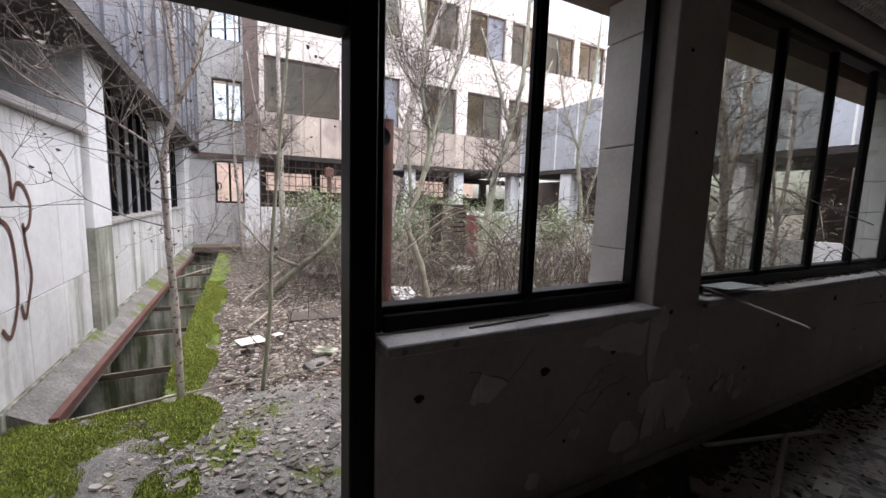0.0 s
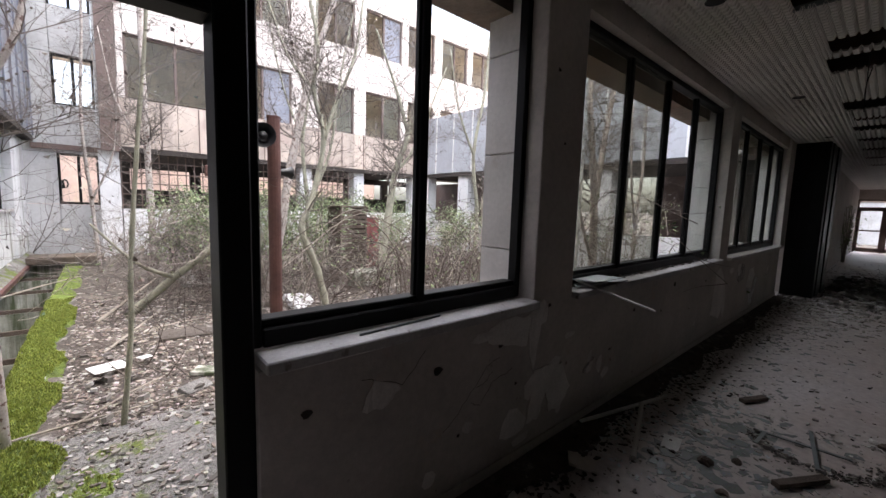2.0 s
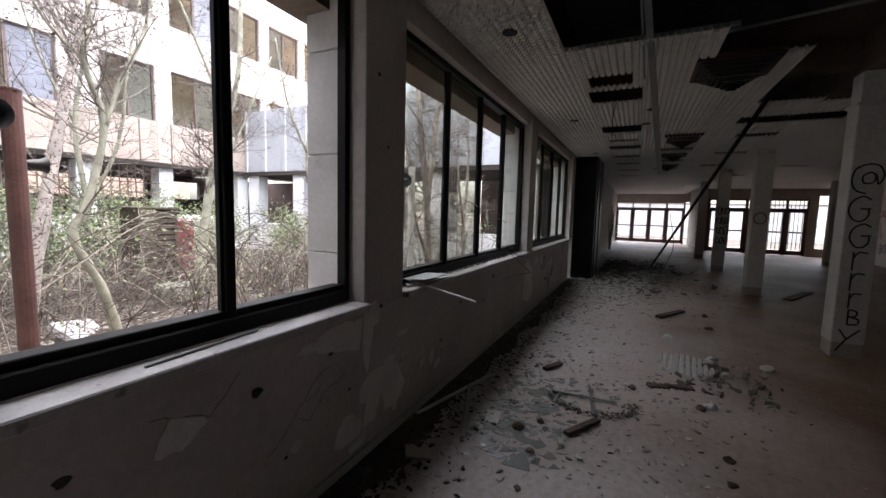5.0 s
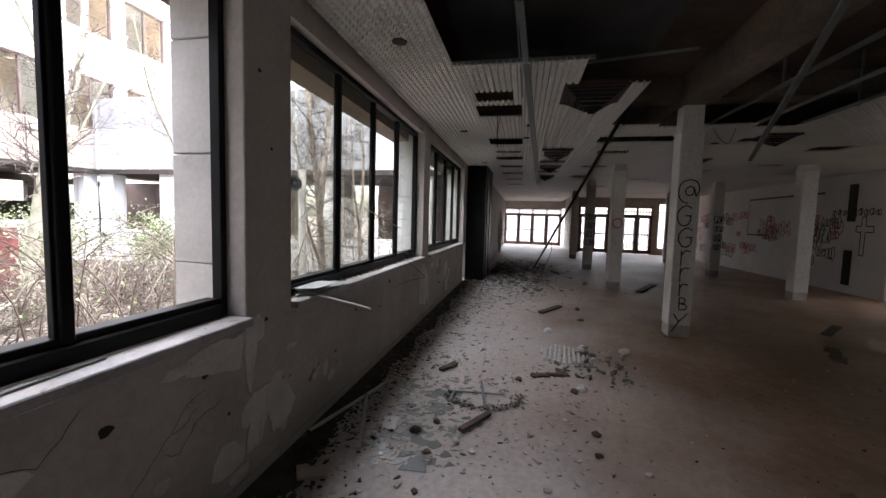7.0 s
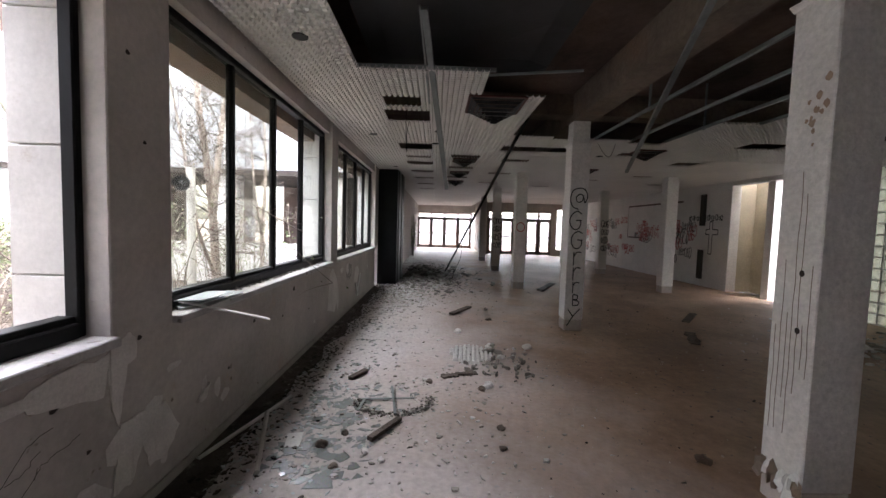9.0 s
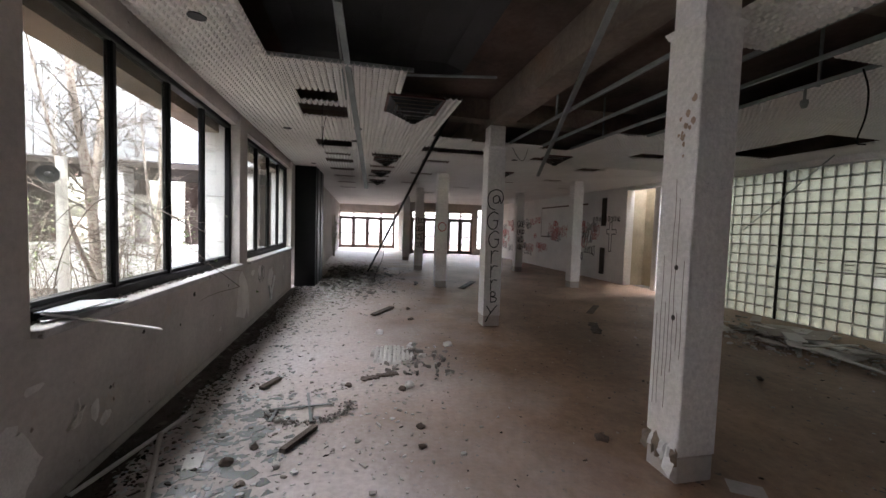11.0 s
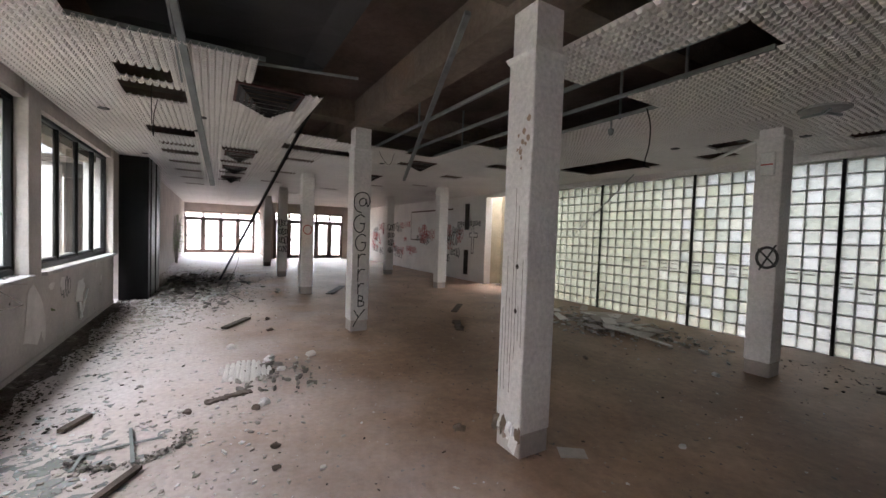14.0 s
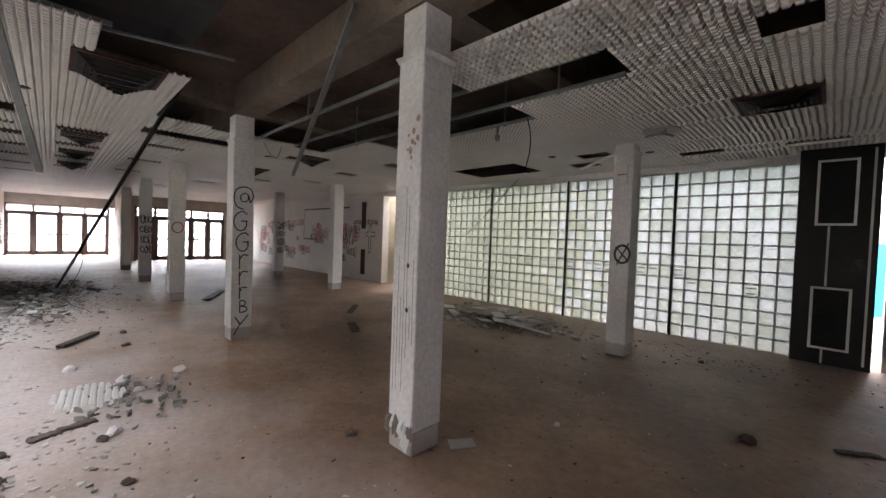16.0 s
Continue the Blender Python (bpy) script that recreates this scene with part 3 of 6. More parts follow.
def window(name, x0, x1, mullions, z0, z1, panes):
    """A black steel frame of uprights with panes; panes: for each field a material or None."""
    w = thing(name, (x0, FY, z0), "black steel window frame with dirty and broken panes", "window", kind="structure")
    t = 0.04
    for a, b in ((x0, x0 + t), (x1 - t, x1)):
        part("stile", block(a, b, FY - 0.035, FY + 0.03, z0, z1, 0.006), M_BLACK, w)
    for a, b in ((z0, z0 + 0.07), (z1 - 0.05, z1)):
        part("rail", block(x0 + t, x1 - t, FY - 0.045, FY + 0.045, a, b, 0.006), M_BLACK, w)
    part("rail", block(x0 + t, x1 - t, FY - 0.02, FY + 0.06, z0 + 0.07, z0 + 0.1, 0.004), M_BLACK, w)
    xs = [x0 + t, *mullions, x1 - t]
    for x in mullions:
        part("mullion", block(x - 0.022, x + 0.022, FY - 0.032, FY + 0.026, z0 + 0.07, z1 - 0.05, 0.005), M_BLACK, w)
        part("mullion", block(x - 0.034, x + 0.034, FY - 0.014, FY + 0.016, z0 + 0.1, z1 - 0.05, 0.003), M_BLACK, w)
    for a, b, p in zip(xs, xs[1:], panes):
        if p:
            g = part("pane", block(a + 0.02, b - 0.02, FY - 0.004, FY + 0.002, z0 + 0.09, z1 - 0.05), p, w, "dirty cracked glass pane")
            g.visible_shadow = False
    return w


def sill(x0, x1, z):
    solid("window_sill", block(x0, x1, WALL - 0.055, FY - 0.052, z - 0.045, z, 0.006), M_SILL, "worn pale stone window sill", "window sill", kind="structure")
    solid("window_sill", block(x0, x1, FY + 0.052, OUT + 0.04, z - 0.045, z - 0.01, 0.006), M_SILL, "mossy outer stone window sill", "window sill", kind="structure")


window("window_1", 0.365, 1.88, [1.128], 0.975, 2.76, [None, None])
window("window_2", 2.3, 5.64, [3.2, 3.99, 4.77], 0.975, 2.76, [M_GLASS, M_GLASS, None, M_GLASS_CLEAR])
window("window_3", 5.98, 9.56, [6.99, 7.83, 8.7], 0.975, 2.76, [M_GLASS, M_GLASS, M_GLASS_CLEAR, M_GLASS_CLEAR])
sill(0.37, 1.88, 0.975), sill(2.3, 5.64, 0.975), sill(5.98, 9.56, 0.975)

# stone cladding in the outer reveals and on the piers outside
for x0, x1 in ((1.88, 2.3), (5.64, 5.98), (9.56, 9.98)):
    cl = thing("stone_cladding", (x0, OUT, 0), "pale limestone slabs on the outside of the pier", "cladding", kind="structure")
    for z0, z1 in ((0.93, 1.25), (1.255, 1.83), (1.838, 2.42), (2.428, 3.0), (3.01, 3.5)):
        part("slab", block(x0 - 0.02, x1 + 0.02, FY + 0.035, OUT - 0.02, z0, z1, 0.005), M_STONE, cl)

# open door beside the window
door_1 = thing("door_1", (0.25, 1.58, 0), "black steel door frame standing open to the courtyard", "door", kind="structure")
part("post", block(0.262, 0.36, 1.52, 1.66, 0, 2.76, 0.006), M_BLACK, door_1)
part("post", block(-1.6, -1.5, 1.52, 1.66, 0, 2.76, 0.006), M_BLACK, door_1)
part("head", block(-1.5, 0.262, 1.53, 1.65, 2.05, 2.15, 0.006), M_BLACK, door_1)
part("transom_panel", block(-1.5, 0.262, 1.57, 1.61, 2.15, 2.76), M_BLACK, door_1)
part("threshold", block(-1.5, 0.17, 1.5, 1.95, 0.0, 0.025, 0.004), M_CONCRETE, door_1)

# ---- glass block wall ----
blocks_wall = thing("glass_block_wall", (0, SOUTH, 0), "wall of square pale glass blocks between black steel bars", "glass wall", kind="structure")
PITCH = 0.1985
gb = bmesh.new()
box(gb, -0.088, 0.088, -0.04, 0.04, -0.09, 0.09, 0.012)
gmesh = mesh_of("glass_block", gb, M_BLOCK)
warm = bmesh.new()
box(warm, -0.088, 0.088, -0.04, 0.04, -0.09, 0.09, 0.012)
warmmesh = mesh_of("glass_block", warm, M_BLOCK_WARM)
joint = bmesh.new()
X0, NX, NZ = 0.395, 38, 14
for i in range(NX + 1):
    box(joint, X0 + i * PITCH - 0.0125, X0 + i * PITCH + 0.0125, SOUTH - 0.11, SOUTH - 0.045, 0.0, 2.79)
for k in range(NZ + 1):
    box(joint, X0, X0 + NX * PITCH, SOUTH - 0.108, SOUTH - 0.047, max(0, k * 0.199 - 0.0115), k * 0.199 + 0.0115)
for i in range(NX + 1):
    for k in range(1, NZ):
        box(joint, X0 + i * PITCH - 0.025, X0 + i * PITCH + 0.025, SOUTH - 0.09, SOUTH - 0.064, k * 0.199 - 0.024, k * 0.199 + 0.024)
part("mortar", joint, M_GREYWALL, blocks_wall, "thin grey mortar joints")
rest = bmesh.new()
for i in range(NX):
    for k in range(NZ):
        at = (X0 + (i + 0.5) * PITCH, SOUTH - 0.077, (k + 0.5) * 0.199)
        if i < 21:
            piece("glass_block", warmmesh if i + (i * 5 + k * 3) % 9 >= 20 else gmesh, blocks_wall, at)
        else:
            rest.from_mesh(gmesh)
            rest.verts.ensure_lookup_table()
            bmesh.ops.translate(rest, verts=rest.verts[-len(gmesh.vertices):], vec=at)
part("glass_blocks", rest, M_BLOCK_WARM, blocks_wall, kind="stuff")
for i in (8, 18, 28, 38):
    x = X0 + i * PITCH
    part("steel_bar", block(x - 0.022, x + 0.022, SOUTH - 0.13, SOUTH - 0.02, 0, 2.8), M_BLACK, blocks_wall)

# Dark bars stand in for darker outlines reflected in the clearer blocks.
edge_bar = mesh_of("chipped_edge", block(-0.062, 0.062, -0.006, 0.006, -0.01, 0.01, 0.003), M_DARK)
for i in (2, 6, 7, 9, 10, 11, 12, 13, 14, 15, 17, 19, 20, 22, 24):
    for z in ((1.045, 1.13) if i % 3 else (1.13,)):
        piece("chipped_edge", edge_bar, blocks_wall, (X0 + (i + 0.5) * PITCH, SOUTH - 0.034, z + 0.199 * (i in (6, 2)) * -1))
# Extra bar, added to close the bright slit beside the casing.
part("steel_bar", block(0.362, X0 + 0.006, SOUTH - 0.14, SOUTH - 0.02, 0, 2.8), M_BLACK, blocks_wall)

# dark service casing at the end of the glass blocks
casing = thing("service_casing", (0.0, -7.5, 0), "tall dark laminate casing with two white framed vent grilles", "cabinet")
part("body", block(-0.37, 0.4, -7.98, -7.42, 0.04, 2.9, 0.006), M_DARKBOARD, casing)
for z0, z1 in ((0.25, 1.07), (1.88, 2.74)):
    fr = part("grille_frame", block(-0.14, 0.19, -7.42, -7.4, z0, z1), M_BLACK, casing)
    for a in (block(-0.17, -0.14, -7.42, -7.385, z0, z1, 0.003), block(0.19, 0.22, -7.42, -7.385, z0, z1, 0.003), block(-0.14, 0.19, -7.42, -7.386, z0, z0 + 0.028, 0.003), block(-0.14, 0.19, -7.42, -7.386, z1 - 0.028, z1, 0.003)):
        part("white_bar", a, M_WHITE, casing, "white painted frame bar")
    lou = bmesh.new()
    for k in range(16):
        z = z0 + 0.05 + k * (z1 - z0 - 0.09) / 16
        bar(lou, (-0.135, -7.398, z), (0.185, -7.398, z), 0.006, 0.03)
    part("louvres", lou, M_BLACK, casing)
for x in (0.08, -0.3):
    for z0, z1 in ((1.08, 1.87), (0.06, 0.24)) if x > -0.1 else ((0.1, 2.85),):
        part("seam_strip", block(x - 0.012, x + 0.012, -7.42, -7.412, z0, z1), M_GREYWALL, casing)

# dark casing past the last window
pier = thing("black_casing", (10.4, 1.2, 0), "tall black laminate casing against the window wall", "cabinet")
part("body", block(10.28, 10.9, 0.97, 1.255, 0.0, 2.9, 0.005), M_DARKBOARD, pier)
part("side_panel", block(10.005, 10.278, 0.99, 1.47, 0, 2.9, 0.004), M_BLACK, pier)
part("body", block(10.91, 11.5, 0.95, 1.25, 0.0, 2.9, 0.005), M_DARKBOARD, pier)

# ---- entrance doors at the far end ----
def glazed_door(name, x, y0, y1, z1, leaves, transom, label):
    d = thing(name, (x, (y0 + y1) / 2, 0), label, "door", kind="structure")
    w = (y1 - y0) / leaves
    for i in range(leaves + 1):
        y = y0 + i * w
        part("post", block(x, x + 0.1, y - 0.045, y + 0.045, 0, z1), M_TRIM, d)
    part("head", block(x, x + 0.1, y0, y1, z1 - 0.07, z1), M_TRIM, d)
    part("transom_bar", block(x + 0.002, x + 0.098, y0, y1, transom - 0.05, transom + 0.05), M_TRIM, d)
    for i in range(leaves):
        a, b = y0 + i * w + 0.045, y0 + (i + 1) * w - 0.045
        lf = bmesh.new()
        for q in ((a, a + 0.07, 0.03, transom - 0.05), (b - 0.07, b, 0.03, transom - 0.05), (a, b, 0.03, 0.22), (a, b, 0.98, 1.05), (a, b, transom - 0.13, transom - 0.05)):
            box(lf, x + 0.03, x + 0.075, *q)
        part("leaf", lf, M_TRIM, d)
    return d


glazed_door("door_2", FAR + 0.05, -2.35, 1.24, 2.45, 4, 2.05, "brown framed entrance doors with glass gone, bright outside")
glazed_door("door_3", 22.0, -6.45, -2.9, 2.45, 5, 2.0, "brown framed glazed doors with bars, bright outside")
part("bars", (lambda bm: [bar(bm, (22.05, y, 0.2), (22.05, y, 2.4), 0.02, 0.02) for y in np.arange(-6.3, -5.1, 0.14)] and bm)(bmesh.new()), M_BLACK, bpy.data.objects["door_3"])

# ---- courtyard: ground, pit, facades ----
def ground():
    bm = bmesh.new()
    def grid(x0, x1, y0, y1, step, rough):
        nx, ny = max(1, int((x1 - x0) / step)), max(1, int((y1 - y0) / step))
        vs = [[bm.verts.new((x0 + (x1 - x0) * i / nx, y0 + (y1 - y0) * j / ny, -0.03 + (rough * noise.noise((x0 + (x1 - x0) * i / nx, y0 + (y1 - y0) * j / ny, 0)) if 0 < i < nx and 0 < j < ny else 0))) for j in range(ny + 1)] for i in range(nx + 1)]
        for i in range(nx):
            for j in range(ny):
                bm.faces.new((vs[i][j], vs[i + 1][j], vs[i + 1][j + 1], vs[i][j + 1]))
    grid(-1.4, -0.42, 1.9, 3.36, 0.1, 0.04)
    grid(-0.42, 9.7, 1.9, 14.3, 0.12, 0.12)
    grid(-1.4, -0.42, 12.0, 14.3, 0.3, 0.05)
    big = 1500
    for q in ((-big, -1.4, 1.9, big), (9.7, big, 1.9, big), (-1.4, 9.7, 14.3, big), (-big, big, -big, 1.9)):
        grid(*q, 4000, 0)
    return bm


structure("ground", ground(), M_SOIL, "leaf strewn soil and broken paving of the courtyard", "ground")

pit = thing("light_well", (-1.0, 6, 0), "open concrete light well with cross walls along the wing", "light well", kind="structure")
part("side_wall", block(-0.62, -0.42, 3.36, 12.0, -1.1, -0.02), M_PIT, pit)
part("side_wall", block(-1.6, -1.4, 3.36, 12.0, -1.1, 0.0), M_PIT, pit)
part("end_wall", block(-1.4, -0.62, 3.2, 3.36, -1.1, -0.02), M_PIT, pit)
part("end_wall", block(-1.4, -0.62, 12.0, 12.2, -1.1, -0.02), M_PIT, pit)
part("bottom", block(-1.6, -0.42, 3.2, 12.2, -1.2, -1.1), M_PIT, pit)
for y in (4.3, 5.5, 6.6, 7.8, 9.2, 10.6):
    part("cross_wall", block(-1.4, -0.62, y, y + 0.14, -1.1, -0.12), M_PIT, pit, "wet mossy concrete cross wall")
    part("rim_bar", (lambda bm: bar(bm, (-1.4, y + 0.02, -0.09), (-0.6, y + 0.02, -0.09), 0.03, 0.05))(bmesh.new()), M_WOOD, pit)
rail = bmesh.new()
bar(rail, (-1.18, 3.4, 0.0), (-1.18, 12.0, 0.0), 0.05, 0.06)
solid("rusty_angle_rail", rail, M_RUST, "rusty red steel angle along the light well", "rail")


def windowed_facade(name, label, bays, storeys, plane, axis, x0, x1, z0, z1, mat, trim, depth=0.25, panes=(), open_back=False):
    """A facade of panels with framed window openings; axis x: it runs along x and faces -y, axis y: it runs along y and faces the court."""
    b = thing(name, (plane if axis == "y" else (x0 + x1) / 2, plane if axis == "x" else (x0 + x1) / 2, 0), label, "building")
    side = -1 if axis == "x" else (1 if plane < 2 else -1)

    def blk(a0, a1, d0, d1, c0, c1, bevel=0.0):
        e0, e1 = sorted((plane - side * d0, plane - side * d1))
        return block(a0, a1, e0, e1, c0, c1, bevel) if axis == "x" else block(e0, e1, a0, a1, c0, c1, bevel)

    rows = [(z0, None)] + [(s, e) for s, e in storeys]
    zs = [z0]
    for s, e in storeys:
        zs += [s, e]
    zs.append(z1)
    edges = sorted({x0, x1, *(q for bb in bays for q in bb)})
    for i, (c0, c1) in enumerate(zip(zs, zs[1:])):
        for a0, a1 in zip(edges, edges[1:]):
            if i % 2 and any(abs(a0 - bb[0]) < 1e-6 for bb in bays):
                w = part("window", blk(a0, a1, 0.16, 0.2, c0, c0 + 0.06), trim, b)
                mid = (a0 + a1) / 2
                for q in ((a0, a0 + 0.05, c0, c1), (a1 - 0.05, a1, c0, c1), (mid - 0.03, mid + 0.03, c0, c1), (a0, a1, c1 - 0.05, c1)):
                    part("window_frame", blk(q[0], q[1], 0.08, 0.16, q[2], q[3]), trim, w)
                k = rng.random()
                if panes and k < 0.45:
                    part("pane", blk(mid + 0.03, a1 - 0.05, 0.11, 0.125, c0, c1), rng.choice(panes), w)
                if panes and k > 0.62:
                    part("infill_panel", blk(mid + 0.03, a1 - 0.05, 0.1, 0.13, c0, c1), M_PANEL_L if k > 0.8 else M_PANEL, w, "blue grey infill panel")
                if panes and 0.3 < k < 0.6:
                    part("pane", blk(a0 + 0.05, mid - 0.03, 0.11, 0.125, c0, c1), rng.choice(panes), w)
            else:
                n = max(1, round((a1 - a0) / 0.9))
                for k in range(n):
                    s0, s1 = a0 + (a1 - a0) * k / n, a0 + (a1 - a0) * (k + 1) / n
                    part("panel", blk(s0 + 0.006, s1 - 0.006, 0, depth, c0 + 0.006, c1 - 0.006), M_BAND if mat is M_BEIGE and i == 0 else mat, b)
    back = plane - side * 2.2
    e0, e1 = sorted((plane - side * depth, back))
    for z in [zs[0]] + [s - 0.75 for s, e in storeys[1:]] + [z1 - 0.16]:
        part("storey_floor", block(x0, x1, e0, e1, z, z + 0.15) if axis == "x" else block(e0, e1, x0, x1, z, z + 0.15), M_ROOM, b)
    if not open_back:
        part("back_wall", blk(x0, x1, 2.2, 2.4, z0, z1), M_ROOM, b)
    return b


GLASS_SET = (M_GLASS_BROWN, M_GLASS, M_GLASS_CLEAR)
BEIGE_Y = 12.9
beige = windowed_facade("office_building", "three storey office block with faded beige panels and broken windows", [(0.6, 2.73), (3.0, 4.7), (5.55, 6.87), (7.32, 8.85), (9.15, 10.45), (10.85, 12.3), (12.6, 14.1)],
                        [(3.95, 5.5), (6.8, 8.3)], BEIGE_Y, "x", 0.45, 16.0, 2.75, 9.0, M_BEIGE, M_TRIM, panes=GLASS_SET)
grey = windowed_facade("stair_tower", "narrow grey rendered stair tower with single windows", [(-0.76, 0.03)], [(1.27, 2.55), (3.73, 4.95), (6.06, 7.3)], 14.0, "x", -1.4, 0.12, -0.05, 9.0, M_GREYWALL, M_BLACK, open_back=True)
right_wing = windowed_facade("low_wing", "low wing clad with pale grey metal panels", [], [], 9.75, "y", 1.92, 12.9, 2.75, 4.85, M_PANEL_L, M_WHITE)
left_wing = windowed_facade("panelled_wing", "office wing clad with dark blue grey metal panels", [], [], -1.15, "y", 1.0, 14.0, 2.9, 6.6, M_PANEL, M_TRIM)
for y in np.arange(2.2, 14, 0.9):
    part("standing_seam", block(-1.15, -1.12, y - 0.012, y + 0.012, 2.9, 6.6), M_PANEL, left_wing)
for y in np.arange(2.3, 12.9, 0.95):
    part("standing_seam", block(9.72, 9.75, y - 0.02, y + 0.02, 2.75, 4.85), M_WHITE, right_wing, "white joint strip")
for x in np.arange(0.45, 15.5, 0.85):
    part("standing_seam", block(x - 0.012, x + 0.012, BEIGE_Y - 0.02, BEIGE_Y, 2.75, 3.92), M_TRIM, beige)
part("edge_strip", block(-1.2, 0.1, 13.9, 14.0, 2.62, 2.75), M_TRIM, grey)
part("corner_post", block(0.08, 0.446, 12.86, 13.2, 2.62, 9.0), M_TRIM, beige, "brown corner strip")

# ground floor under the beige block
base_b = thing("ground_storey", (5, 13.2, 0), "white rendered ground storey with lattice grilles behind shrubs", "building")
part("low_wall", block(0.45, 9.75, 13.1, 13.3, -0.05, 1.2), M_CLAD_W, base_b)
# Soffit and back parts are coloured dark for the shade under the block.
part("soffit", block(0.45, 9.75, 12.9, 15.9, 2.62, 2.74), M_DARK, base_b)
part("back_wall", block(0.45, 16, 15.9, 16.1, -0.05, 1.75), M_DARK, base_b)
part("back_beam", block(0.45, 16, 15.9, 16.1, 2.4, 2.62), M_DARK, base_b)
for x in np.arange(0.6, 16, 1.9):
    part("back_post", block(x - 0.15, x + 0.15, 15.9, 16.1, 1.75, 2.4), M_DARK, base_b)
yw = thing("yard_wall", (2.5, 20, -0.05), "salmon painted yard wall with sprayed scrawls", "wall")
part("wall", block(-4, 12, 20, 20.25, -0.05, 3.3), M_SALMON, yw)
yt = bmesh.new()
for k in range(3):
    scribble(yt, (-1.9 + 0.35 * k, 20, 1.9 + 0.3 * (k % 2)), (1, 0, 0), (0, 0, 1), (0, -1, 0), 0.5, rng, 0.05, 3)
part("graffiti", yt, M_SPRAY, yw, "dark sprayed scrawl")
for x in (0.22, 3.1, 5.2, 7.15, 9.75):
    part("pillar", block(x - 0.2, x + 0.2, 13.05, 13.45, -0.05, 2.62), M_CLAD_W, base_b, "white pillar")
for x0, x1 in ((0.45, 2.9), (3.3, 5.0), (5.4, 6.95)):
    gr = bmesh.new()
    for z in np.arange(1.3, 2.6, 0.28):
        bar(gr, (x0, 13.2, z), (x1, 13.2, z), 0.03, 0.03)
    for i, x in enumerate(np.arange(x0, x1, 0.2)):
        bar(gr, (x, 13.2, 1.2), (x, 13.2, 2.62), 0.025, 0.025)
    part("lattice_grille", gr, M_TRIM, base_b, "brown lattice grille")

# ground floor of the left wing: clad wall, piers and dark openings
base_l = thing("ground_storey", (-1.5, 8, 0), "white stone clad ground storey streaked with green", "building")
# Back wall and soffit get a near black colour as shade behind the openings.
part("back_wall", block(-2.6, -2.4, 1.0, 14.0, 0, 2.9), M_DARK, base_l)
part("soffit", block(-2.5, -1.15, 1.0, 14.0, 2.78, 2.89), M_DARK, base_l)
part("foot", block(-1.6, -1.38, 1.9, 14.0, 0.0, 0.14), M_PIT, base_l)
def clad(y0, y1, z0, z1, x=-1.4, w=0.62, deep=0.2, mat=None):
    n = max(1, round((y1 - y0) / w))
    for i in range(n):
        a, b = y0 + (y1 - y0) * i / n, y0 + (y1 - y0) * (i + 1) / n
        part("slab", block(x - deep, x, a + 0.003, b - 0.003, z0 + 0.003, z1 - 0.003, 0.004), mat or (M_CLAD_FOOT if z1 < 1.14 else M_CLAD_W), base_l)
for z0, z1 in ((0.14, 0.72), (0.72, 1.37), (1.37, 2.02)):
    clad(1.95, 5.06, z0, z1, w=0.65)
for z0, z1 in ((0.05, 0.6), (0.6, 1.13), (1.13, 2.0), (2.0, 2.79)):
    clad(5.08, 5.65, z0, z1, -1.34, deep=0.9, mat=M_CLAD_MOSS if z1 < 1.14 else M_CLAD_W)
OPENINGS = ((5.65, 8.95), (9.85, 12.2))
for y0, y1 in OPENINGS:
    for z0, z1 in ((0.14, 0.6), (0.6, 1.13)):
        clad(y0, y1, z0, z1)
    part("sill", block(-1.62, -1.36, y0, y1, 1.13, 1.18, 0.006), M_SILL, base_l)
    for y in (y0 + 0.05, *(y0 + (y1 - y0) * k / 6 for k in range(1, 6)), y1 - 0.05):
        part("window_bar", bar(bmesh.new(), (-1.55, y, 1.18), (-1.55, y, 2.78), 0.06, 0.06), M_BLACK, base_l)
    part("window_bar", bar(bmesh.new(), (-1.55, y0, 2.0), (-1.55, y1, 2.0), 0.04, 0.04), M_BLACK, base_l)
for y0, y1 in ((8.95, 9.85), (12.2, 13.95)):
    for z0, z1 in ((0.14, 0.6), (0.6, 1.25), (1.25, 2.0), (2.0, 2.79)):
        clad(y0, y1, z0, z1, -1.34, deep=0.9, w=0.9)
part("sill", block(-1.62, -1.33, 1.95, 5.06, 2.02, 2.08, 0.006), M_SILL, base_l, "white ledge above the clad wall")
for y in (2.4, 3.6, 4.6):
    part("window_bar", bar(bmesh.new(), (-1.8, y, 2.08), (-1.8, y, 2.78), 0.06, 0.06), M_BLACK, base_l)
tagb = bmesh.new()
for pts in ([(3.52, 1.66), (3.62, 1.72), (3.72, 1.62), (3.73, 1.42), (3.8, 1.52), (3.9, 1.5), (3.97, 1.38), (3.93, 1.25), (3.84, 1.2)], [(3.84, 1.26), (3.86, 1.1), (3.9, 0.9), (3.84, 0.75), (3.76, 0.62), (3.72, 0.72)], [(3.55, 1.3), (3.66, 1.22), (3.7, 1.0), (3.68, 0.75), (3.56, 0.55), (3.46, 0.62)]):
    fine = [(-1.4, p.x, p.y) for p in smooth_path([Vector((*q, 0)) for q in pts], 6)]
    stroke(tagb, fine, 0.035, (1, 0, 0))
part("graffiti", tagb, M_SPRAY_BROWN, base_l, "brown sprayed outline")
foot = bmesh.new()
v = [foot.verts.new((x, y, z)) for y in (3.36, 13.9) for x, z in ((-1.42, -0.06), (-1.16, -0.06), (-1.16, -0.02), (-1.42, 0.15))]
for q in ((0, 1, 2, 3), (4, 7, 6, 5), (0, 4, 5, 1), (1, 5, 6, 2), (2, 6, 7, 3), (3, 7, 4, 0)):
    foot.faces.new([v[i] for i in q])
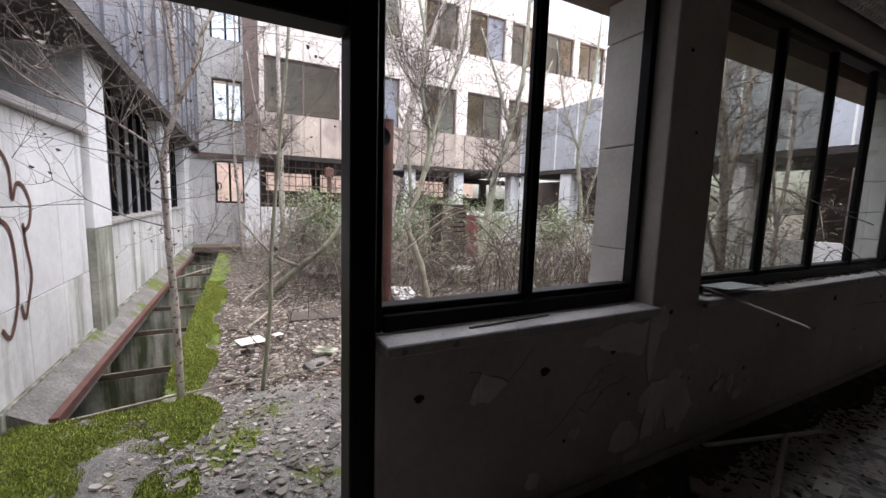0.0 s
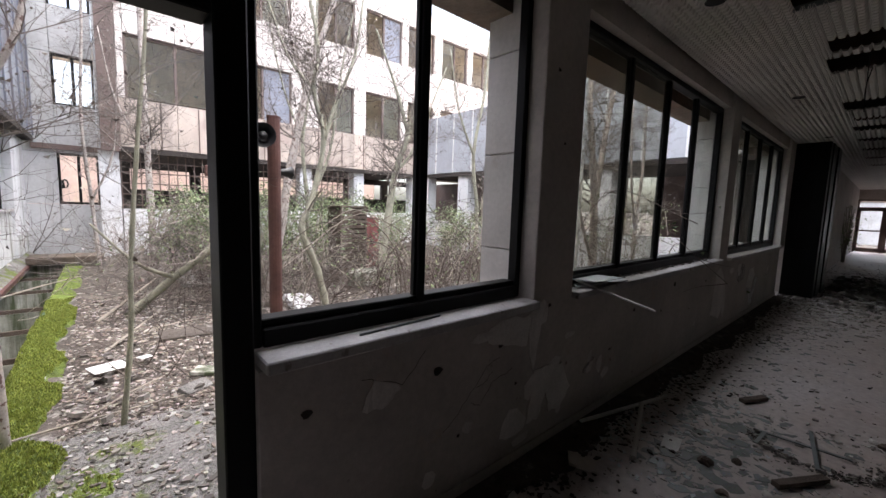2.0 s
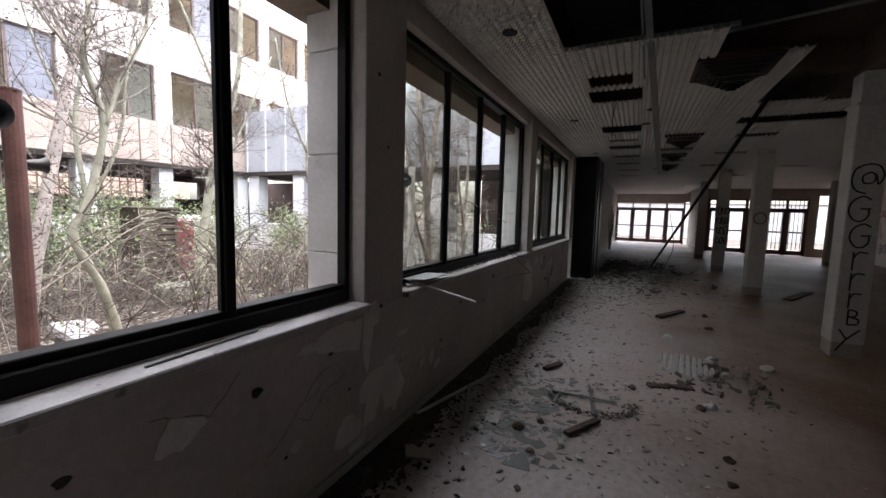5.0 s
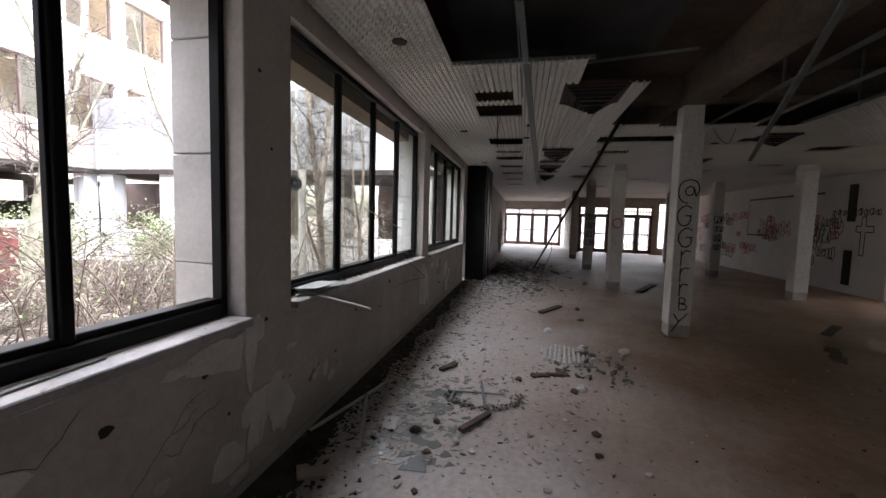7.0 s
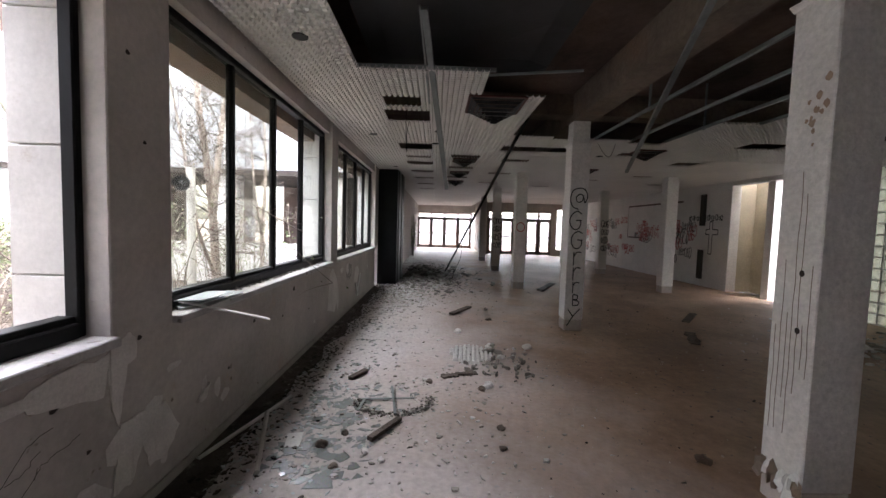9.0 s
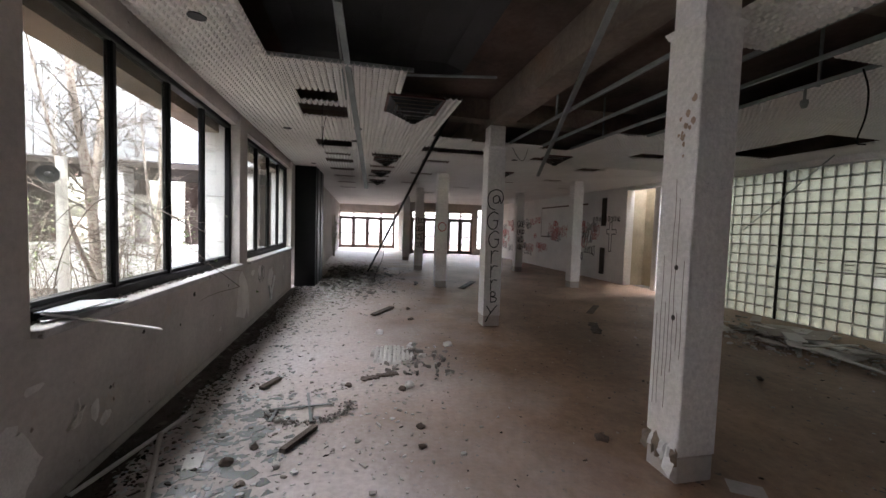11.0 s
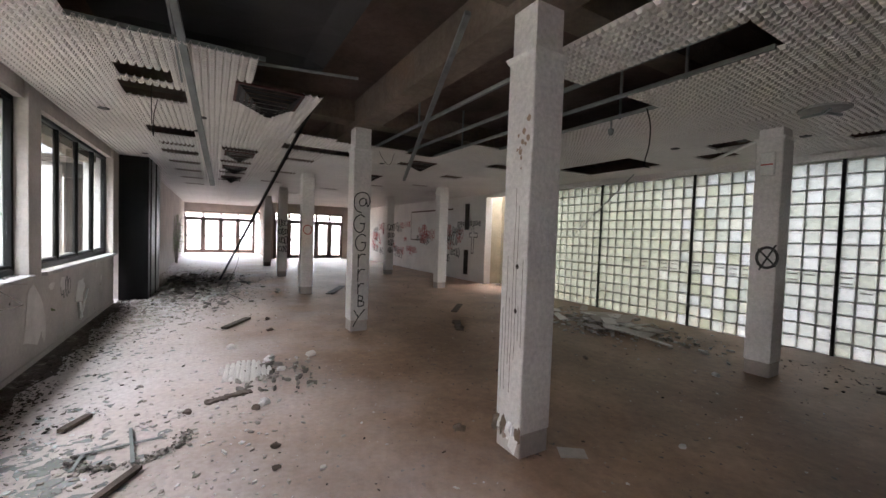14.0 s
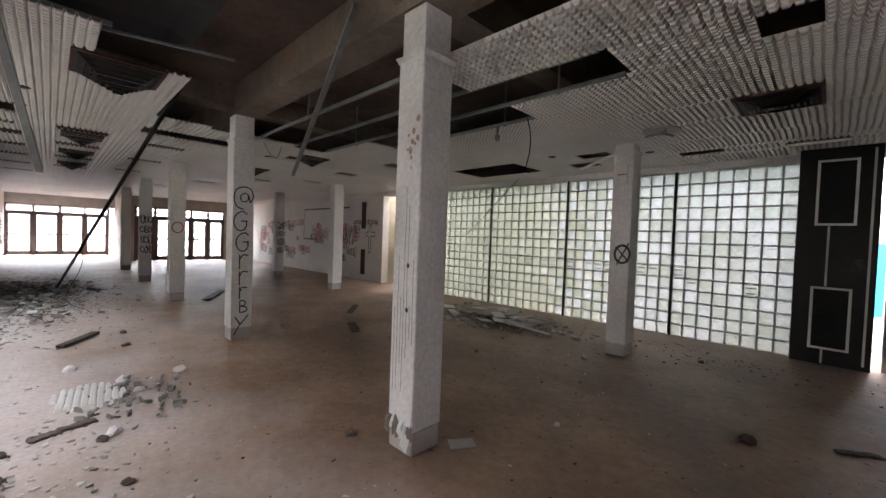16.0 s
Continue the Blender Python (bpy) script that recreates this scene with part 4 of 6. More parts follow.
part("sloping_kerb", foot, M_GRAVEL, base_l, "rough concrete kerb at the foot of the wall")

# ground floor of the low wing
base_r = thing("ground_storey", (10, 8, 0), "recessed ground storey of the low wing with white pillars", "building")
# Soffit coloured dark to hold its own shade.
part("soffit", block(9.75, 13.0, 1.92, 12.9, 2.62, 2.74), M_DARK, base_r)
for y0, y1 in ((1.92, 3.0), (4.2, 5.0), (6.0, 6.6), (8.2, 9.0), (10.5, 16)):
    part("back_wall", block(13.0, 13.2, y0, y1, -0.05, 2.62), M_TRIM, base_r)
part("back_parapet", block(13.0, 13.2, 1.92, 10.5, -0.05, 0.8), M_TRIM, base_r)
part("low_wall", block(9.95, 10.15, 1.92, 12.9, -0.05, 0.95), M_CLAD_W, base_r)
for y in (2.6, 5.2, 7.9, 10.4, 12.6):
    part("pillar", block(9.85, 10.25, y - 0.25, y + 0.25, -0.05, 2.62), M_CLAD_W, base_r, "white pillar")
structure("roof", block(9.9, 16, 1.92, 12.9, 4.7, 4.8), M_GREYWALL, "flat grey roof of the low wing", "roof")

# ---- plants of the courtyard ----
def twig(bm, at, way, length, radius, r, depth, leaves=None):
    """A bent twig with smaller ones on it, and now and then a withered leaf."""
    pts, d = [Vector(at)], Vector(way).normalized()
    n = 4
    for i in range(n):
        d = (d + Vector((r.uniform(-1, 1), r.uniform(-1, 1), r.uniform(-0.7, 0.9))) * 0.28).normalized()
        pts.append(pts[-1] + d * length / n)
    tube(bm, pts, [radius * (1 - 0.75 * i / n) for i in range(n + 1)], 4 if radius > 0.008 else 3, False)
    if depth:
        for i in range(1, n + 1):
            for _ in range(2):
                if r.random() < 0.8:
                    side = Vector((r.uniform(-1, 1), r.uniform(-1, 1), r.uniform(-0.5, 1))).normalized()
                    twig(bm, pts[i], d * 0.6 + side, length * r.uniform(0.35, 0.6), radius * 0.5, r, depth - 1, leaves)
    elif leaves is not None and r.random() < 0.16:
        leaf(leaves, pts[-1], r.uniform(0.02, 0.05), r)


def leaf(bm, at, s, r):
    u = Vector((r.uniform(-1, 1), r.uniform(-1, 1), r.uniform(-1, 0.4))).normalized()
    w = u.cross(Vector((r.uniform(-1, 1), r.uniform(-1, 1), 1))).normalized()
    f = u.cross(w) * 0.25
    at = Vector(at)
    v = [bm.verts.new(at), bm.verts.new(at + (u * 0.5 + w * 0.35 + f) * s), bm.verts.new(at + u * s), bm.verts.new(at + (u * 0.5 - w * 0.35 + f) * s)]
    bm.faces.new(v[:3]), bm.faces.new((v[0], v[2], v[3]))


def tree(label, base, limbs, mat, seed, twigs=14, depth=2, reach=0.9):
    """A bare tree: limbs are (points, radius at the foot, radius at the tip), the first the trunk; twigs grow from the upper parts."""
    r = random.Random(seed)
    t = thing("tree", base, label, "tree", "bare trees of the courtyard")
    crown, dry = bmesh.new(), bmesh.new()
    for i, (pts, r0, r1) in enumerate(limbs):
        path = smooth_path(pts)
        rad = [r0 + (r1 - r0) * k / (len(path) - 1) for k in range(len(path))]
        rad = [q * (1 + 0.12 * math.sin(3.1 * k + seed)) for k, q in enumerate(rad)]
        bm = tube(bmesh.new(), path, rad, 8)
        part("trunk" if i == 0 else "limb", bm, mat, t, smooth=True)
        for _ in range(round(twigs * 1.7)):
            k = int(r.uniform(0.3 if i == 0 else 0.12, 1.0) * (len(path) - 1))
            way = Vector((r.uniform(-1, 1), r.uniform(-1, 1), r.uniform(-0.1, 0.9)))
            twig(crown, path[k], way, reach * r.uniform(0.5, 1.1), max(0.0035, rad[k] * 0.28), r, depth, dry)
    part("crown", crown, M_CROWN, t, "bare thin twigs")
    part("withered_leaves", dry, M_DRY, t, kind="stuff")
    return t


tree("slender birch with pale peeling bark at the light well", (-0.49, 3.38, 0), [
    ([(-0.49, 3.38, -0.06), (-0.5, 3.4, 0.67), (-0.52, 3.4, 1.11), (-0.52, 3.38, 1.75), (-0.43, 3.4, 2.1), (-0.46, 3.45, 2.55), (-0.5, 3.5, 2.9), (-0.55, 3.6, 3.8)], 0.027, 0.01),
    ([(-0.43, 3.4, 2.1), (-0.32, 3.4, 2.36), (-0.27, 3.42, 2.6), (-0.17, 3.45, 2.85), (0.0, 3.5, 3.7)], 0.02, 0.008),
    ([(-0.52, 3.38, 1.75), (-0.8, 3.3, 1.95), (-1.05, 3.2, 2.05), (-1.3, 3.1, 2.3)], 0.009, 0.003)], M_BIRCH, 3, 9)
tree("thin grey green sapling in the leaf litter", (0.03, 3.3, 0), [
    ([(0.03, 3.3, -0.06), (0.1, 3.3, 0.62), (0.12, 3.3, 1.1), (0.19, 3.3, 1.92), (0.25, 3.32, 2.52), (0.3, 3.35, 3.3)], 0.018, 0.009)], M_BARK, 5, 9)
tree("grey tree with a bent forked trunk", (2.25, 5.0, 0), [
    ([(2.25, 5.0, -0.06), (2.09, 5.0, 0.63), (1.88, 5.0, 1.18), (2.0, 5.0, 1.5), (2.18, 5.0, 2.3), (2.04, 5.0, 2.9), (2.11, 5.0, 3.4), (1.94, 5.1, 4.4)], 0.048, 0.018),
    ([(2.18, 5.0, 2.3), (2.33, 5.0, 2.75), (2.61, 5.0, 3.45), (2.74, 5.0, 4.3)], 0.032, 0.012),
    ([(2.04, 5.0, 2.9), (1.8, 5.2, 3.3), (1.5, 5.3, 4.2)], 0.02, 0.008)], M_BARK, 8, 11)
tree("leaning white birch behind the post", (1.8, 6.0, 0), [
    ([(1.78, 6.0, -0.06), (2.05, 6.0, 1.63), (2.35, 6.0, 3.11), (2.66, 6.05, 4.08), (3.0, 6.1, 5.0)], 0.07, 0.03),
    ([(2.35, 6.0, 3.11), (2.2, 6.1, 3.8), (2.1, 6.2, 4.8)], 0.03, 0.012)], M_BIRCH, 11, 12)
tree("grey tree rising from the thicket", (4.3, 7.0, 0), [
    ([(4.3, 7.0, -0.06), (4.45, 7.0, 1.1), (4.64, 7.0, 2.19), (4.94, 7.0, 3.01), (5.22, 7.0, 4.29), (5.27, 7.0, 6.0)], 0.09, 0.035),
    ([(4.94, 7.0, 3.01), (4.61, 7.0, 3.86), (4.2, 7.1, 4.9)], 0.045, 0.015),
    ([(4.64, 7.0, 2.19), (4.95, 6.8, 2.7), (5.6, 6.6, 4.4)], 0.04, 0.012)], M_BARK, 13, 13)
tree("tall straight birch near the stair tower", (0.75, 9.5, 0), [
    ([(0.75, 9.5, -0.06), (0.72, 9.5, 2.0), (0.7, 9.5, 4.0), (0.68, 9.5, 6.5)], 0.07, 0.03),
    ([(0.72, 9.5, 2.4), (0.3, 9.5, 3.2), (0.1, 9.4, 4.4)], 0.025, 0.008)], M_BIRCH, 17, 14)
tree("twin stemmed birch before the second window", (5.85, 3.2, 0), [
    ([(5.9, 3.2, -0.06), (5.84, 3.2, 0.66), (5.76, 3.2, 1.57), (5.59, 3.2, 2.43), (5.41, 3.2, 3.21), (5.45, 3.2, 4.2)], 0.07, 0.03),
    ([(5.76, 3.2, 1.57), (5.97, 3.2, 2.75), (6.19, 3.2, 3.71), (6.3, 3.2, 4.4)], 0.05, 0.02),
    ([(5.84, 3.2, 0.66), (5.4, 3.2, 1.4), (5.2, 3.25, 2.4), (4.9, 3.3, 3.6)], 0.03, 0.01)], M_BIRCH, 19, 12)
tree("young birch before the last window", (8.3, 3.6, 0), [
    ([(8.3, 3.6, -0.06), (8.25, 3.6, 1.2), (8.4, 3.6, 2.4), (8.3, 3.6, 4.0)], 0.05, 0.02),
    ([(8.25, 3.6, 1.2), (7.9, 3.6, 2.2), (7.7, 3.6, 3.6)], 0.03, 0.01)], M_BIRCH, 23, 10)
tree("thin many stemmed grey tree in the middle of the court", (3.3, 8.4, 0), [
    ([(3.3, 8.4, -0.06), (3.35, 8.4, 1.4), (3.25, 8.4, 2.8), (3.5, 8.4, 4.4), (3.6, 8.4, 6.2)], 0.05, 0.02),
    ([(3.35, 8.4, 1.4), (3.8, 8.3, 2.6), (4.0, 8.2, 4.2), (4.3, 8.2, 5.6)], 0.035, 0.012),
    ([(3.25, 8.4, 2.8), (2.9, 8.5, 3.8), (2.6, 8.5, 5.2)], 0.025, 0.01)], M_BARK, 31, 13)
tree("pale slim birch by the corner of the tower", (-0.05, 10.4, 0), [
    ([(-0.05, 10.4, -0.06), (-0.12, 10.4, 1.4), (-0.2, 10.4, 3.0), (-0.1, 10.4, 5.0), (-0.2, 10.4, 6.6)], 0.04, 0.015),
    ([(-0.12, 10.4, 1.4), (0.25, 10.4, 2.4), (0.35, 10.3, 3.8)], 0.022, 0.008)], M_BIRCH, 33, 10)
tree("grey tree with drooping twigs near the low wing", (6.6, 6.6, 0), [
    ([(6.6, 6.6, -0.06), (6.7, 6.6, 1.3), (6.5, 6.6, 2.7), (6.8, 6.6, 4.2), (6.9, 6.6, 5.6)], 0.06, 0.02),
    ([(6.7, 6.6, 1.3), (7.1, 6.5, 2.6), (7.4, 6.4, 4.0)], 0.035, 0.012),
    ([(6.5, 6.6, 2.7), (6.0, 6.6, 3.6), (5.7, 6.6, 4.8)], 0.03, 0.01)], M_BARK, 35, 12)
tree("leaning dead stem in the court", (0.45, 5.8, 0), [
    ([(0.2, 6.6, -0.06), (0.7, 6.4, 0.45), (1.15, 6.2, 0.9), (1.45, 6.0, 1.6)], 0.06, 0.03),
    ([(0.7, 6.4, 0.45), (0.3, 6.1, 0.7), (-0.1, 5.8, 1.2)], 0.03, 0.01)], M_BARK, 29, 8)


def thicket(name, label, count, place, height, mat, seed, depth=1, upright=(0.0, 0.8)):
    """Tangled shoots in clumps of uneven height, many leaning or lying over."""
    r = random.Random(seed)
    bm = bmesh.new()
    for _ in range(count):
        x, y = place(r)
        clump = 0.75 + 0.9 * noise.noise((x * 0.9, y * 0.9, seed))
        way = Vector((r.uniform(-1, 1), r.uniform(-1, 1), r.uniform(*upright)))
        twig(bm, (x, y, r.uniform(-0.05, 0.3 * clump)), way, height * max(0.35, clump) * r.uniform(0.5, 1.2), r.uniform(0.003, 0.008), r, depth)
    return solid(name, bm, mat, label, "bush", kind="stuff")


thicket("thicket", "tangle of bare brown shoots and brambles", 420, lambda r: (r.uniform(1.6, 9.2), r.uniform(5.2, 8.8)), 1.1, M_TWIG, 41)
thicket("thicket", "bare shoots along the wing and tower", 90, lambda r: (r.uniform(-0.1, 2.5), r.uniform(7.0, 12.5)), 1.2, M_TWIG, 43, 1, (0.3, 1.2))
thicket("thicket", "bare brambles close under the windows", 120, lambda r: (r.uniform(2.4, 9.0), r.uniform(2.7, 5.0)), 1.0, M_BRAMBLE, 47)
thicket("thicket", "dense dark brambles in the middle of the court", 620, lambda r: (r.uniform(1.5, 7.0), r.uniform(5.0, 7.8)), 0.95, M_BRAMBLE, 51)
thicket("thicket", "heap of broken branches beside the sapling", 190, lambda r: (r.gauss(1.2, 0.4), r.gauss(6.9, 0.5)), 0.8, M_BRAMBLE, 53)
thicket("thicket", "low shoots at the far end of the court", 120, lambda r: (r.uniform(0.2, 3.0), r.uniform(8.5, 12.6)), 1.1, M_BRAMBLE, 55, 1, (0.2, 1.0))
thicket("thicket", "thin saplings and suckers between the leaves", 18, lambda r: (r.uniform(0.0, 1.3), r.uniform(3.5, 5.6)), 1.0, M_BRAMBLE, 49, 0, (0.5, 1.3))


def arching(label, count, place, height, mat, seed, leafy):
    """Long stems that rise and bow over, with side shoots and a few leaves."""
    r = random.Random(seed)
    b = thing("bramble", (*place(r), 0), label, "bush", "arching brambles")
    stems, leaves = bmesh.new(), bmesh.new()
    for _ in range(count):
        x, y = place(r)
        a, h = r.uniform(0, 6.283), height * r.uniform(0.6, 1.25)
        u = Vector((math.cos(a), math.sin(a), 0))
        pts = [Vector((x, y, -0.05)), Vector((x, y, h * 0.6)) + u * h * 0.15, Vector((x, y, h)) + u * h * 0.7, Vector((x, y, h * r.uniform(0.3, 0.9))) + u * h * 1.5]
        path = smooth_path(pts, 5)
        w = r.uniform(0.005, 0.012)
        tube(stems, path, [w * (1 - 0.6 * i / (len(path) - 1)) for i in range(len(path))], 4, False)
        for p in path[3:]:
            if r.random() < 0.6:
                twig(stems, p, (r.uniform(-1, 1), r.uniform(-1, 1), r.uniform(-0.4, 0.8)), r.uniform(0.15, 0.5), 0.004, r, 0)
            for _ in range(leafy):
                leaf(leaves, p + Vector((r.gauss(0, 0.1), r.gauss(0, 0.1), r.gauss(0, 0.1))), r.uniform(0.03, 0.06), r)
    part("stem_tangle", stems, mat, b, kind="stuff")
    if leafy:
        part("foliage", leaves, M_LEAF, b, kind="stuff")


arching("pale bowed bramble stems in the thicket", 60, lambda r: (r.uniform(1.2, 6.5), r.uniform(4.6, 8.5)), 1.15, M_STEM, 101, 1)
arching("dark bowed brambles with dull green leaves under the window", 45, lambda r: (r.uniform(2.6, 5.6), r.uniform(3.2, 5.4)), 1.4, M_BRAMBLE, 103, 1)
arching("bowed grey stems with sparse green leaves by the end window", 50, lambda r: (r.uniform(5.6, 9.2), r.uniform(3.0, 6.4)), 1.5, M_BRAMBLE, 105, 2)


def evergreen(label, at, size, count, seed):
    """Many small leaves in loose tufts round several stems."""
    r = random.Random(seed)
    b = thing("evergreen_shrub", (*at, 0), label, "bush", "evergreen shrubs")
    stems, leaves = bmesh.new(), bmesh.new()
    for _ in range(26):
        foot = Vector((at[0] + r.uniform(-0.4, 0.4) * size[0], at[1] + r.uniform(-0.4, 0.4) * size[1], -0.03))
        tip = Vector((at[0] + r.uniform(-1, 1) * size[0], at[1] + r.uniform(-1, 1) * size[1], size[2] * r.uniform(0.45, 1.05)))
        pts = smooth_path([foot, (foot + tip) / 2 + Vector((0, 0, 0.2)), tip], 3)
        tube(stems, pts, 0.008, 3, False)
        for _ in range(count // 26):
            p = pts[r.randrange(2, len(pts))] + Vector((r.gauss(0, 0.13), r.gauss(0, 0.13), r.gauss(0, 0.11)))
            if p.z > 0.03:
                leaf(leaves, p, r.uniform(0.035, 0.075), r)
    part("stem_tangle", stems, M_TWIG, b, kind="stuff")
    part("foliage", leaves, M_LEAF, b, kind="stuff")


# The three at y -12 are unseen, added to green the glass blocks' light.
for at, size, seed in (((1.6, 8.0), (0.6, 0.6, 1.6), 61), ((2.6, 8.2), (0.9, 0.6, 1.7), 62), ((3.7, 8.6), (0.9, 0.7, 1.75), 63), ((1.2, 8.8), (0.5, 0.5, 1.45), 64), ((4.9, 9.6), (0.8, 0.6, 1.6), 68), ((6.3, 9.9), (1.1, 0.8, 1.65), 65), ((8.0, 8.8), (0.9, 0.9, 1.5), 66), ((4.8, -12.0), (0.9, 0.6, 2.6), 91), ((6.4, -12.3), (1.0, 0.6, 3.0), 92), ((8.2, -12.0), (1.0, 0.6, 2.8), 93)):
    evergreen("dull green leafy shrub on bare ground", at, size, 3800, seed)
evergreen("green plant growing against the passage wall", (19.6, 1.15), (0.22, 0.16, 1.9), 700, 95)

# litter, moss and paving
def court_height(x, y):
    return -0.03 + 0.12 * noise.noise((x, y, 0))


def on_court(r):
    x, y = r.uniform(-0.35, 9.5), 2.2 + 11 * r.random() ** 1.6
    return (x, y, max(-0.03, court_height(x, y)))


bits(20000, on_court, lambda r: 0.012 + 0.06 * r.random() ** 2, M_DRY, "leaf_litter", "dry brown leaves and chips on the ground", "leaves", 0.3, 71)
bits(260, lambda r: (r.uniform(-0.2, 2.2), r.uniform(3.3, 5.8), 0.0), lambda r: 0.02 + 0.1 * r.random() ** 3, M_RUBBLE, "rubble", "broken concrete chips on the ground", "rubble", 0.9, 72)


bits(15000, lambda r: (lambda x, y: (x, y, max(-0.03, court_height(x, y)) + r.uniform(0, 0.012)))(r.uniform(-0.3, 2.9), 3.3 + 4.2 * r.random() ** 1.3), lambda r: r.uniform(0.012, 0.045), M_DRY, "leaf_litter", "thick layer of pale and brown dead leaves", "leaves", 0.3, 74, 0.3)
bits(2600, lambda r: (lambda x, y: (x, y, max(-0.03, court_height(x, y)) + r.uniform(0.002, 0.012)))(r.uniform(-0.3, 3.2), 3.3 + 5.0 * r.random() ** 1.4), lambda r: r.uniform(0.04, 0.085), M_DRY, "leaf_litter", "large curled dead leaves on the litter", "leaves", 0.22, 76, 0.4)
bits(520, lambda r: (r.uniform(-0.75, 2.4), r.uniform(1.96, 3.35), 0.032), lambda r: r.uniform(0.03, 0.08), M_RUBBLE, "gravel", "broken slate and screed flakes by the door", "gravel", 0.3, 77, 0.4)
bits(3600, lambda r: (r.uniform(-0.75, 2.4), r.uniform(1.96, 3.35), 0.03), lambda r: 0.008 + 0.045 * r.random() ** 2.5, M_RUBBLE, "gravel", "flat dark chips of slate on the screed", "gravel", 0.25, 75, 0.3)


def bumpy(x0, x1, y0, y1, z, amp, freq, step, seed, ragged=0.0):
    bm = bmesh.new()
    nx, ny = int((x1 - x0) / step) + 1, int((y1 - y0) / step) + 1
    vs = [[None] * (ny + 1) for _ in range(nx + 1)]
    for i in range(nx + 1):
        for j in range(ny + 1):
            x, y = x0 + (x1 - x0) * i / nx, y0 + (y1 - y0) * j / ny
            rim = min(i, nx - i, j, ny - j) == 0
            h = -0.05 if rim else amp * (noise.noise((x * freq, y * freq, seed)) + 0.4 * noise.noise((x * freq * 5, y * freq * 5, seed)))
            if ragged:
                h -= max(0.0, ragged * (0.55 + 0.9 * noise.noise((x * 2.3, y * 1.9, seed + 4))) - (x1 - x)) * 0.7
            vs[i][j] = bm.verts.new((x, y, z + h))
    for i in range(nx):
        for j in range(ny):
            bm.faces.new((vs[i][j], vs[i + 1][j], vs[i + 1][j + 1], vs[i][j + 1]))
    return bm


structure("pavement", bumpy(-1.38, 2.6, 1.93, 3.34, 0.025, 0.012, 2.5, 0.04, 3), M_GRAVEL, "broken grey screed in front of the door", "pavement")
solid("moss_cushion", bumpy(-1.36, -0.2, 1.95, 3.36, 0.03, 0.05, 1.7, 0.025, 5, 0.2), M_MOSS, "bright green moss on the broken screed", "moss", kind="stuff", smooth=True)
solid("moss_strip", bumpy(-0.64, -0.3, 3.25, 11.8, 0.012, 0.06, 2.2, 0.025, 6, 0.2), M_MOSS, "bright green moss on the edge of the light well", "moss", kind="stuff", smooth=True)
solid("moss_cushion", bumpy(-0.3, 1.3, 1.95, 3.3, 0.008, 0.05, 2.4, 0.03, 8), M_MOSS, "thin green moss patches on the screed", "moss", kind="stuff", smooth=True)
bits(2600, lambda r: (r.uniform(-0.75, 2.4), r.uniform(1.96, 3.3), 0.028), lambda r: 0.008 + 0.04 * r.random() ** 3, M_DRY, "gravel", "grey chips and stones on the screed", "gravel", 0.6, 73)


def fuzz(count, x0, x1, y0, y1, z, amp, freq, seed, low, ragged=0.0):
    """Short upright moss shoots on a cushion."""
    r = random.Random(seed)
    verts, faces = [], []
    while len(faces) < count:
        x, y = r.uniform(x0, x1), r.uniform(y0, y1)
        h = z + amp * (noise.noise((x * freq, y * freq, seed)) + 0.4 * noise.noise((x * freq * 5, y * freq * 5, seed)))
        if ragged:
            h -= max(0.0, ragged * (0.55 + 0.9 * noise.noise((x * 2.3, y * 1.9, seed + 4))) - (x1 - x)) * 0.7
        if h < low:
            count -= 1
            continue
        a, s, t = r.uniform(0, 6.28), r.uniform(0.004, 0.009), r.uniform(0.008, 0.02)
        n = len(verts)
        dx, dy = math.cos(a) * s, math.sin(a) * s
        verts += [(x - dx, y - dy, h - 0.004), (x + dx, y + dy, h - 0.004), (x + r.uniform(-1, 1) * s, y + r.uniform(-1, 1) * s, h + t)]
        faces.append((n, n + 1, n + 2))
    me = bpy.data.meshes.new("moss_shoots")
    me.from_pydata(verts, [], faces)
    me.materials.append(M_SHOOTS)
    tagged(new("moss_shoots", me), "short green moss shoots", "moss", kind="stuff")


fuzz(26000, -1.36, -0.2, 1.97, 3.34, 0.03, 0.05, 1.7, 5, 0.02, 0.2)
fuzz(36000, -0.64, -0.3, 3.27, 8.0, 0.012, 0.06, 2.2, 6, -0.015, 0.2)
fuzz(9000, -0.28, 1.28, 1.97, 3.28, 0.008, 0.05, 2.4, 8, 0.03)

# ---- things in the courtyard ----
def slab_thing(name, at, size, turn, mat, label, category):
    bm = block(-size[0] / 2, size[0] / 2, -size[1] / 2, size[1] / 2, 0, size[2], min(size) * 0.12)
    for v in bm.verts:
        v.co += Vector((noise.noise(v.co * 7), noise.noise(v.co * 7 + Vector((5, 0, 0))), 0)) * 0.05 * max(size[:2])
    ob = solid(name, bm, mat, label, category)
    ob.matrix_basis = pose(*at, *turn)
    return ob


slab_thing("white_board", (-0.02, 4.5, 0.02), (0.26, 0.2, 0.006), (1, 2, 20), M_WHITE, "white plastic sheet lying on the dead leaves", "board")
slab_thing("white_board", (0.24, 4.6, 0.02), (0.12, 0.07, 0.006), (4, 8, 40), M_WHITE, "white plastic scrap standing in the leaves", "board")
slab_thing("concrete_slab", (2.15, 5.75, 0.0), (0.5, 0.35, 0.08), (35, 10, 30), M_CLAD_W, "pale broken stone slab leaning in the thicket", "slab")
slab_thing("concrete_slab", (0.5, 3.66, -0.01), (0.22, 0.14, 0.04), (8, 0, 25), M_GRAVEL, "grey concrete block in the leaf litter", "slab")
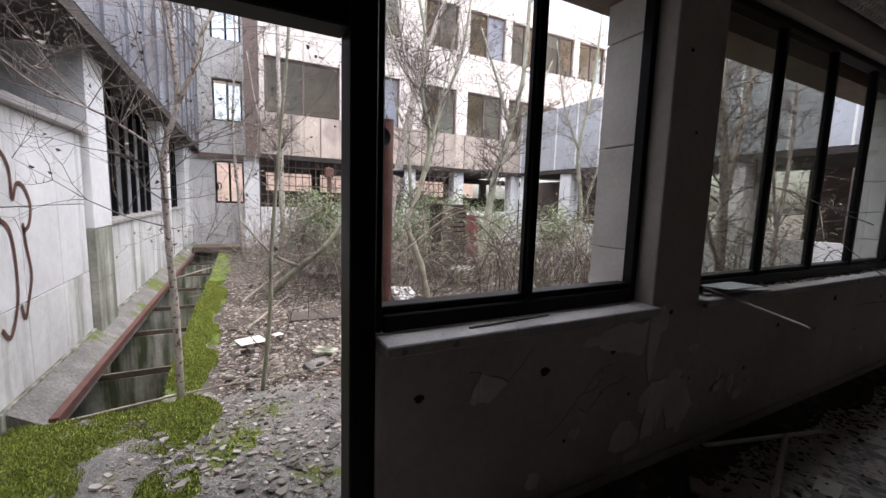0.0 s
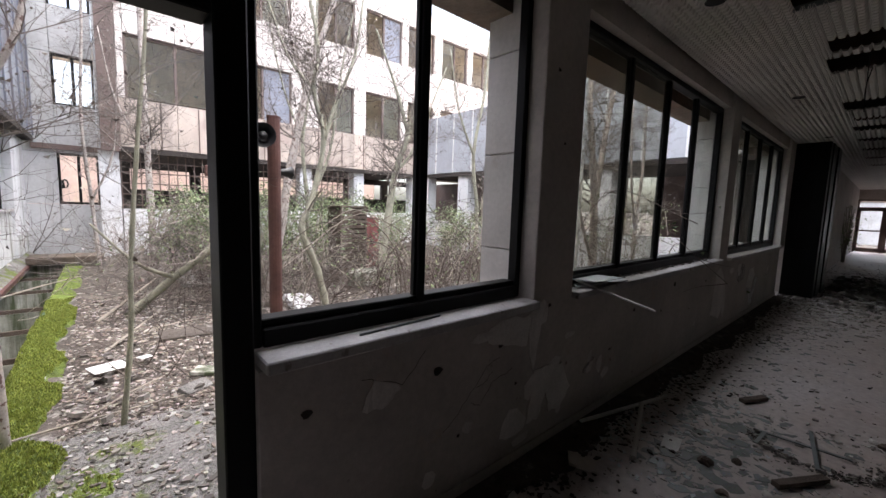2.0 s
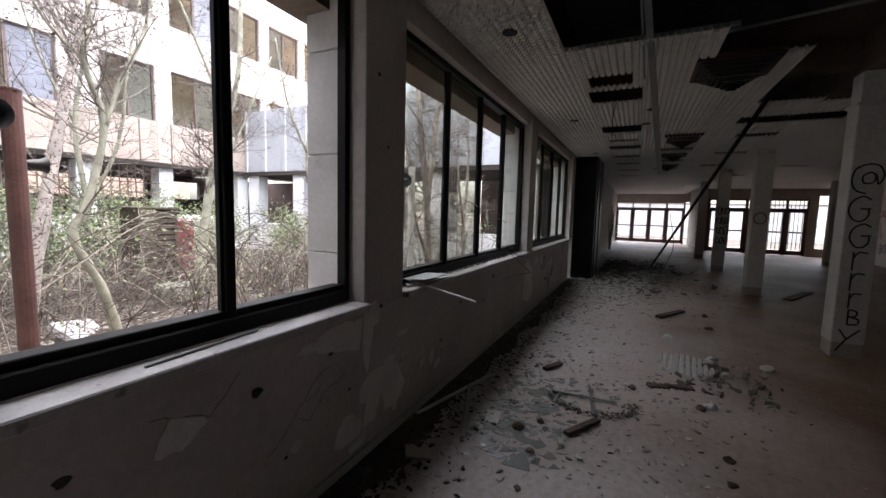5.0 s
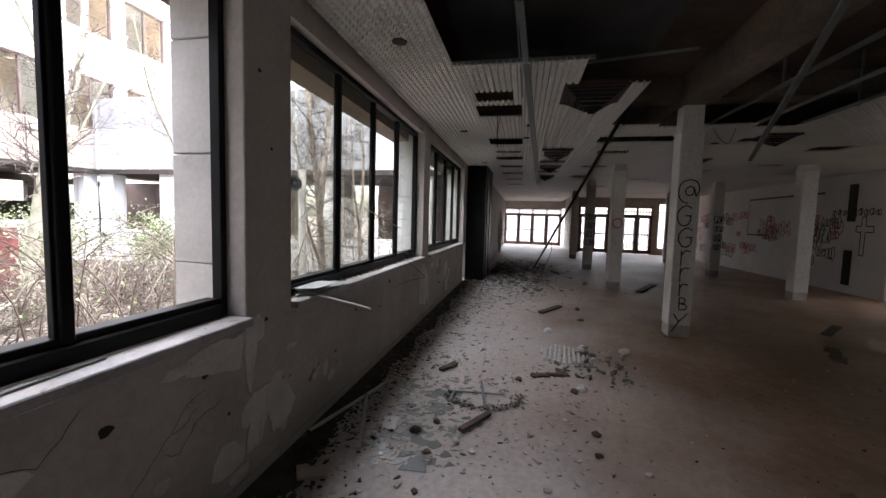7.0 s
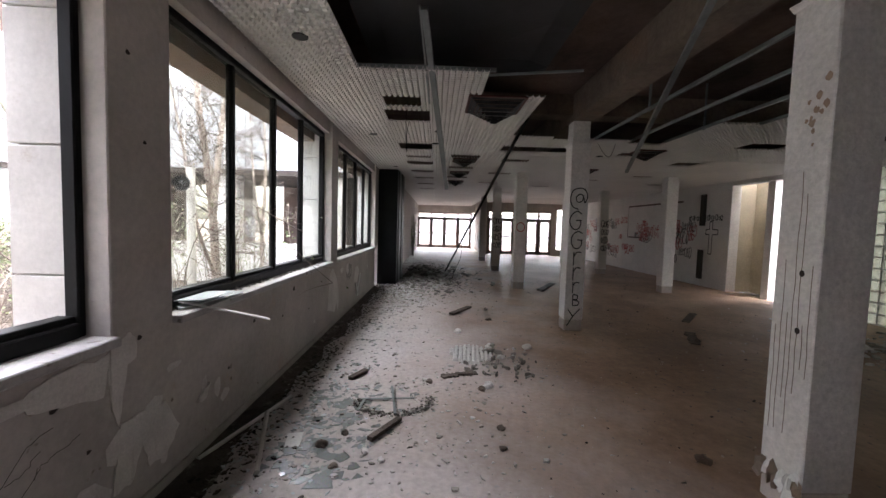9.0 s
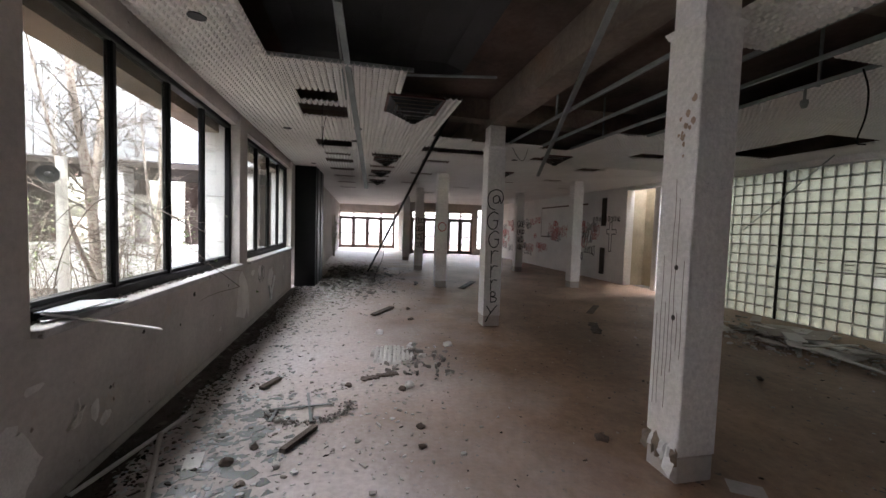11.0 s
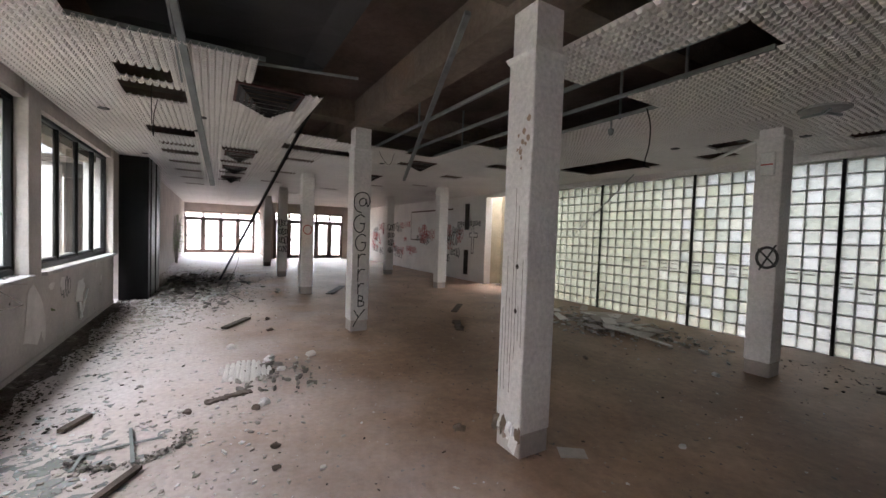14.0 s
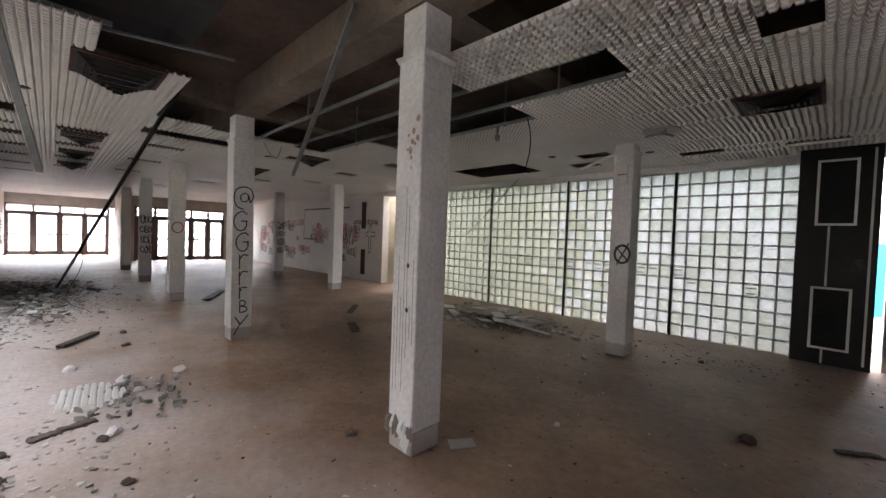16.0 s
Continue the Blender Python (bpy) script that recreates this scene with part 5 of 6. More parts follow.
slab_thing("concrete_slab", (0.62, 3.95, 0.0), (0.2, 0.2, 0.03), (4, 6, 60), M_PIT, "grey paving fragment on the leaves", "slab")
slab_thing("concrete_slab", (1.3, 7.8, 0.1), (0.9, 0.6, 0.08), (14, 8, 15), M_GRAVEL, "mossy concrete slab lying on fallen stems", "slab")
slab_thing("concrete_slab", (0.75, 5.1, 0.0), (0.7, 0.3, 0.05), (2, 3, 5), M_SOIL, "earth covered flat slab beside the litter", "slab")
slab_thing("concrete_slab", (-0.6, 11.9, 0.05), (1.2, 0.5, 0.15), (3, 0, 0), M_WOOD, "rotten board across the light well", "slab")
slab_thing("concrete_slab", (3.7, 6.5, 0.0), (0.7, 0.3, 0.3), (0, 0, 12), M_PIT, "low mossy concrete block among the brambles", "slab")
for a, b, w in (((-1.3, 3.33, 0.01), (0.4, 3.5, 0.04), 0.009), ((-0.2, 3.5, 0.02), (0.35, 4.0, 0.04), 0.008), ((-0.05, 4.9, 0.03), (0.5, 5.9, 0.15), 0.013), ((-1.2, 8.2, 0.02), (-0.3, 9.4, 0.1), 0.014), ((0.1, 5.3, 0.02), (0.8, 5.6, 0.05), 0.009), ((-0.1, 6.2, 0.02), (0.6, 7.4, 0.3), 0.018)):
    solid("fallen_branch", tube(bmesh.new(), smooth_path([a, (Vector(a) + Vector(b)) / 2 + Vector((0.03, 0.02, 0.02)), b], 4), [w, w, w * 0.9, w * 0.9, w * 0.8, w * 0.8, w * 0.7, w * 0.6, w * 0.5], 7), M_STEM, "dead branch lying on the ground", "branch")


def horn_post(x, y, top, horn_at, face, label, paint):
    p = thing("speaker_post", (x, y, -0.05), label, "post", "speaker posts")
    part("post", tube(bmesh.new(), [(x, y, -0.05), (x, y, top)], 0.05, 14), paint, p, smooth=False)
    part("cap", tube(bmesh.new(), [(x, y, top), (x, y, top + 0.012)], 0.054, 14), paint, p)
    f = Vector(face).normalized()
    c = Vector((x, y, horn_at)) + f * 0.14 + f.cross(Vector((0, 0, 1))) * 0.07
    prof = [(-0.13, 0.025), (-0.08, 0.028), (-0.02, 0.036), (0.03, 0.058), (0.06, 0.09), (0.067, 0.094)]
    horn = tube(bmesh.new(), [c + f * a for a, _ in prof], [q for _, q in prof], 20, False)
    h = part("horn", horn, M_HORN, p, "dark round loudspeaker horn", smooth=True)
    part("horn_core", tube(bmesh.new(), [c - f * 0.05, c + f * 0.02, c + f * 0.055], [0.014, 0.02, 0.032], 14), M_HORN, h, smooth=True)
    part("horn_back", tube(bmesh.new(), [c - f * 0.27, c - f * 0.16], [0.04, 0.045], 14), M_HORN, h)
    part("bracket", bar(bmesh.new(), c - f * 0.2, (x, y, horn_at), 0.03, 0.02), M_HORN, p)
    return p


horn_post(1.075, 3.5, 2.17, 1.99, (-0.35, -1, 0.05), "rusty brown steel post with two loudspeaker horns", M_RUST)
horn_post(5.1, 3.1, 2.15, 1.95, (-0.9, -0.4, 0), "pale post with a dark loudspeaker horn", M_WHITE)
c = Vector((1.125, 3.56, 1.75))
extra = tube(bmesh.new(), [c, c + Vector((0.09, 0.02, 0)), c + Vector((0.12, 0.02, 0))], [0.02, 0.04, 0.055], 16, False)
part("horn", extra, M_HORN, bpy.data.objects["speaker_post"], "small side horn", smooth=True)
post2 = thing("steel_post", (2.0, 10.8, -0.05), "rusty brown steel post near the grilles", "post")
part("post", tube(bmesh.new(), [(2.0, 10.8, -0.05), (2.0, 10.8, 2.3)], 0.06, 12), M_RUST, post2)
part("lamp_head", block(1.88, 2.1, 10.72, 10.88, 2.05, 2.3, 0.02), M_RUST, post2)

lv = thing("louvred_box", (4.1, 8.0, 0), "rotten louvred wooden box with a red side", "box")
part("red_flank", block(4.39, 4.72, 7.74, 8.3, -0.05, 1.22, 0.01), M_DULLRED, lv, "red painted flank of the box")
part("side", block(4.34, 4.388, 7.7, 8.3, -0.05, 1.42, 0.006), M_WOOD, lv)
part("side", block(3.76, 3.8, 7.7, 8.3, -0.05, 1.42, 0.006), M_WOOD, lv)
part("top", block(3.74, 4.4, 7.68, 8.32, 1.422, 1.46, 0.006), M_WOOD, lv)
for k in range(13):
    part("slat", bar(bmesh.new(), (3.8, 7.72, 0.12 + k * 0.1), (4.34, 7.72, 0.12 + k * 0.1), 0.02, 0.07), M_WOOD, lv)

# ---- things on the hall floor ----
def stick(name, a, b, w, h, mat, label, category, round_=False):
    bm = tube(bmesh.new(), [a, (Vector(a) + Vector(b)) / 2, b], w / 2, 10) if round_ else bar(bmesh.new(), a, b, w, h)
    return solid(name, bm, mat, label, category)


stick("white_pole", (2.48, 1.45, 0.02), (3.38, 1.2, 0.03), 0.028, 0.028, M_WHITE, "dirty white metal pole lying along the wall", "pole", True)
stick("white_pole", (2.36, 1.03, 0.018), (3.02, 1.25, 0.062), 0.032, 0.032, M_STONE, "grey metal pole resting across another", "pole", True)
stick("timber_piece", (2.75, 0.42, 0.02), (3.05, 0.24, 0.018), 0.045, 0.03, M_WOOD, "dark rotten timber offcut on the floor", "timber")
stick("timber_piece", (6.7, -0.3, 0.025), (7.35, -0.67, 0.02), 0.09, 0.035, M_WOOD, "dark rotten timber offcut on the floor", "timber")
stick("timber_piece", (3.82, 0.79, 0.02), (4.05, 0.68, 0.018), 0.05, 0.03, M_WOOD, "short dark timber offcut on the floor", "timber")
def splintered(points, width, seed, label):
    """A torn flat board with ragged ends."""
    r = random.Random(seed)
    bm = bmesh.new()
    a, b = (Vector((*p, 0)) for p in points)
    u = (b - a).normalized()
    w = Vector((-u.y, u.x, 0))
    n = 9
    edge = [(k / n, 1 if k % 2 else 0.8) for k in range(n + 1)]
    rim = [a + (b - a) * t + w * width * 0.5 * q * r.uniform(0.6, 1.1) for t, q in edge] + [a + (b - a) * t - w * width * 0.5 * q * r.uniform(0.6, 1.1) for t, q in edge[::-1]]
    low, top = [bm.verts.new(p) for p in rim], [bm.verts.new(p + Vector((0, 0, 0.014 + r.uniform(0, 0.01)))) for p in rim]
    bm.faces.new(low[::-1])
    bm.faces.new(top)
    for i in range(len(rim)):
        k = (i + 1) % len(rim)
        bm.faces.new((low[i], low[k], top[k], top[i]))
    return solid("splintered_board", bm, M_WOOD, label, "timber")


splintered(((3.94, -0.1), (4.0, -0.26)), 0.1, 1, "torn brown end of a rotten board on the floor")
splintered(((4.02, -0.25), (4.06, -0.47)), 0.09, 2, "dark torn strip of rotten board on the floor")
splintered(((5.3, -3.6), (5.9, -3.9)), 0.16, 3, "flat dark splintered board near the column")
splintered(((-0.05, -4.45), (-0.3, -4.6)), 0.08, 4, "short brown splintered board on the floor")
stick("timber_piece", (6.6, -4.3, 0.015), (7.3, -4.9, 0.012), 0.12, 0.015, M_WOOD, "flat splintered board on the floor", "timber")
stick("timber_piece", (9.6, -2.6, 0.015), (10.9, -3.3, 0.012), 0.16, 0.015, M_WOOD, "flat dark board lying behind the column", "timber")


def lump(at, size, mat, label, seed, flat=0.6):
    """A broken clod: a faceted stone with pushed-in sides."""
    r = random.Random(seed)
    bm = bmesh.new()
    bmesh.ops.create_icosphere(bm, subdivisions=2, radius=0.5)
    off = Vector((r.uniform(0, 9), r.uniform(0, 9), r.uniform(0, 9)))
    for v in bm.verts:
        k = 1 + 0.55 * noise.noise(v.co * 2.2 + off) + 0.25 * noise.noise(v.co * 6 + off)
        v.co = Vector((v.co.x * k, v.co.y * k * r.uniform(0.72, 0.8), max(-0.28, v.co.z * k))) * size
        v.co.z = (v.co.z + 0.28 * size) * flat
    ob = solid("rubble_lump", bm, mat, label, "rubble", "rubble lumps")
    ob.matrix_basis = pose(*at, 0, 0, r.uniform(0, 360))
    return ob


PALE, DARK = "pale chunk of broken plaster on the floor", "dark clod of dirt and rotten wood on the floor"
for k, (x, y, size, mat, text) in enumerate(((3.73, -0.55, 0.11, M_COLUMN, PALE), (3.66, -0.47, 0.08, M_WOOD, DARK), (3.8, 0.02, 0.08, M_WOOD, DARK), (3.84, 0.07, 0.07, M_STONE, PALE), (2.95, -0.54, 0.07, M_WOOD, DARK), (2.61, 0.43, 0.07, M_STONE, PALE), (2.68, -0.51, 0.055, M_WOOD, DARK), (5.62, -0.35, 0.13, M_COLUMN, PALE),
                                           (2.68, 0.74, 0.09, M_WOOD, DARK), (2.58, -1.83, 0.1, M_WOOD, DARK), (0.44, -4.12, 0.12, M_WOOD, DARK), (0.52, -4.05, 0.09, M_CONCRETE, DARK), (4.94, -1.2, 0.13, M_STONE, PALE), (4.95, -0.72, 0.12, M_COLUMN, PALE), (4.55, -0.8, 0.1, M_STONE, PALE), (4.35, -0.6, 0.09, M_PLASTER, PALE), (2.85, 0.62, 0.06, M_WOOD, DARK), (2.45, 0.6, 0.06, M_CONCRETE, DARK),
                                           (1.9, -1.2, 0.05, M_WOOD, DARK), (1.6, -3.2, 0.06, M_STONE, PALE), (3.4, -4.3, 0.08, M_WOOD, DARK), (5.4, -3.7, 0.1, M_WOOD, DARK), (6.4, -0.9, 0.09, M_WOOD, DARK), (7.2, -0.95, 0.1, M_WOOD, DARK), (2.3, -5.2, 0.09, M_STONE, PALE), (1.2, -6.3, 0.07, M_WOOD, DARK))):
    lump((x, y, 0), size, mat, text, 300 + k)

# fallen ceiling frame with a crumbled rim and a fallen ceiling tile
fr = thing("fallen_lamp_grid", (3.35, 0.33, 0), "fallen ceiling lamp grid with crossed bars", "lamp grid")
for a, b in (((3.376, 0.6), (3.416, 0.15)), ((3.66, 0.366), (3.12, 0.28)), ((3.39, 0.57), (3.17, 0.585))):
    part("bar", bar(bmesh.new(), (*a, 0.02), (*b, 0.02), 0.022, 0.008), M_ZINC, fr)
bits(420, lambda r: (3.38 + 0.24 * math.cos(a := r.uniform(1.6, 5.1)) + r.gauss(0, 0.025), 0.32 + 0.31 * math.sin(a) + r.gauss(0, 0.025), 0.0), lambda r: 0.012 + 0.035 * r.random() ** 2, M_RUBBLE, "crumbs", "ring of grey crumbs round the fallen frame", "rubble", 1.0, 81)
tile = bmesh.new()
tl = random.Random(14)
for i in range(12):
    for j in range(10):
        if (i - 5.5) ** 2 / 36 + (j - 4.5) ** 2 / 25 < tl.uniform(0.75, 1.25):
            x, y = 4.34 + i * 0.052 + j * 0.007, -0.66 + j * 0.051 - i * 0.005
            z = 0.012 + 0.008 * noise.noise((x * 4, y * 4, 2))
            low = [tile.verts.new((x + u * 0.0255, y + w * 0.025, 0.0)) for u, w in ((-1, -1), (1, -1), (1, 1), (-1, 1))]
            top = [tile.verts.new((x + u * 0.012, y + w * 0.012, z + 0.022)) for u, w in ((-1, -1), (1, -1), (1, 1), (-1, 1))]
            tile.faces.new(top)
            for k in range(4):
                tile.faces.new((low[k], low[(k + 1) % 4], top[(k + 1) % 4], top[k]))
solid("fallen_ceiling_tile", tile, M_CEILING, "fallen piece of scalloped ceiling panel on the floor", "ceiling tile")
bits(130, lambda r: (4.5 + r.gauss(0, 0.3), -0.75 + r.gauss(0, 0.2), 0.0), lambda r: 0.02 + 0.08 * r.random() ** 2, M_RUBBLE, "crumbs", "grey crumbs beside the fallen ceiling tile", "rubble", 1.0, 82)

bits(8500, lambda r: (1.0 + 0.42 * (k := r.randrange(24)) + r.gauss(0, 0.2), 1.46 - abs(r.gauss(0, 0.09 + 0.05 * (k * 7 % 5))), 0.0), lambda r: 0.006 + 0.045 * r.random() ** 2.5, M_DIRT, "floor_litter", "dark rotten leaves and dirt along the window wall", "litter", 0.5, 83)
bits(2000, lambda r: (1.2 + 8.8 * r.random(), 1.4 - abs(r.gauss(0, 0.55)), 0.0), lambda r: 0.008 + 0.05 * r.random() ** 3, M_CHIPS, "floor_litter", "scattered chips and leaves on the floor", "litter", 0.3, 84, 0.15)
dirt = bmesh.new()
cols = [(0.42 + 0.045 * i, 0.18 + 0.25 * abs(noise.noise((i * 0.045 * 0.9, 3.1, 0))) + 0.05 * noise.noise((i * 0.045 * 3, 7.7, 0))) for i in range(205)]
last = None
for x, w in cols:
    now = [dirt.verts.new((x, 1.467 - max(0.05, w) * k / 6, (0.022 * (1 - k / 6) ** 1.5 + 0.004 * noise.noise((x * 14, k * 1.7, 2))) if k < 6 else -0.004)) for k in range(7)]
    if last:
        for k in range(6):
            dirt.faces.new((last[k], now[k], now[k + 1], last[k + 1]))
    last = now
solid("dirt_bank", dirt, M_MUCK, "bank of dark rotten dirt along the window wall", "dirt", kind="stuff", smooth=True)
bits(1300, lambda r: (r.uniform(-1, 16), r.uniform(-7.4, 1.2), 0.0), lambda r: 0.008 + 0.035 * r.random() ** 3, M_DIRT, "floor_litter", "scattered grit over the whole floor", "litter", 0.6, 85)
bits(3600, lambda r: (13.0 + r.gauss(0, 2.4), min(1.2, 0.1 + r.gauss(0, 0.8)), 0.0), lambda r: r.uniform(0.015, 0.06), M_DRY, "leaf_heap", "wide heap of dead leaves and rubble in the passage", "litter", 0.3, 86)
bits(260, lambda r: (2.2 + 2.0 * r.random(), 1.1 + r.gauss(0, 0.2), 0.0), lambda r: r.uniform(0.02, 0.06), M_SHARD, "glass_splinters", "pale glass splinters below the broken window", "glass", 0.2, 87)
bits(900, lambda r: (4.6 + r.gauss(0, 0.8), -6.3 + r.gauss(0, 0.45), 0.0), lambda r: 0.02 + 0.12 * r.random() ** 2.5, M_CHIPS, "rubble", "rubble and plaster chips before the glass blocks", "rubble", 0.6, 88)
bits(240, lambda r: (1.0 + r.gauss(0, 0.9), -6.7 + r.gauss(0, 0.35), 0.0), lambda r: 0.012 + 0.04 * r.random() ** 2, M_DIRT, "floor_litter", "dark chips before the glass blocks", "litter", 0.5, 89)
for k in range(30):
    r = random.Random(200 + k)
    slab_thing("fallen_board", (4.6 + r.gauss(0, 0.5), -6.3 + r.gauss(0, 0.3), 0.01 + 0.006 * k), (r.uniform(0.2, 0.8), r.uniform(0.08, 0.3), 0.015), (r.uniform(-16, 16), r.uniform(-9, 9), r.uniform(0, 180)), r.choice((M_CEILING, M_COLUMN, M_STONE, M_PLASTER)), "broken board in the rubble heap", "board")
slab_thing("plaster_flake", (1.93, -2.38, 0), (0.19, 0.13, 0.005), (0, 0, 55), M_PLASTER, "flat plaster flake beside the column", "plaster")
slab_thing("plaster_flake", (2.1, 1.22, 0), (0.2, 0.16, 0.015), (5, 10, 30), M_PLASTER, "curled plaster flake below the window", "plaster")
slab_thing("plaster_flake", (2.75, 0.95, 0), (0.18, 0.1, 0.005), (0, 0, 10), M_WHITE, "white scrap of card on the floor", "plaster")

# broken glass and a white strip on the sill
gl = bmesh.new()
for q in (((2.4, 1.5), (3.0, 1.42), (3.1, 1.62), (2.6, 1.68)), ((2.5, 1.42), (2.85, 1.4), (2.8, 1.6), (2.45, 1.6))):
    z = 0.985 + 0.006 * len(gl.faces)
    lo, hi = [gl.verts.new((*p, z)) for p in q], [gl.verts.new((*p, z + 0.005)) for p in q]
    gl.faces.new(lo[::-1]), gl.faces.new(hi)
    for i in range(4):
        gl.faces.new((lo[i], lo[(i + 1) % 4], hi[(i + 1) % 4], hi[i]))
solid("broken_glass", gl, M_SHARD, "pale broken glass sheets lying on the sill", "glass")
stick("white_strip", (2.48, 1.56, 1.02), (2.79, 1.14, 0.845), 0.06, 0.008, M_WHITE, "white plastic strip hanging over the sill", "strip")
bits(420, lambda r: (r.uniform(2.3, 5.6), 1.52 + r.uniform(0, 0.08), 0.975), lambda r: r.uniform(0.01, 0.035), M_RUBBLE, "sill_crumbs", "crumbs and moss on the window sill", "rubble", 0.8, 90)
stick("window_bar", (0.75, 1.5, 0.98), (1.2, 1.53, 0.98), 0.008, 0.008, M_ZINC, "loose metal strip on the window sill", "strip")
stick("window_bar", (7.2, 1.42, 0.2), (7.75, 1.46, 0.55), 0.02, 0.02, M_WHITE, "thin white bar leaning on the wall", "strip")
stick("white_strip", (7.3, 1.43, 0.2), (7.32, 1.46, 0.42), 0.03, 0.03, M_WHITE, "white plastic socket piece on the wall", "strip")

# wear on the parapet
wear = bpy.data.objects["wall_north"]
hol = bmesh.new()
for x, z, s in ((0.52, 0.73, 0.022), (1.15, 0.73, 0.028), (1.6, 0.76, 0.02), (4.2, 0.82, 0.03), (3.3, 0.7, 0.02), (3.9, 0.6, 0.015), (2.9, 0.45, 0.014), (5.2, 0.75, 0.02), (1.75, 0.5, 0.012), (1.3, 0.35, 0.012), (4.7, 0.5, 0.015), (2.05, 0.92, 0.016), (2.1, 1.9, 0.012), (2.0, 2.3, 0.015)):
    y = 1.474 if z > 0.93 else 1.479
    ring = [hol.verts.new((x + s * (1 + 0.3 * math.sin(3 * a + x)) * math.cos(a), y - 0.002, z + s * 0.8 * math.sin(a))) for a in (0.7 * k for k in range(9))]
    hol.faces.new(ring)
part("holes", hol, M_DARK, wear, "dark holes broken in the plaster")
fl = random.Random(31)
for x, z, w, h in ((1.47, 0.83, 0.12, 0.06), (2.13, 0.5, 0.1, 0.16), (1.95, 0.42, 0.12, 0.22), (2.6, 0.45, 0.03, 0.12), (1.98, 0.88, 0.07, 0.16), (2.2, 0.36, 0.09, 0.1), (1.75, 0.25, 0.14, 0.2), (5.75, 0.75, 0.1, 0.2), (5.9, 0.5, 0.12, 0.3), (6.05, 0.3, 0.08, 0.2), (5.6, 0.35, 0.06, 0.12), (6.3, 0.78, 0.12, 0.08), (4.9, 0.3, 0.05, 0.06), (7.6, 0.6, 0.08, 0.14), *((fl.uniform(1.0, 9.8), fl.uniform(0.12, 0.88), 0.03 + 0.1 * fl.random() ** 2, 0.04 + 0.14 * fl.random() ** 2) for _ in range(13))):
    bm = bmesh.new()
    n = 9
    mid = bm.verts.new((x, 1.468, z))
    ring = [bm.verts.new((x + w * math.cos(a) * fl.uniform(0.6, 1.1), 1.476 - 0.012 * max(0, math.sin(a)) * fl.random(), z + h * 0.6 * math.sin(a) * fl.uniform(0.6, 1.1))) for a in (2 * math.pi * k / n for k in range(n))]
    for k in range(n):
        bm.faces.new((mid, ring[k], ring[(k + 1) % n]))
    part("paint_flake", bm, M_FLAKE, wear, "peeling curl of pale paint")


def peeled(outline, seed, lift, mat, label):
    """A sheet of paint with a ragged rim, standing a little off the wall below."""
    r = random.Random(seed)
    rim = []
    for a, b in zip(outline, outline[1:] + outline[:1]):
        for k in range(4):
            t = k / 4
            rim.append((a[0] + (b[0] - a[0]) * t + r.gauss(0, 0.006), a[1] + (b[1] - a[1]) * t + r.gauss(0, 0.006)))
    bm = bmesh.new()
    front = [bm.verts.new((x, WALL - 0.004 - lift * r.random() ** 2, z)) for x, z in rim]
    back = [bm.verts.new((x, WALL - 0.001, z)) for x, z in rim]
    bm.faces.new(front)
    for i in range(len(rim)):
        k = (i + 1) % len(rim)
        bm.faces.new((front[i], front[k], back[k], back[i]))
    bmesh.ops.triangulate(bm, faces=bm.faces)
    part("peeled_sheet", bm, mat, wear, label)


peeled([(1.86, 0.92), (1.98, 0.965), (2.03, 0.89), (1.97, 0.83), (1.91, 0.52), (1.86, 0.67)], 1, 0.012, M_FLAKE, "torn upright sheet of pale paint")
peeled([(1.48, 0.86), (1.6, 0.9), (1.86, 0.9), (1.84, 0.7), (1.66, 0.75), (1.5, 0.8)], 2, 0.004, M_FLAKE, "bared pale patch below the sill")
peeled([(1.87, 0.2), (1.92, 0.53), (2.08, 0.54), (2.23, 0.51), (2.36, 0.31), (2.23, 0.2), (2.11, 0.22), (2.05, 0.37), (1.99, 0.22)], 3, 0.008, M_FLAKE, "large pale patch where paint has come off")
peeled([(2.51, 0.36), (2.57, 0.42), (2.66, 0.44), (2.61, 0.35)], 4, 0.02, M_FLAKE, "curled flap of paint")
peeled([(5.5, 0.3), (5.6, 0.8), (5.75, 0.86), (5.95, 0.7), (6.1, 0.4), (5.85, 0.2)], 5, 0.006, M_FLAKE, "pale patch where paint has come off")
peeled([(7.2, 0.45), (7.35, 0.7), (7.6, 0.72), (7.55, 0.4)], 6, 0.006, M_FLAKE, "pale patch where paint has come off")
peeled([(0.75, 0.66), (0.8, 0.78), (0.95, 0.72), (0.84, 0.64)], 7, 0.01, M_FLAKE, "lifted flap of paint")
cr = bmesh.new()
for pts in ([(1.42, 0.57), (1.49, 0.58), (1.56, 0.63)], [(1.52, 0.53), (1.55, 0.57), (1.65, 0.58), (1.72, 0.6)], [(1.2, 0.4), (1.35, 0.52), (1.5, 0.66), (1.62, 0.7)], [(1.38, 0.5), (1.46, 0.46), (1.56, 0.6)], [(0.75, 0.8), (0.95, 0.72), (1.1, 0.88)]):
    fine = []
    for a, b in zip(pts, pts[1:]):
        for k in range(5):
            fine.append((a[0] + (b[0] - a[0]) * k / 5 + fl.uniform(-0.008, 0.008), WALL, a[1] + (b[1] - a[1]) * k / 5 + fl.uniform(-0.008, 0.008)))
    stroke(cr, fine, 0.003, (0, -1, 0), 0.002)
part("cracks", cr, M_DARK, wear, "dark cracks in the plaster")

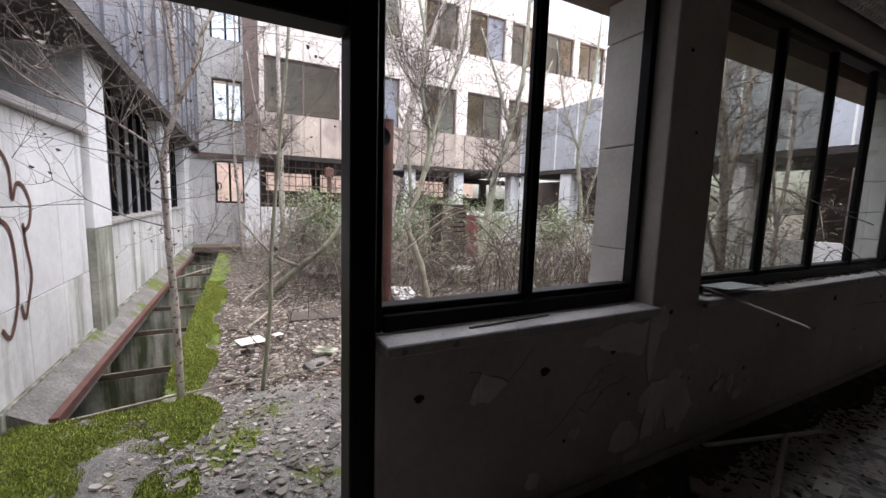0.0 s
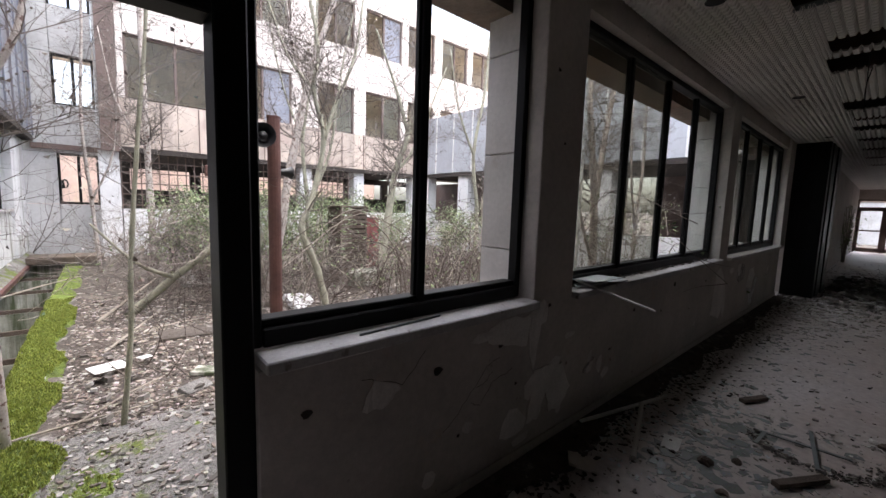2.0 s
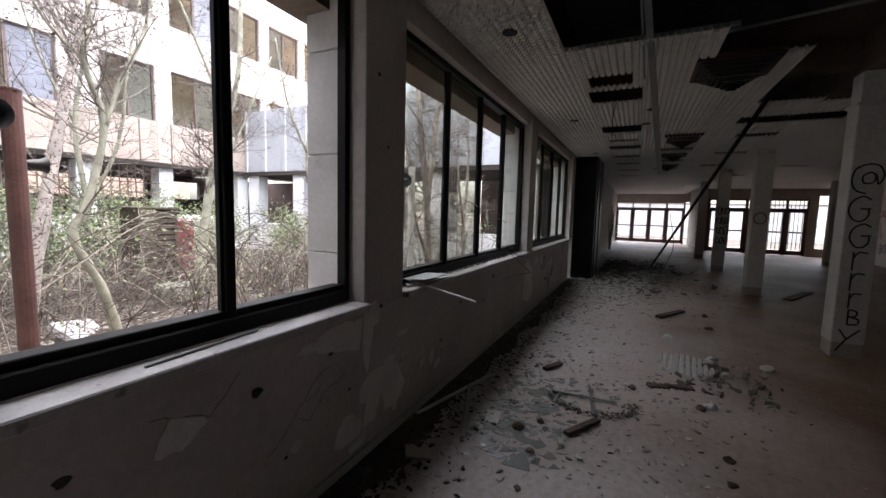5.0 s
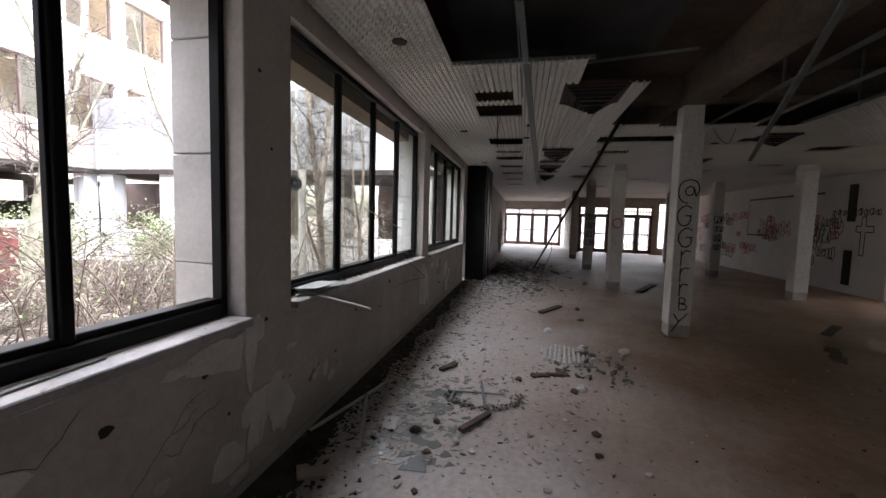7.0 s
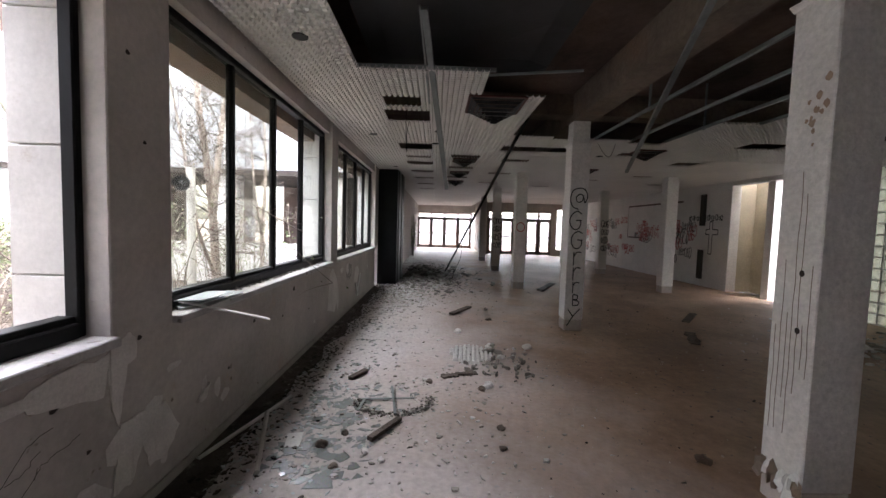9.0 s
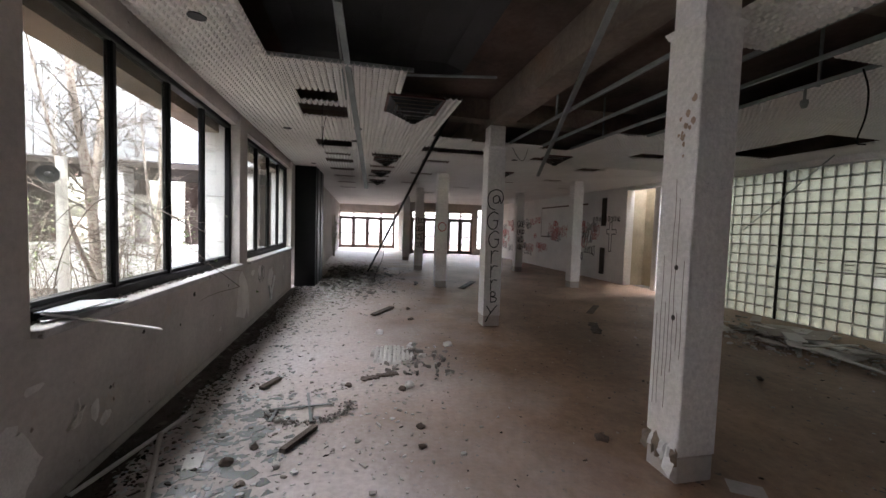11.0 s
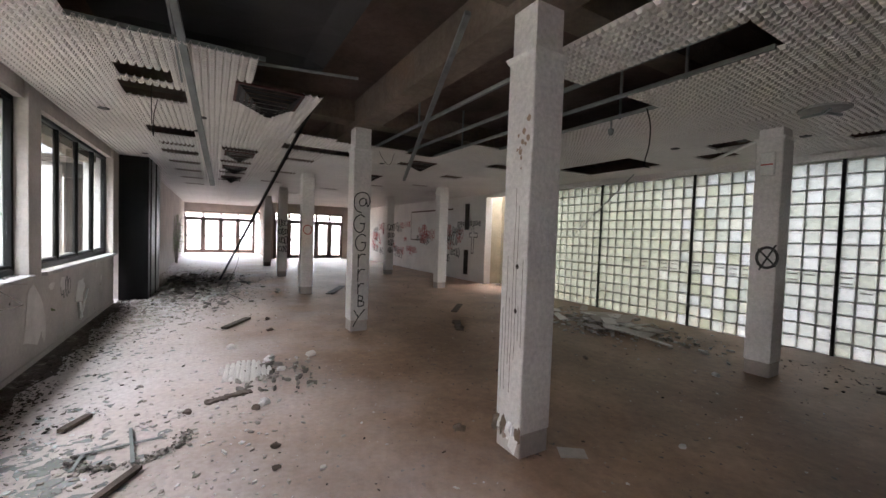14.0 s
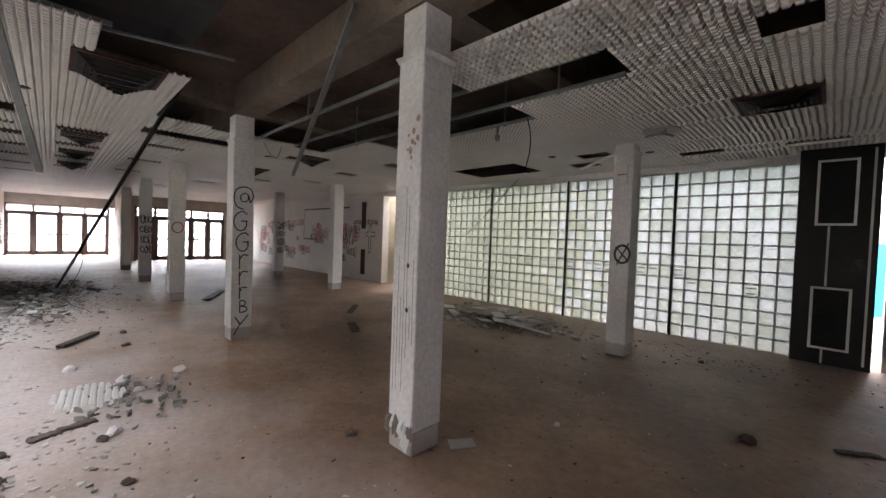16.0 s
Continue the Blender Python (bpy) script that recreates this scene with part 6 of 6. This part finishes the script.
bits(260, lambda r: (r.uniform(2.3, 3.7), 1.05 - abs(r.gauss(0, 0.38)), 0.0), lambda r: 0.03 + 0.11 * r.random() ** 2, M_SLIVER, "glass_splinters", "flat dusty slivers of window glass on the floor", "glass", 0.06, 188, 0.2)
bits(30, lambda r: (2.3 + 1.2 * r.random(), 0.55 + 0.45 * r.random(), 0.001), lambda r: 0.1 + 0.16 * r.random() ** 2, M_SLIVER, "glass_splinters", "large flat pieces of dusty window glass on the floor", "glass", 0.03, 192, 0.4)
bits(160, lambda r: (r.uniform(4.0, 7.5), 1.0 - abs(r.gauss(0, 0.35)), 0.0), lambda r: 0.03 + 0.09 * r.random() ** 2, M_SLIVER, "glass_splinters", "flat dusty slivers of glass along the wall", "glass", 0.06, 189, 0.2)
bits(3200, lambda r: (11.8 + r.gauss(0, 1.6), min(0.9, 0.2 + r.gauss(0, 0.6)), 0.0), lambda r: 0.015 + 0.06 * r.random() ** 2, M_DIRT, "leaf_heap", "dark rotten leaves spread over the passage floor", "litter", 0.4, 190)
bits(650, lambda r: (11.6 + r.gauss(0, 1.3), min(0.8, 0.15 + r.gauss(0, 0.55)), 0.01 + 0.07 * r.random()), lambda r: 0.06 + 0.22 * r.random() ** 2, M_RUBBLE, "leaf_heap", "heap of broken ceiling pieces and leaves in the passage", "rubble", 0.5, 191, 0.25)
bits(500, lambda r: (8.6 + r.gauss(0, 0.9), 0.75 + r.gauss(0, 0.25), 0.0), lambda r: 0.04 + 0.12 * r.random() ** 2, M_CHIPS, "floor_litter", "pale flat pieces of plaster along the wall", "rubble", 0.3, 193, 0.25)
bits(1100, lambda r: (r.uniform(0.4, 7.5), r.uniform(-6.8, 0.6), 0.0), lambda r: 0.006 + 0.03 * r.random() ** 3, M_CHIPS, "floor_litter", "small white plaster crumbs on the floor", "litter", 0.6, 185)
bits(700, lambda r: (3.2 + r.gauss(0, 0.7), 0.1 + r.gauss(0, 0.5), 0.0), lambda r: 0.008 + 0.05 * r.random() ** 2.5, M_CHIPS, "floor_litter", "pale crumbs round the fallen grid", "litter", 0.6, 186)
bits(900, lambda r: (10.5 + r.gauss(0, 2.5), min(1.2, 0.5 + r.gauss(0, 0.6)), 0.0), lambda r: 0.015 + 0.08 * r.random() ** 2, M_CHIPS, "leaf_heap", "pale rubble along the passage wall", "rubble", 0.6, 187)

# ---- graffiti ----
colg = COLUMNS[6.04, -2.12]
SIGNS = {
    "@": [[(0.25, 0.2), (0.2, -0.15), (-0.1, -0.2), (-0.15, 0.1), (0.1, 0.25), (0.28, 0.05), (0.35, -0.25), (0.5, 0.1), (0.35, 0.5), (0.0, 0.6), (-0.4, 0.4), (-0.5, -0.1), (-0.35, -0.5), (0.0, -0.65)]],
    "G": [[(0.35, 0.45), (0.05, 0.6), (-0.3, 0.35), (-0.4, -0.1), (-0.2, -0.5), (0.1, -0.55), (0.3, -0.3), (0.3, 0.0)], [(0.0, 0.02), (0.38, 0.02)]],
    "r": [[(-0.2, 0.4), (-0.2, -0.45)], [(-0.2, 0.1), (-0.02, 0.38), (0.28, 0.36)]],
    "B": [[(-0.25, 0.5), (-0.25, -0.5)], [(-0.25, 0.5), (0.15, 0.4), (0.1, 0.08), (-0.22, 0.02), (0.25, -0.1), (0.22, -0.42), (-0.25, -0.5)]],
    "y": [[(-0.35, 0.45), (-0.05, 0.0)], [(0.38, 0.5), (-0.05, 0.0), (-0.4, -0.6)]],
}
for ch, z, size, dy in (("@", 1.99, 0.25, 0.0), ("G", 1.66, 0.23, 0.03), ("G", 1.37, 0.22, 0.0), ("r", 1.1, 0.24, -0.01), ("r", 0.87, 0.23, -0.01), ("r", 0.66, 0.2, -0.01), ("B", 0.47, 0.17, -0.02), ("y", 0.22, 0.24, 0.0)):
    bm = bmesh.new()
    for k, line in enumerate(SIGNS[ch]):
        fine = smooth_path([(u, w, 0) for u, w in line], 5)
        stroke(bm, [(5.873, -2.105 + dy - p.x * size, z + p.y * size) for p in fine], 0.017, (-1, 0, 0), 0.003 + 0.001 * k)
    part("sprayed_letter", bm, M_SPRAY, colg, "black hand sprayed letter")
o = bmesh.new()
stroke(o, [(9.803, -2.1 + 0.1 * math.cos(a), 1.55 + 0.11 * math.sin(a)) for a in (0.35 * k for k in range(19))], 0.022, (-1, 0, 0))
part("sprayed_ring", o, M_SPRAY_RED, COLUMNS[9.97, -2.12], "red sprayed ring")
cb = COLUMNS[2.2, -5.87]
bmk = bmesh.new()
stroke(bmk, [(2.06 + 0.1 * math.cos(a), -5.7, 1.4 + 0.12 * math.sin(a)) for a in (0.35 * k for k in range(19))], 0.032, (0, 1, 0))
stroke(bmk, [(1.98, -5.7, 1.55), (2.13, -5.7, 1.25)], 0.02, (0, 1, 0), 0.006)
stroke(bmk, [(2.15, -5.7, 1.5), (1.97, -5.7, 1.3)], 0.02, (0, 1, 0), 0.008)
part("sprayed_mark", bmk, M_SPRAY, cb, "black sprayed crossed ring")
part("junction_box", block(2.03, 2.17, -5.7, -5.655, 2.35, 2.62, 0.008), M_WHITE, cb, "white junction box")
part("red_band", block(2.04, 2.16, -5.655, -5.652, 2.47, 2.485), M_SPRAY_RED, cb, "thin red band on the box")
cr2 = random.Random(77)
for key in ((13.85, -2.12), (13.85, -5.87)):
    bm = bmesh.new()
    for k in range(4):
        scribble(bm, (key[0] - 0.17 - (0.065 if key[1] < -5 else 0), key[1] + 0.1, 1.75 - k * 0.28), (0, -1, 0), (0, 0, 1), (-1, 0, 0), 0.25, cr2, 0.022, 3)
    part("sprayed_tag", bm, M_SPRAY, COLUMNS[key], "black sprayed scrawl")
tags_b, tags_r = bmesh.new(), bmesh.new()
for k in range(52):
    x = cr2.uniform(11.6, 20.5)
    red = cr2.random() < 0.5
    scribble(tags_r if red else tags_b, (x, SOUTH, cr2.uniform(0.6, 2.0)), (1, 0, 0), (0, 0, 1), (0, 1, 0), cr2.uniform(0.2, 0.48), cr2, 0.024, cr2.randint(3, 7))
cross = [(10.94, 0.95), (10.94, 1.5), (10.72, 1.5), (10.72, 1.64), (10.94, 1.64), (10.94, 1.86), (11.06, 1.86), (11.06, 1.64), (11.2, 1.64), (11.2, 1.5), (11.06, 1.5), (11.06, 0.95)]
for k, (a, b) in enumerate(zip(cross, cross[1:] + cross[:1])):
    stroke(tags_b, [(a[0], SOUTH, a[1]), (b[0], SOUTH, b[1])], 0.026, (0, 1, 0), 0.004 + 0.0005 * (k % 3))
for k in range(9):
    scribble(tags_b, (10.6 + 0.16 * k, SOUTH, 1.96 + 0.02 * (k % 2)), (1, 0, 0), (0, 0, 1), (0, 1, 0), 0.17, cr2, 0.024, 2)
ws = bpy.data.objects["wall_south"]
part("graffiti", tags_b, M_SPRAY, ws, "black sprayed tags")
part("graffiti", tags_r, M_SPRAY_RED, ws, "red sprayed tags")
part("dark_slot", block(11.25, 11.5, SOUTH, SOUTH + 0.012, 1.75, 2.65), M_DARK, ws)
part("dark_slot", block(11.25, 11.5, SOUTH, SOUTH + 0.012, 0.2, 1.05), M_DARK, ws)
fb = bmesh.new()
stroke(fb, [(12.3, SOUTH, 2.5), (15.8, SOUTH, 2.5), (15.8, SOUTH, 1.3), (14.6, SOUTH, 1.3)], 0.06, (0, 1, 0))
part("frame_trace", fb, M_TRIM, ws, "brown trace of a removed board")
tg = bmesh.new()
scribble(tg, (6.65, WALL, 0.7), (1, 0, 0), (0, 0, 1), (0, -1, 0), 0.3, cr2, 0.018, 4)
part("sprayed_tag", tg, M_SPRAY, wear, "small black tag")

# runs of dirt and the torn base on the near column
ca = COLUMNS[2.2, -2.12]
rn = bmesh.new()
rr = random.Random(5)
for k in range(7):
    x = 2.06 + 0.032 * k
    stroke(rn, [(x + rr.uniform(-0.004, 0.004), -1.96, z) for z in np.arange(2.0 - rr.random(), 0.4 + 0.5 * rr.random(), -0.12)], 0.005, (0, 1, 0), 0.002)
part("dirt_runs", rn, M_CONCRETE, ca, "thin grey runs of dirty water")
blot = bmesh.new()
for k in range(16):
    x, z, q = 2.13 + rr.gauss(0, 0.03), 2.15 + rr.gauss(0, 0.09), rr.uniform(0.006, 0.022)
    blot.faces.new([blot.verts.new((x + q * math.cos(a) * rr.uniform(0.5, 1.2), -1.9575 + 0.0004 * (k % 4), z + q * math.sin(a) * rr.uniform(0.6, 1.5))) for a in (0.9 * n for n in range(7))])
part("rust_stain", blot, M_STAIN, ca, "brown stain")
for z in (1.33, 1.02):
    ring = bmesh.new()
    ring.faces.new([ring.verts.new((2.12 + 0.016 * math.cos(a), -1.957, z + 0.018 * math.sin(a))) for a in (0.6283 * k for k in range(10))])
    part("drill_hole", ring, M_DARK, ca)
fp = bmesh.new()
v = [fp.verts.new(q) for q in ((2.04, -1.95, 0.3), (2.1, -1.95, 0.22), (2.08, -1.9, 0.1), (2.035, -1.92, 0.05), (2.03, -1.95, 0.15))]
fp.faces.new(v)
part("torn_paint", fp, M_WHITE, ca, "torn flap of paint")
tr = random.Random(12)
for k in range(9):
    x, z, q = 2.05 + 0.03 * k, 0.17 + tr.uniform(-0.03, 0.05), tr.uniform(0.03, 0.06)
    bm = bmesh.new()
    mid = bm.verts.new((x, -1.93, z))
    ring = [bm.verts.new((x + q * math.cos(a) * tr.uniform(0.5, 1.1), -1.957 + (0.03 if math.sin(a) < -0.3 else 0.0) * tr.random(), z + q * 1.3 * math.sin(a) * tr.uniform(0.6, 1.2))) for a in (2 * math.pi * j / 8 for j in range(8))]
    for j in range(8):
        bm.faces.new((mid, ring[j], ring[(j + 1) % 8]))
    part("torn_paint", bm, tr.choice((M_WHITE, M_GREYWALL, M_CONCRETE)), ca, "torn flap of paint")

# ---- hanging things under the slab ----
black = solid("insulation_sheet", bumpy(-1.4, 4.4, -1.1, 0.7, 3.24, 0.03, 0.8, 0.2, 21), M_DUCT, "sagging black insulation sheet above the ceiling", "sheet")
stick("ceiling_profile", (3.15, 0.135, 3.17), (5.5, -0.13, 2.04), 0.05, 0.04, M_ZINC, "fallen galvanised ceiling profile hanging down", "profile")
stick("ceiling_profile", (3.15, 0.17, 3.19), (4.1, 0.1, 2.75), 0.015, 0.015, M_ZINC, "thin hanger rod along the profile", "profile")
stick("leaning_pole", (5.0, -1.22, 3.15), (12.5, -0.3, 0.03), 0.038, 0.034, M_BLACK, "dark pole leaning from the floor to the ceiling", "pole")
stick("ceiling_profile", (2.42, -1.67, 3.1), (6.0, -2.85, 2.42), 0.045, 0.035, M_ZINC, "fallen galvanised profile hanging from the slab", "profile")
for y, x0, x1 in ((-2.4, 2.5, 6.25), (-2.98, 1.3, 6.2), (-3.52, 1.3, 6.2), (-4.06, 2.4, 5.2)):
    stick("ceiling_rail", (x0, y, 2.93), (x1, y, 2.93), 0.03, 0.035, M_ZINC, "galvanised rail that carried the ceiling strips", "rail")
for x, y in ((3.1, -2.98), (4.6, -2.4), (5.3, -3.52), (1.9, -3.52), (2.9, -4.06), (4.0, -3.52)):
    stick("ceiling_hanger", (x, y, 2.9), (x, y, 3.5), 0.02, 0.02, M_ZINC, "thin steel hanger below the slab", "hanger")
stick("ceiling_rail", (3.66, -0.5, 2.93), (3.66, 0.75, 2.93), 0.03, 0.03, M_ZINC, "galvanised edge rail of the ceiling", "rail")
stick("ceiling_rail", (3.9, -0.2, 2.95), (3.7, -1.3, 2.97), 0.02, 0.02, M_ZINC, "bent thin ceiling rail", "rail")


# Louvre metal coloured near black for the shade inside the vents.
M_VENT = material("shaded vent metal", (0.04, 0.036, 0.034), 0.6, 0.2, stain=0.5, scale=7, grain=0.3)


def vent(x, y, dx, dy, drop, label):
    """A dropped ceiling vent: a frame with a sagging louvred basket."""
    vt = thing("ceiling_vent", (x, y, 2.9), label, "vent", "ceiling vents")
    for a in (((x - dx / 2, y - dy / 2), (x + dx / 2, y - dy / 2)), ((x - dx / 2, y + dy / 2), (x + dx / 2, y + dy / 2)), ((x - dx / 2, y - dy / 2), (x - dx / 2, y + dy / 2)), ((x + dx / 2, y - dy / 2), (x + dx / 2, y + dy / 2))):
        part("frame_bar", bar(bmesh.new(), (*a[0], 2.895), (*a[1], 2.895), 0.025, 0.02), M_RUST, vt)
    n = 7
    for k in range(n):
        f = 1 - k / n
        hx, hy, z = dx / 2 * f, dy / 2 * f, 2.895 - drop * k / n
        bm = bmesh.new()
        for p0, p1 in (((-hx, -hy), (hx, -hy)), ((hx, -hy), (hx, hy)), ((hx, hy), (-hx, hy)), ((-hx, hy), (-hx, -hy))):
            q = [bm.verts.new((x + u * g, y + v * g, zz)) for (u, v), g, zz in ((p0, 1, z), (p1, 1, z), (p1, 0.86, z - drop / n * 0.8), (p0, 0.86, z - drop / n * 0.8))]
            bm.faces.new(q)
        bmesh.ops.solidify(bm, geom=bm.faces[:], thickness=0.004)
        part("louvre", bm, M_VENT, vt)
    return vt


vent(4.56, -0.62, 0.6, 0.6, 0.2, "rusty dropped ceiling vent with bent louvres")
vent(0.45, -4.9, 0.6, 0.6, 0.09, "dark ceiling vent with bent louvres")
for x, y in ((8.3, -0.55), (10.2, -0.55), (12.2, -0.55), (6.9, -3.6), (9.2, -3.4)):
    vent(x, y, 0.46, 0.46, 0.14, "bent ceiling vent hanging open")
rg = thing("lamp_ring", (1.53, -5.3, 2.9), "bare round lamp fitting under the ceiling", "lamp")
part("plate", tube(bmesh.new(), [(1.53, -5.3, 2.905), (1.53, -5.3, 2.885)], 0.2, 20), M_GREYWALL, rg)
for k in range(3):
    a = 2.1 * k
    part("arm", bar(bmesh.new(), (1.53, -5.3, 2.86), (1.53 + 0.18 * math.cos(a), -5.3 + 0.18 * math.sin(a), 2.85), 0.02, 0.02), M_ZINC, rg)
part("stem", tube(bmesh.new(), [(1.53, -5.3, 2.9), (1.53, -5.3, 2.85)], 0.02, 8), M_ZINC, rg)
for x, y in ((3.1, 1.05), (6.2, 1.0), (5.9, 0.0), (6.75, 0.05), (3.3, -5.9), (2.55, -6.1), (2.0, -6.4), (7.4, -3.0), (9.5, 1.0)):
    d = thing("downlight_hole", (x, y, 2.9), "round dark downlight hole in the ceiling", "lamp", "downlights")
    part("rim", tube(bmesh.new(), [(x, y, 2.896), (x, y, 2.904)], 0.06, 16), M_BLACK, d)


def cable(points, radius, label):
    solid("cable", tube(bmesh.new(), smooth_path(points, 6), radius, 5), M_BLACK, label, "cable")


cable([(2.57, -4.04, 2.93), (2.53, -4.05, 2.75), (2.55, -4.08, 2.55), (2.62, -4.12, 2.36), (2.58, -4.16, 2.33)], 0.007, "black cable hanging from the ceiling")
cable([(6.3, -2.5, 2.92), (6.27, -2.6, 2.74), (6.3, -2.72, 2.7), (6.35, -2.82, 2.92)], 0.004, "loop of black cable under the ceiling")
cable([(4.9, 0.4, 2.905), (4.95, 0.4, 2.6), (5.1, 0.4, 2.45), (5.3, 0.42, 2.7), (5.42, 0.4, 2.905)], 0.004, "thin wire hanging from a ceiling slot")
cable([(9.0, -0.5, 1.6), (9.1, -0.6, 0.9), (9.0, -0.4, 0.3), (9.2, -0.7, 0.02)], 0.005, "thin wire trailing to the floor")
stick("leaning_lath", (4.94, -7.4, 2.88), (6.36, -7.4, 1.67), 0.02, 0.014, M_ZINC, "thin metal lath hanging in front of the glass blocks", "lath")
stick("broken_strip", (2.4, -6.2, 2.9), (3.3, -6.95, 2.86), 0.06, 0.02, M_WHITE, "white broken ceiling strip hanging loose", "strip")
sp = thing("sprinkler", (3.0, -4.05, 2.9), "small metal fitting hanging from the ceiling rail", "fitting")
part("stem", tube(bmesh.new(), [(3.0, -4.05, 2.92), (3.0, -4.05, 2.8)], 0.012, 8), M_ZINC, sp)
part("head", tube(bmesh.new(), [(3.0, -4.05, 2.81), (3.0, -4.05, 2.78), (3.0, -4.05, 2.74)], [0.03, 0.035, 0.02], 10), M_ZINC, sp)

# added backdrop beyond the entrance doors, to tone down the white outside
sw = thing("street_backdrop", (36, -1, -0.05), "pale grey backdrop wall added beyond the entrance doors", "wall")
part("wall", block(36, 36.3, -14, 12, -0.05, 2.6), M_GREYWALL, sw)
part("coping", block(35.95, 36.35, -14, 12, 2.6, 2.68), M_CONCRETE, sw)

# outside the glass blocks: a low graffiti wall
gw = thing("garden_wall", (-0.6, -9.8, -0.05), "white garden wall with blue sprayed paint", "wall")
part("wall", block(-2.6, 1.2, -9.9, -9.7, -0.05, 2.3), M_CLAD_W, gw)
part("sprayed_patch", block(-1.0, 0.2, -9.7, -9.694, 0.5, 1.7), M_SPRAY_BLUE, gw, "blue sprayed patch")
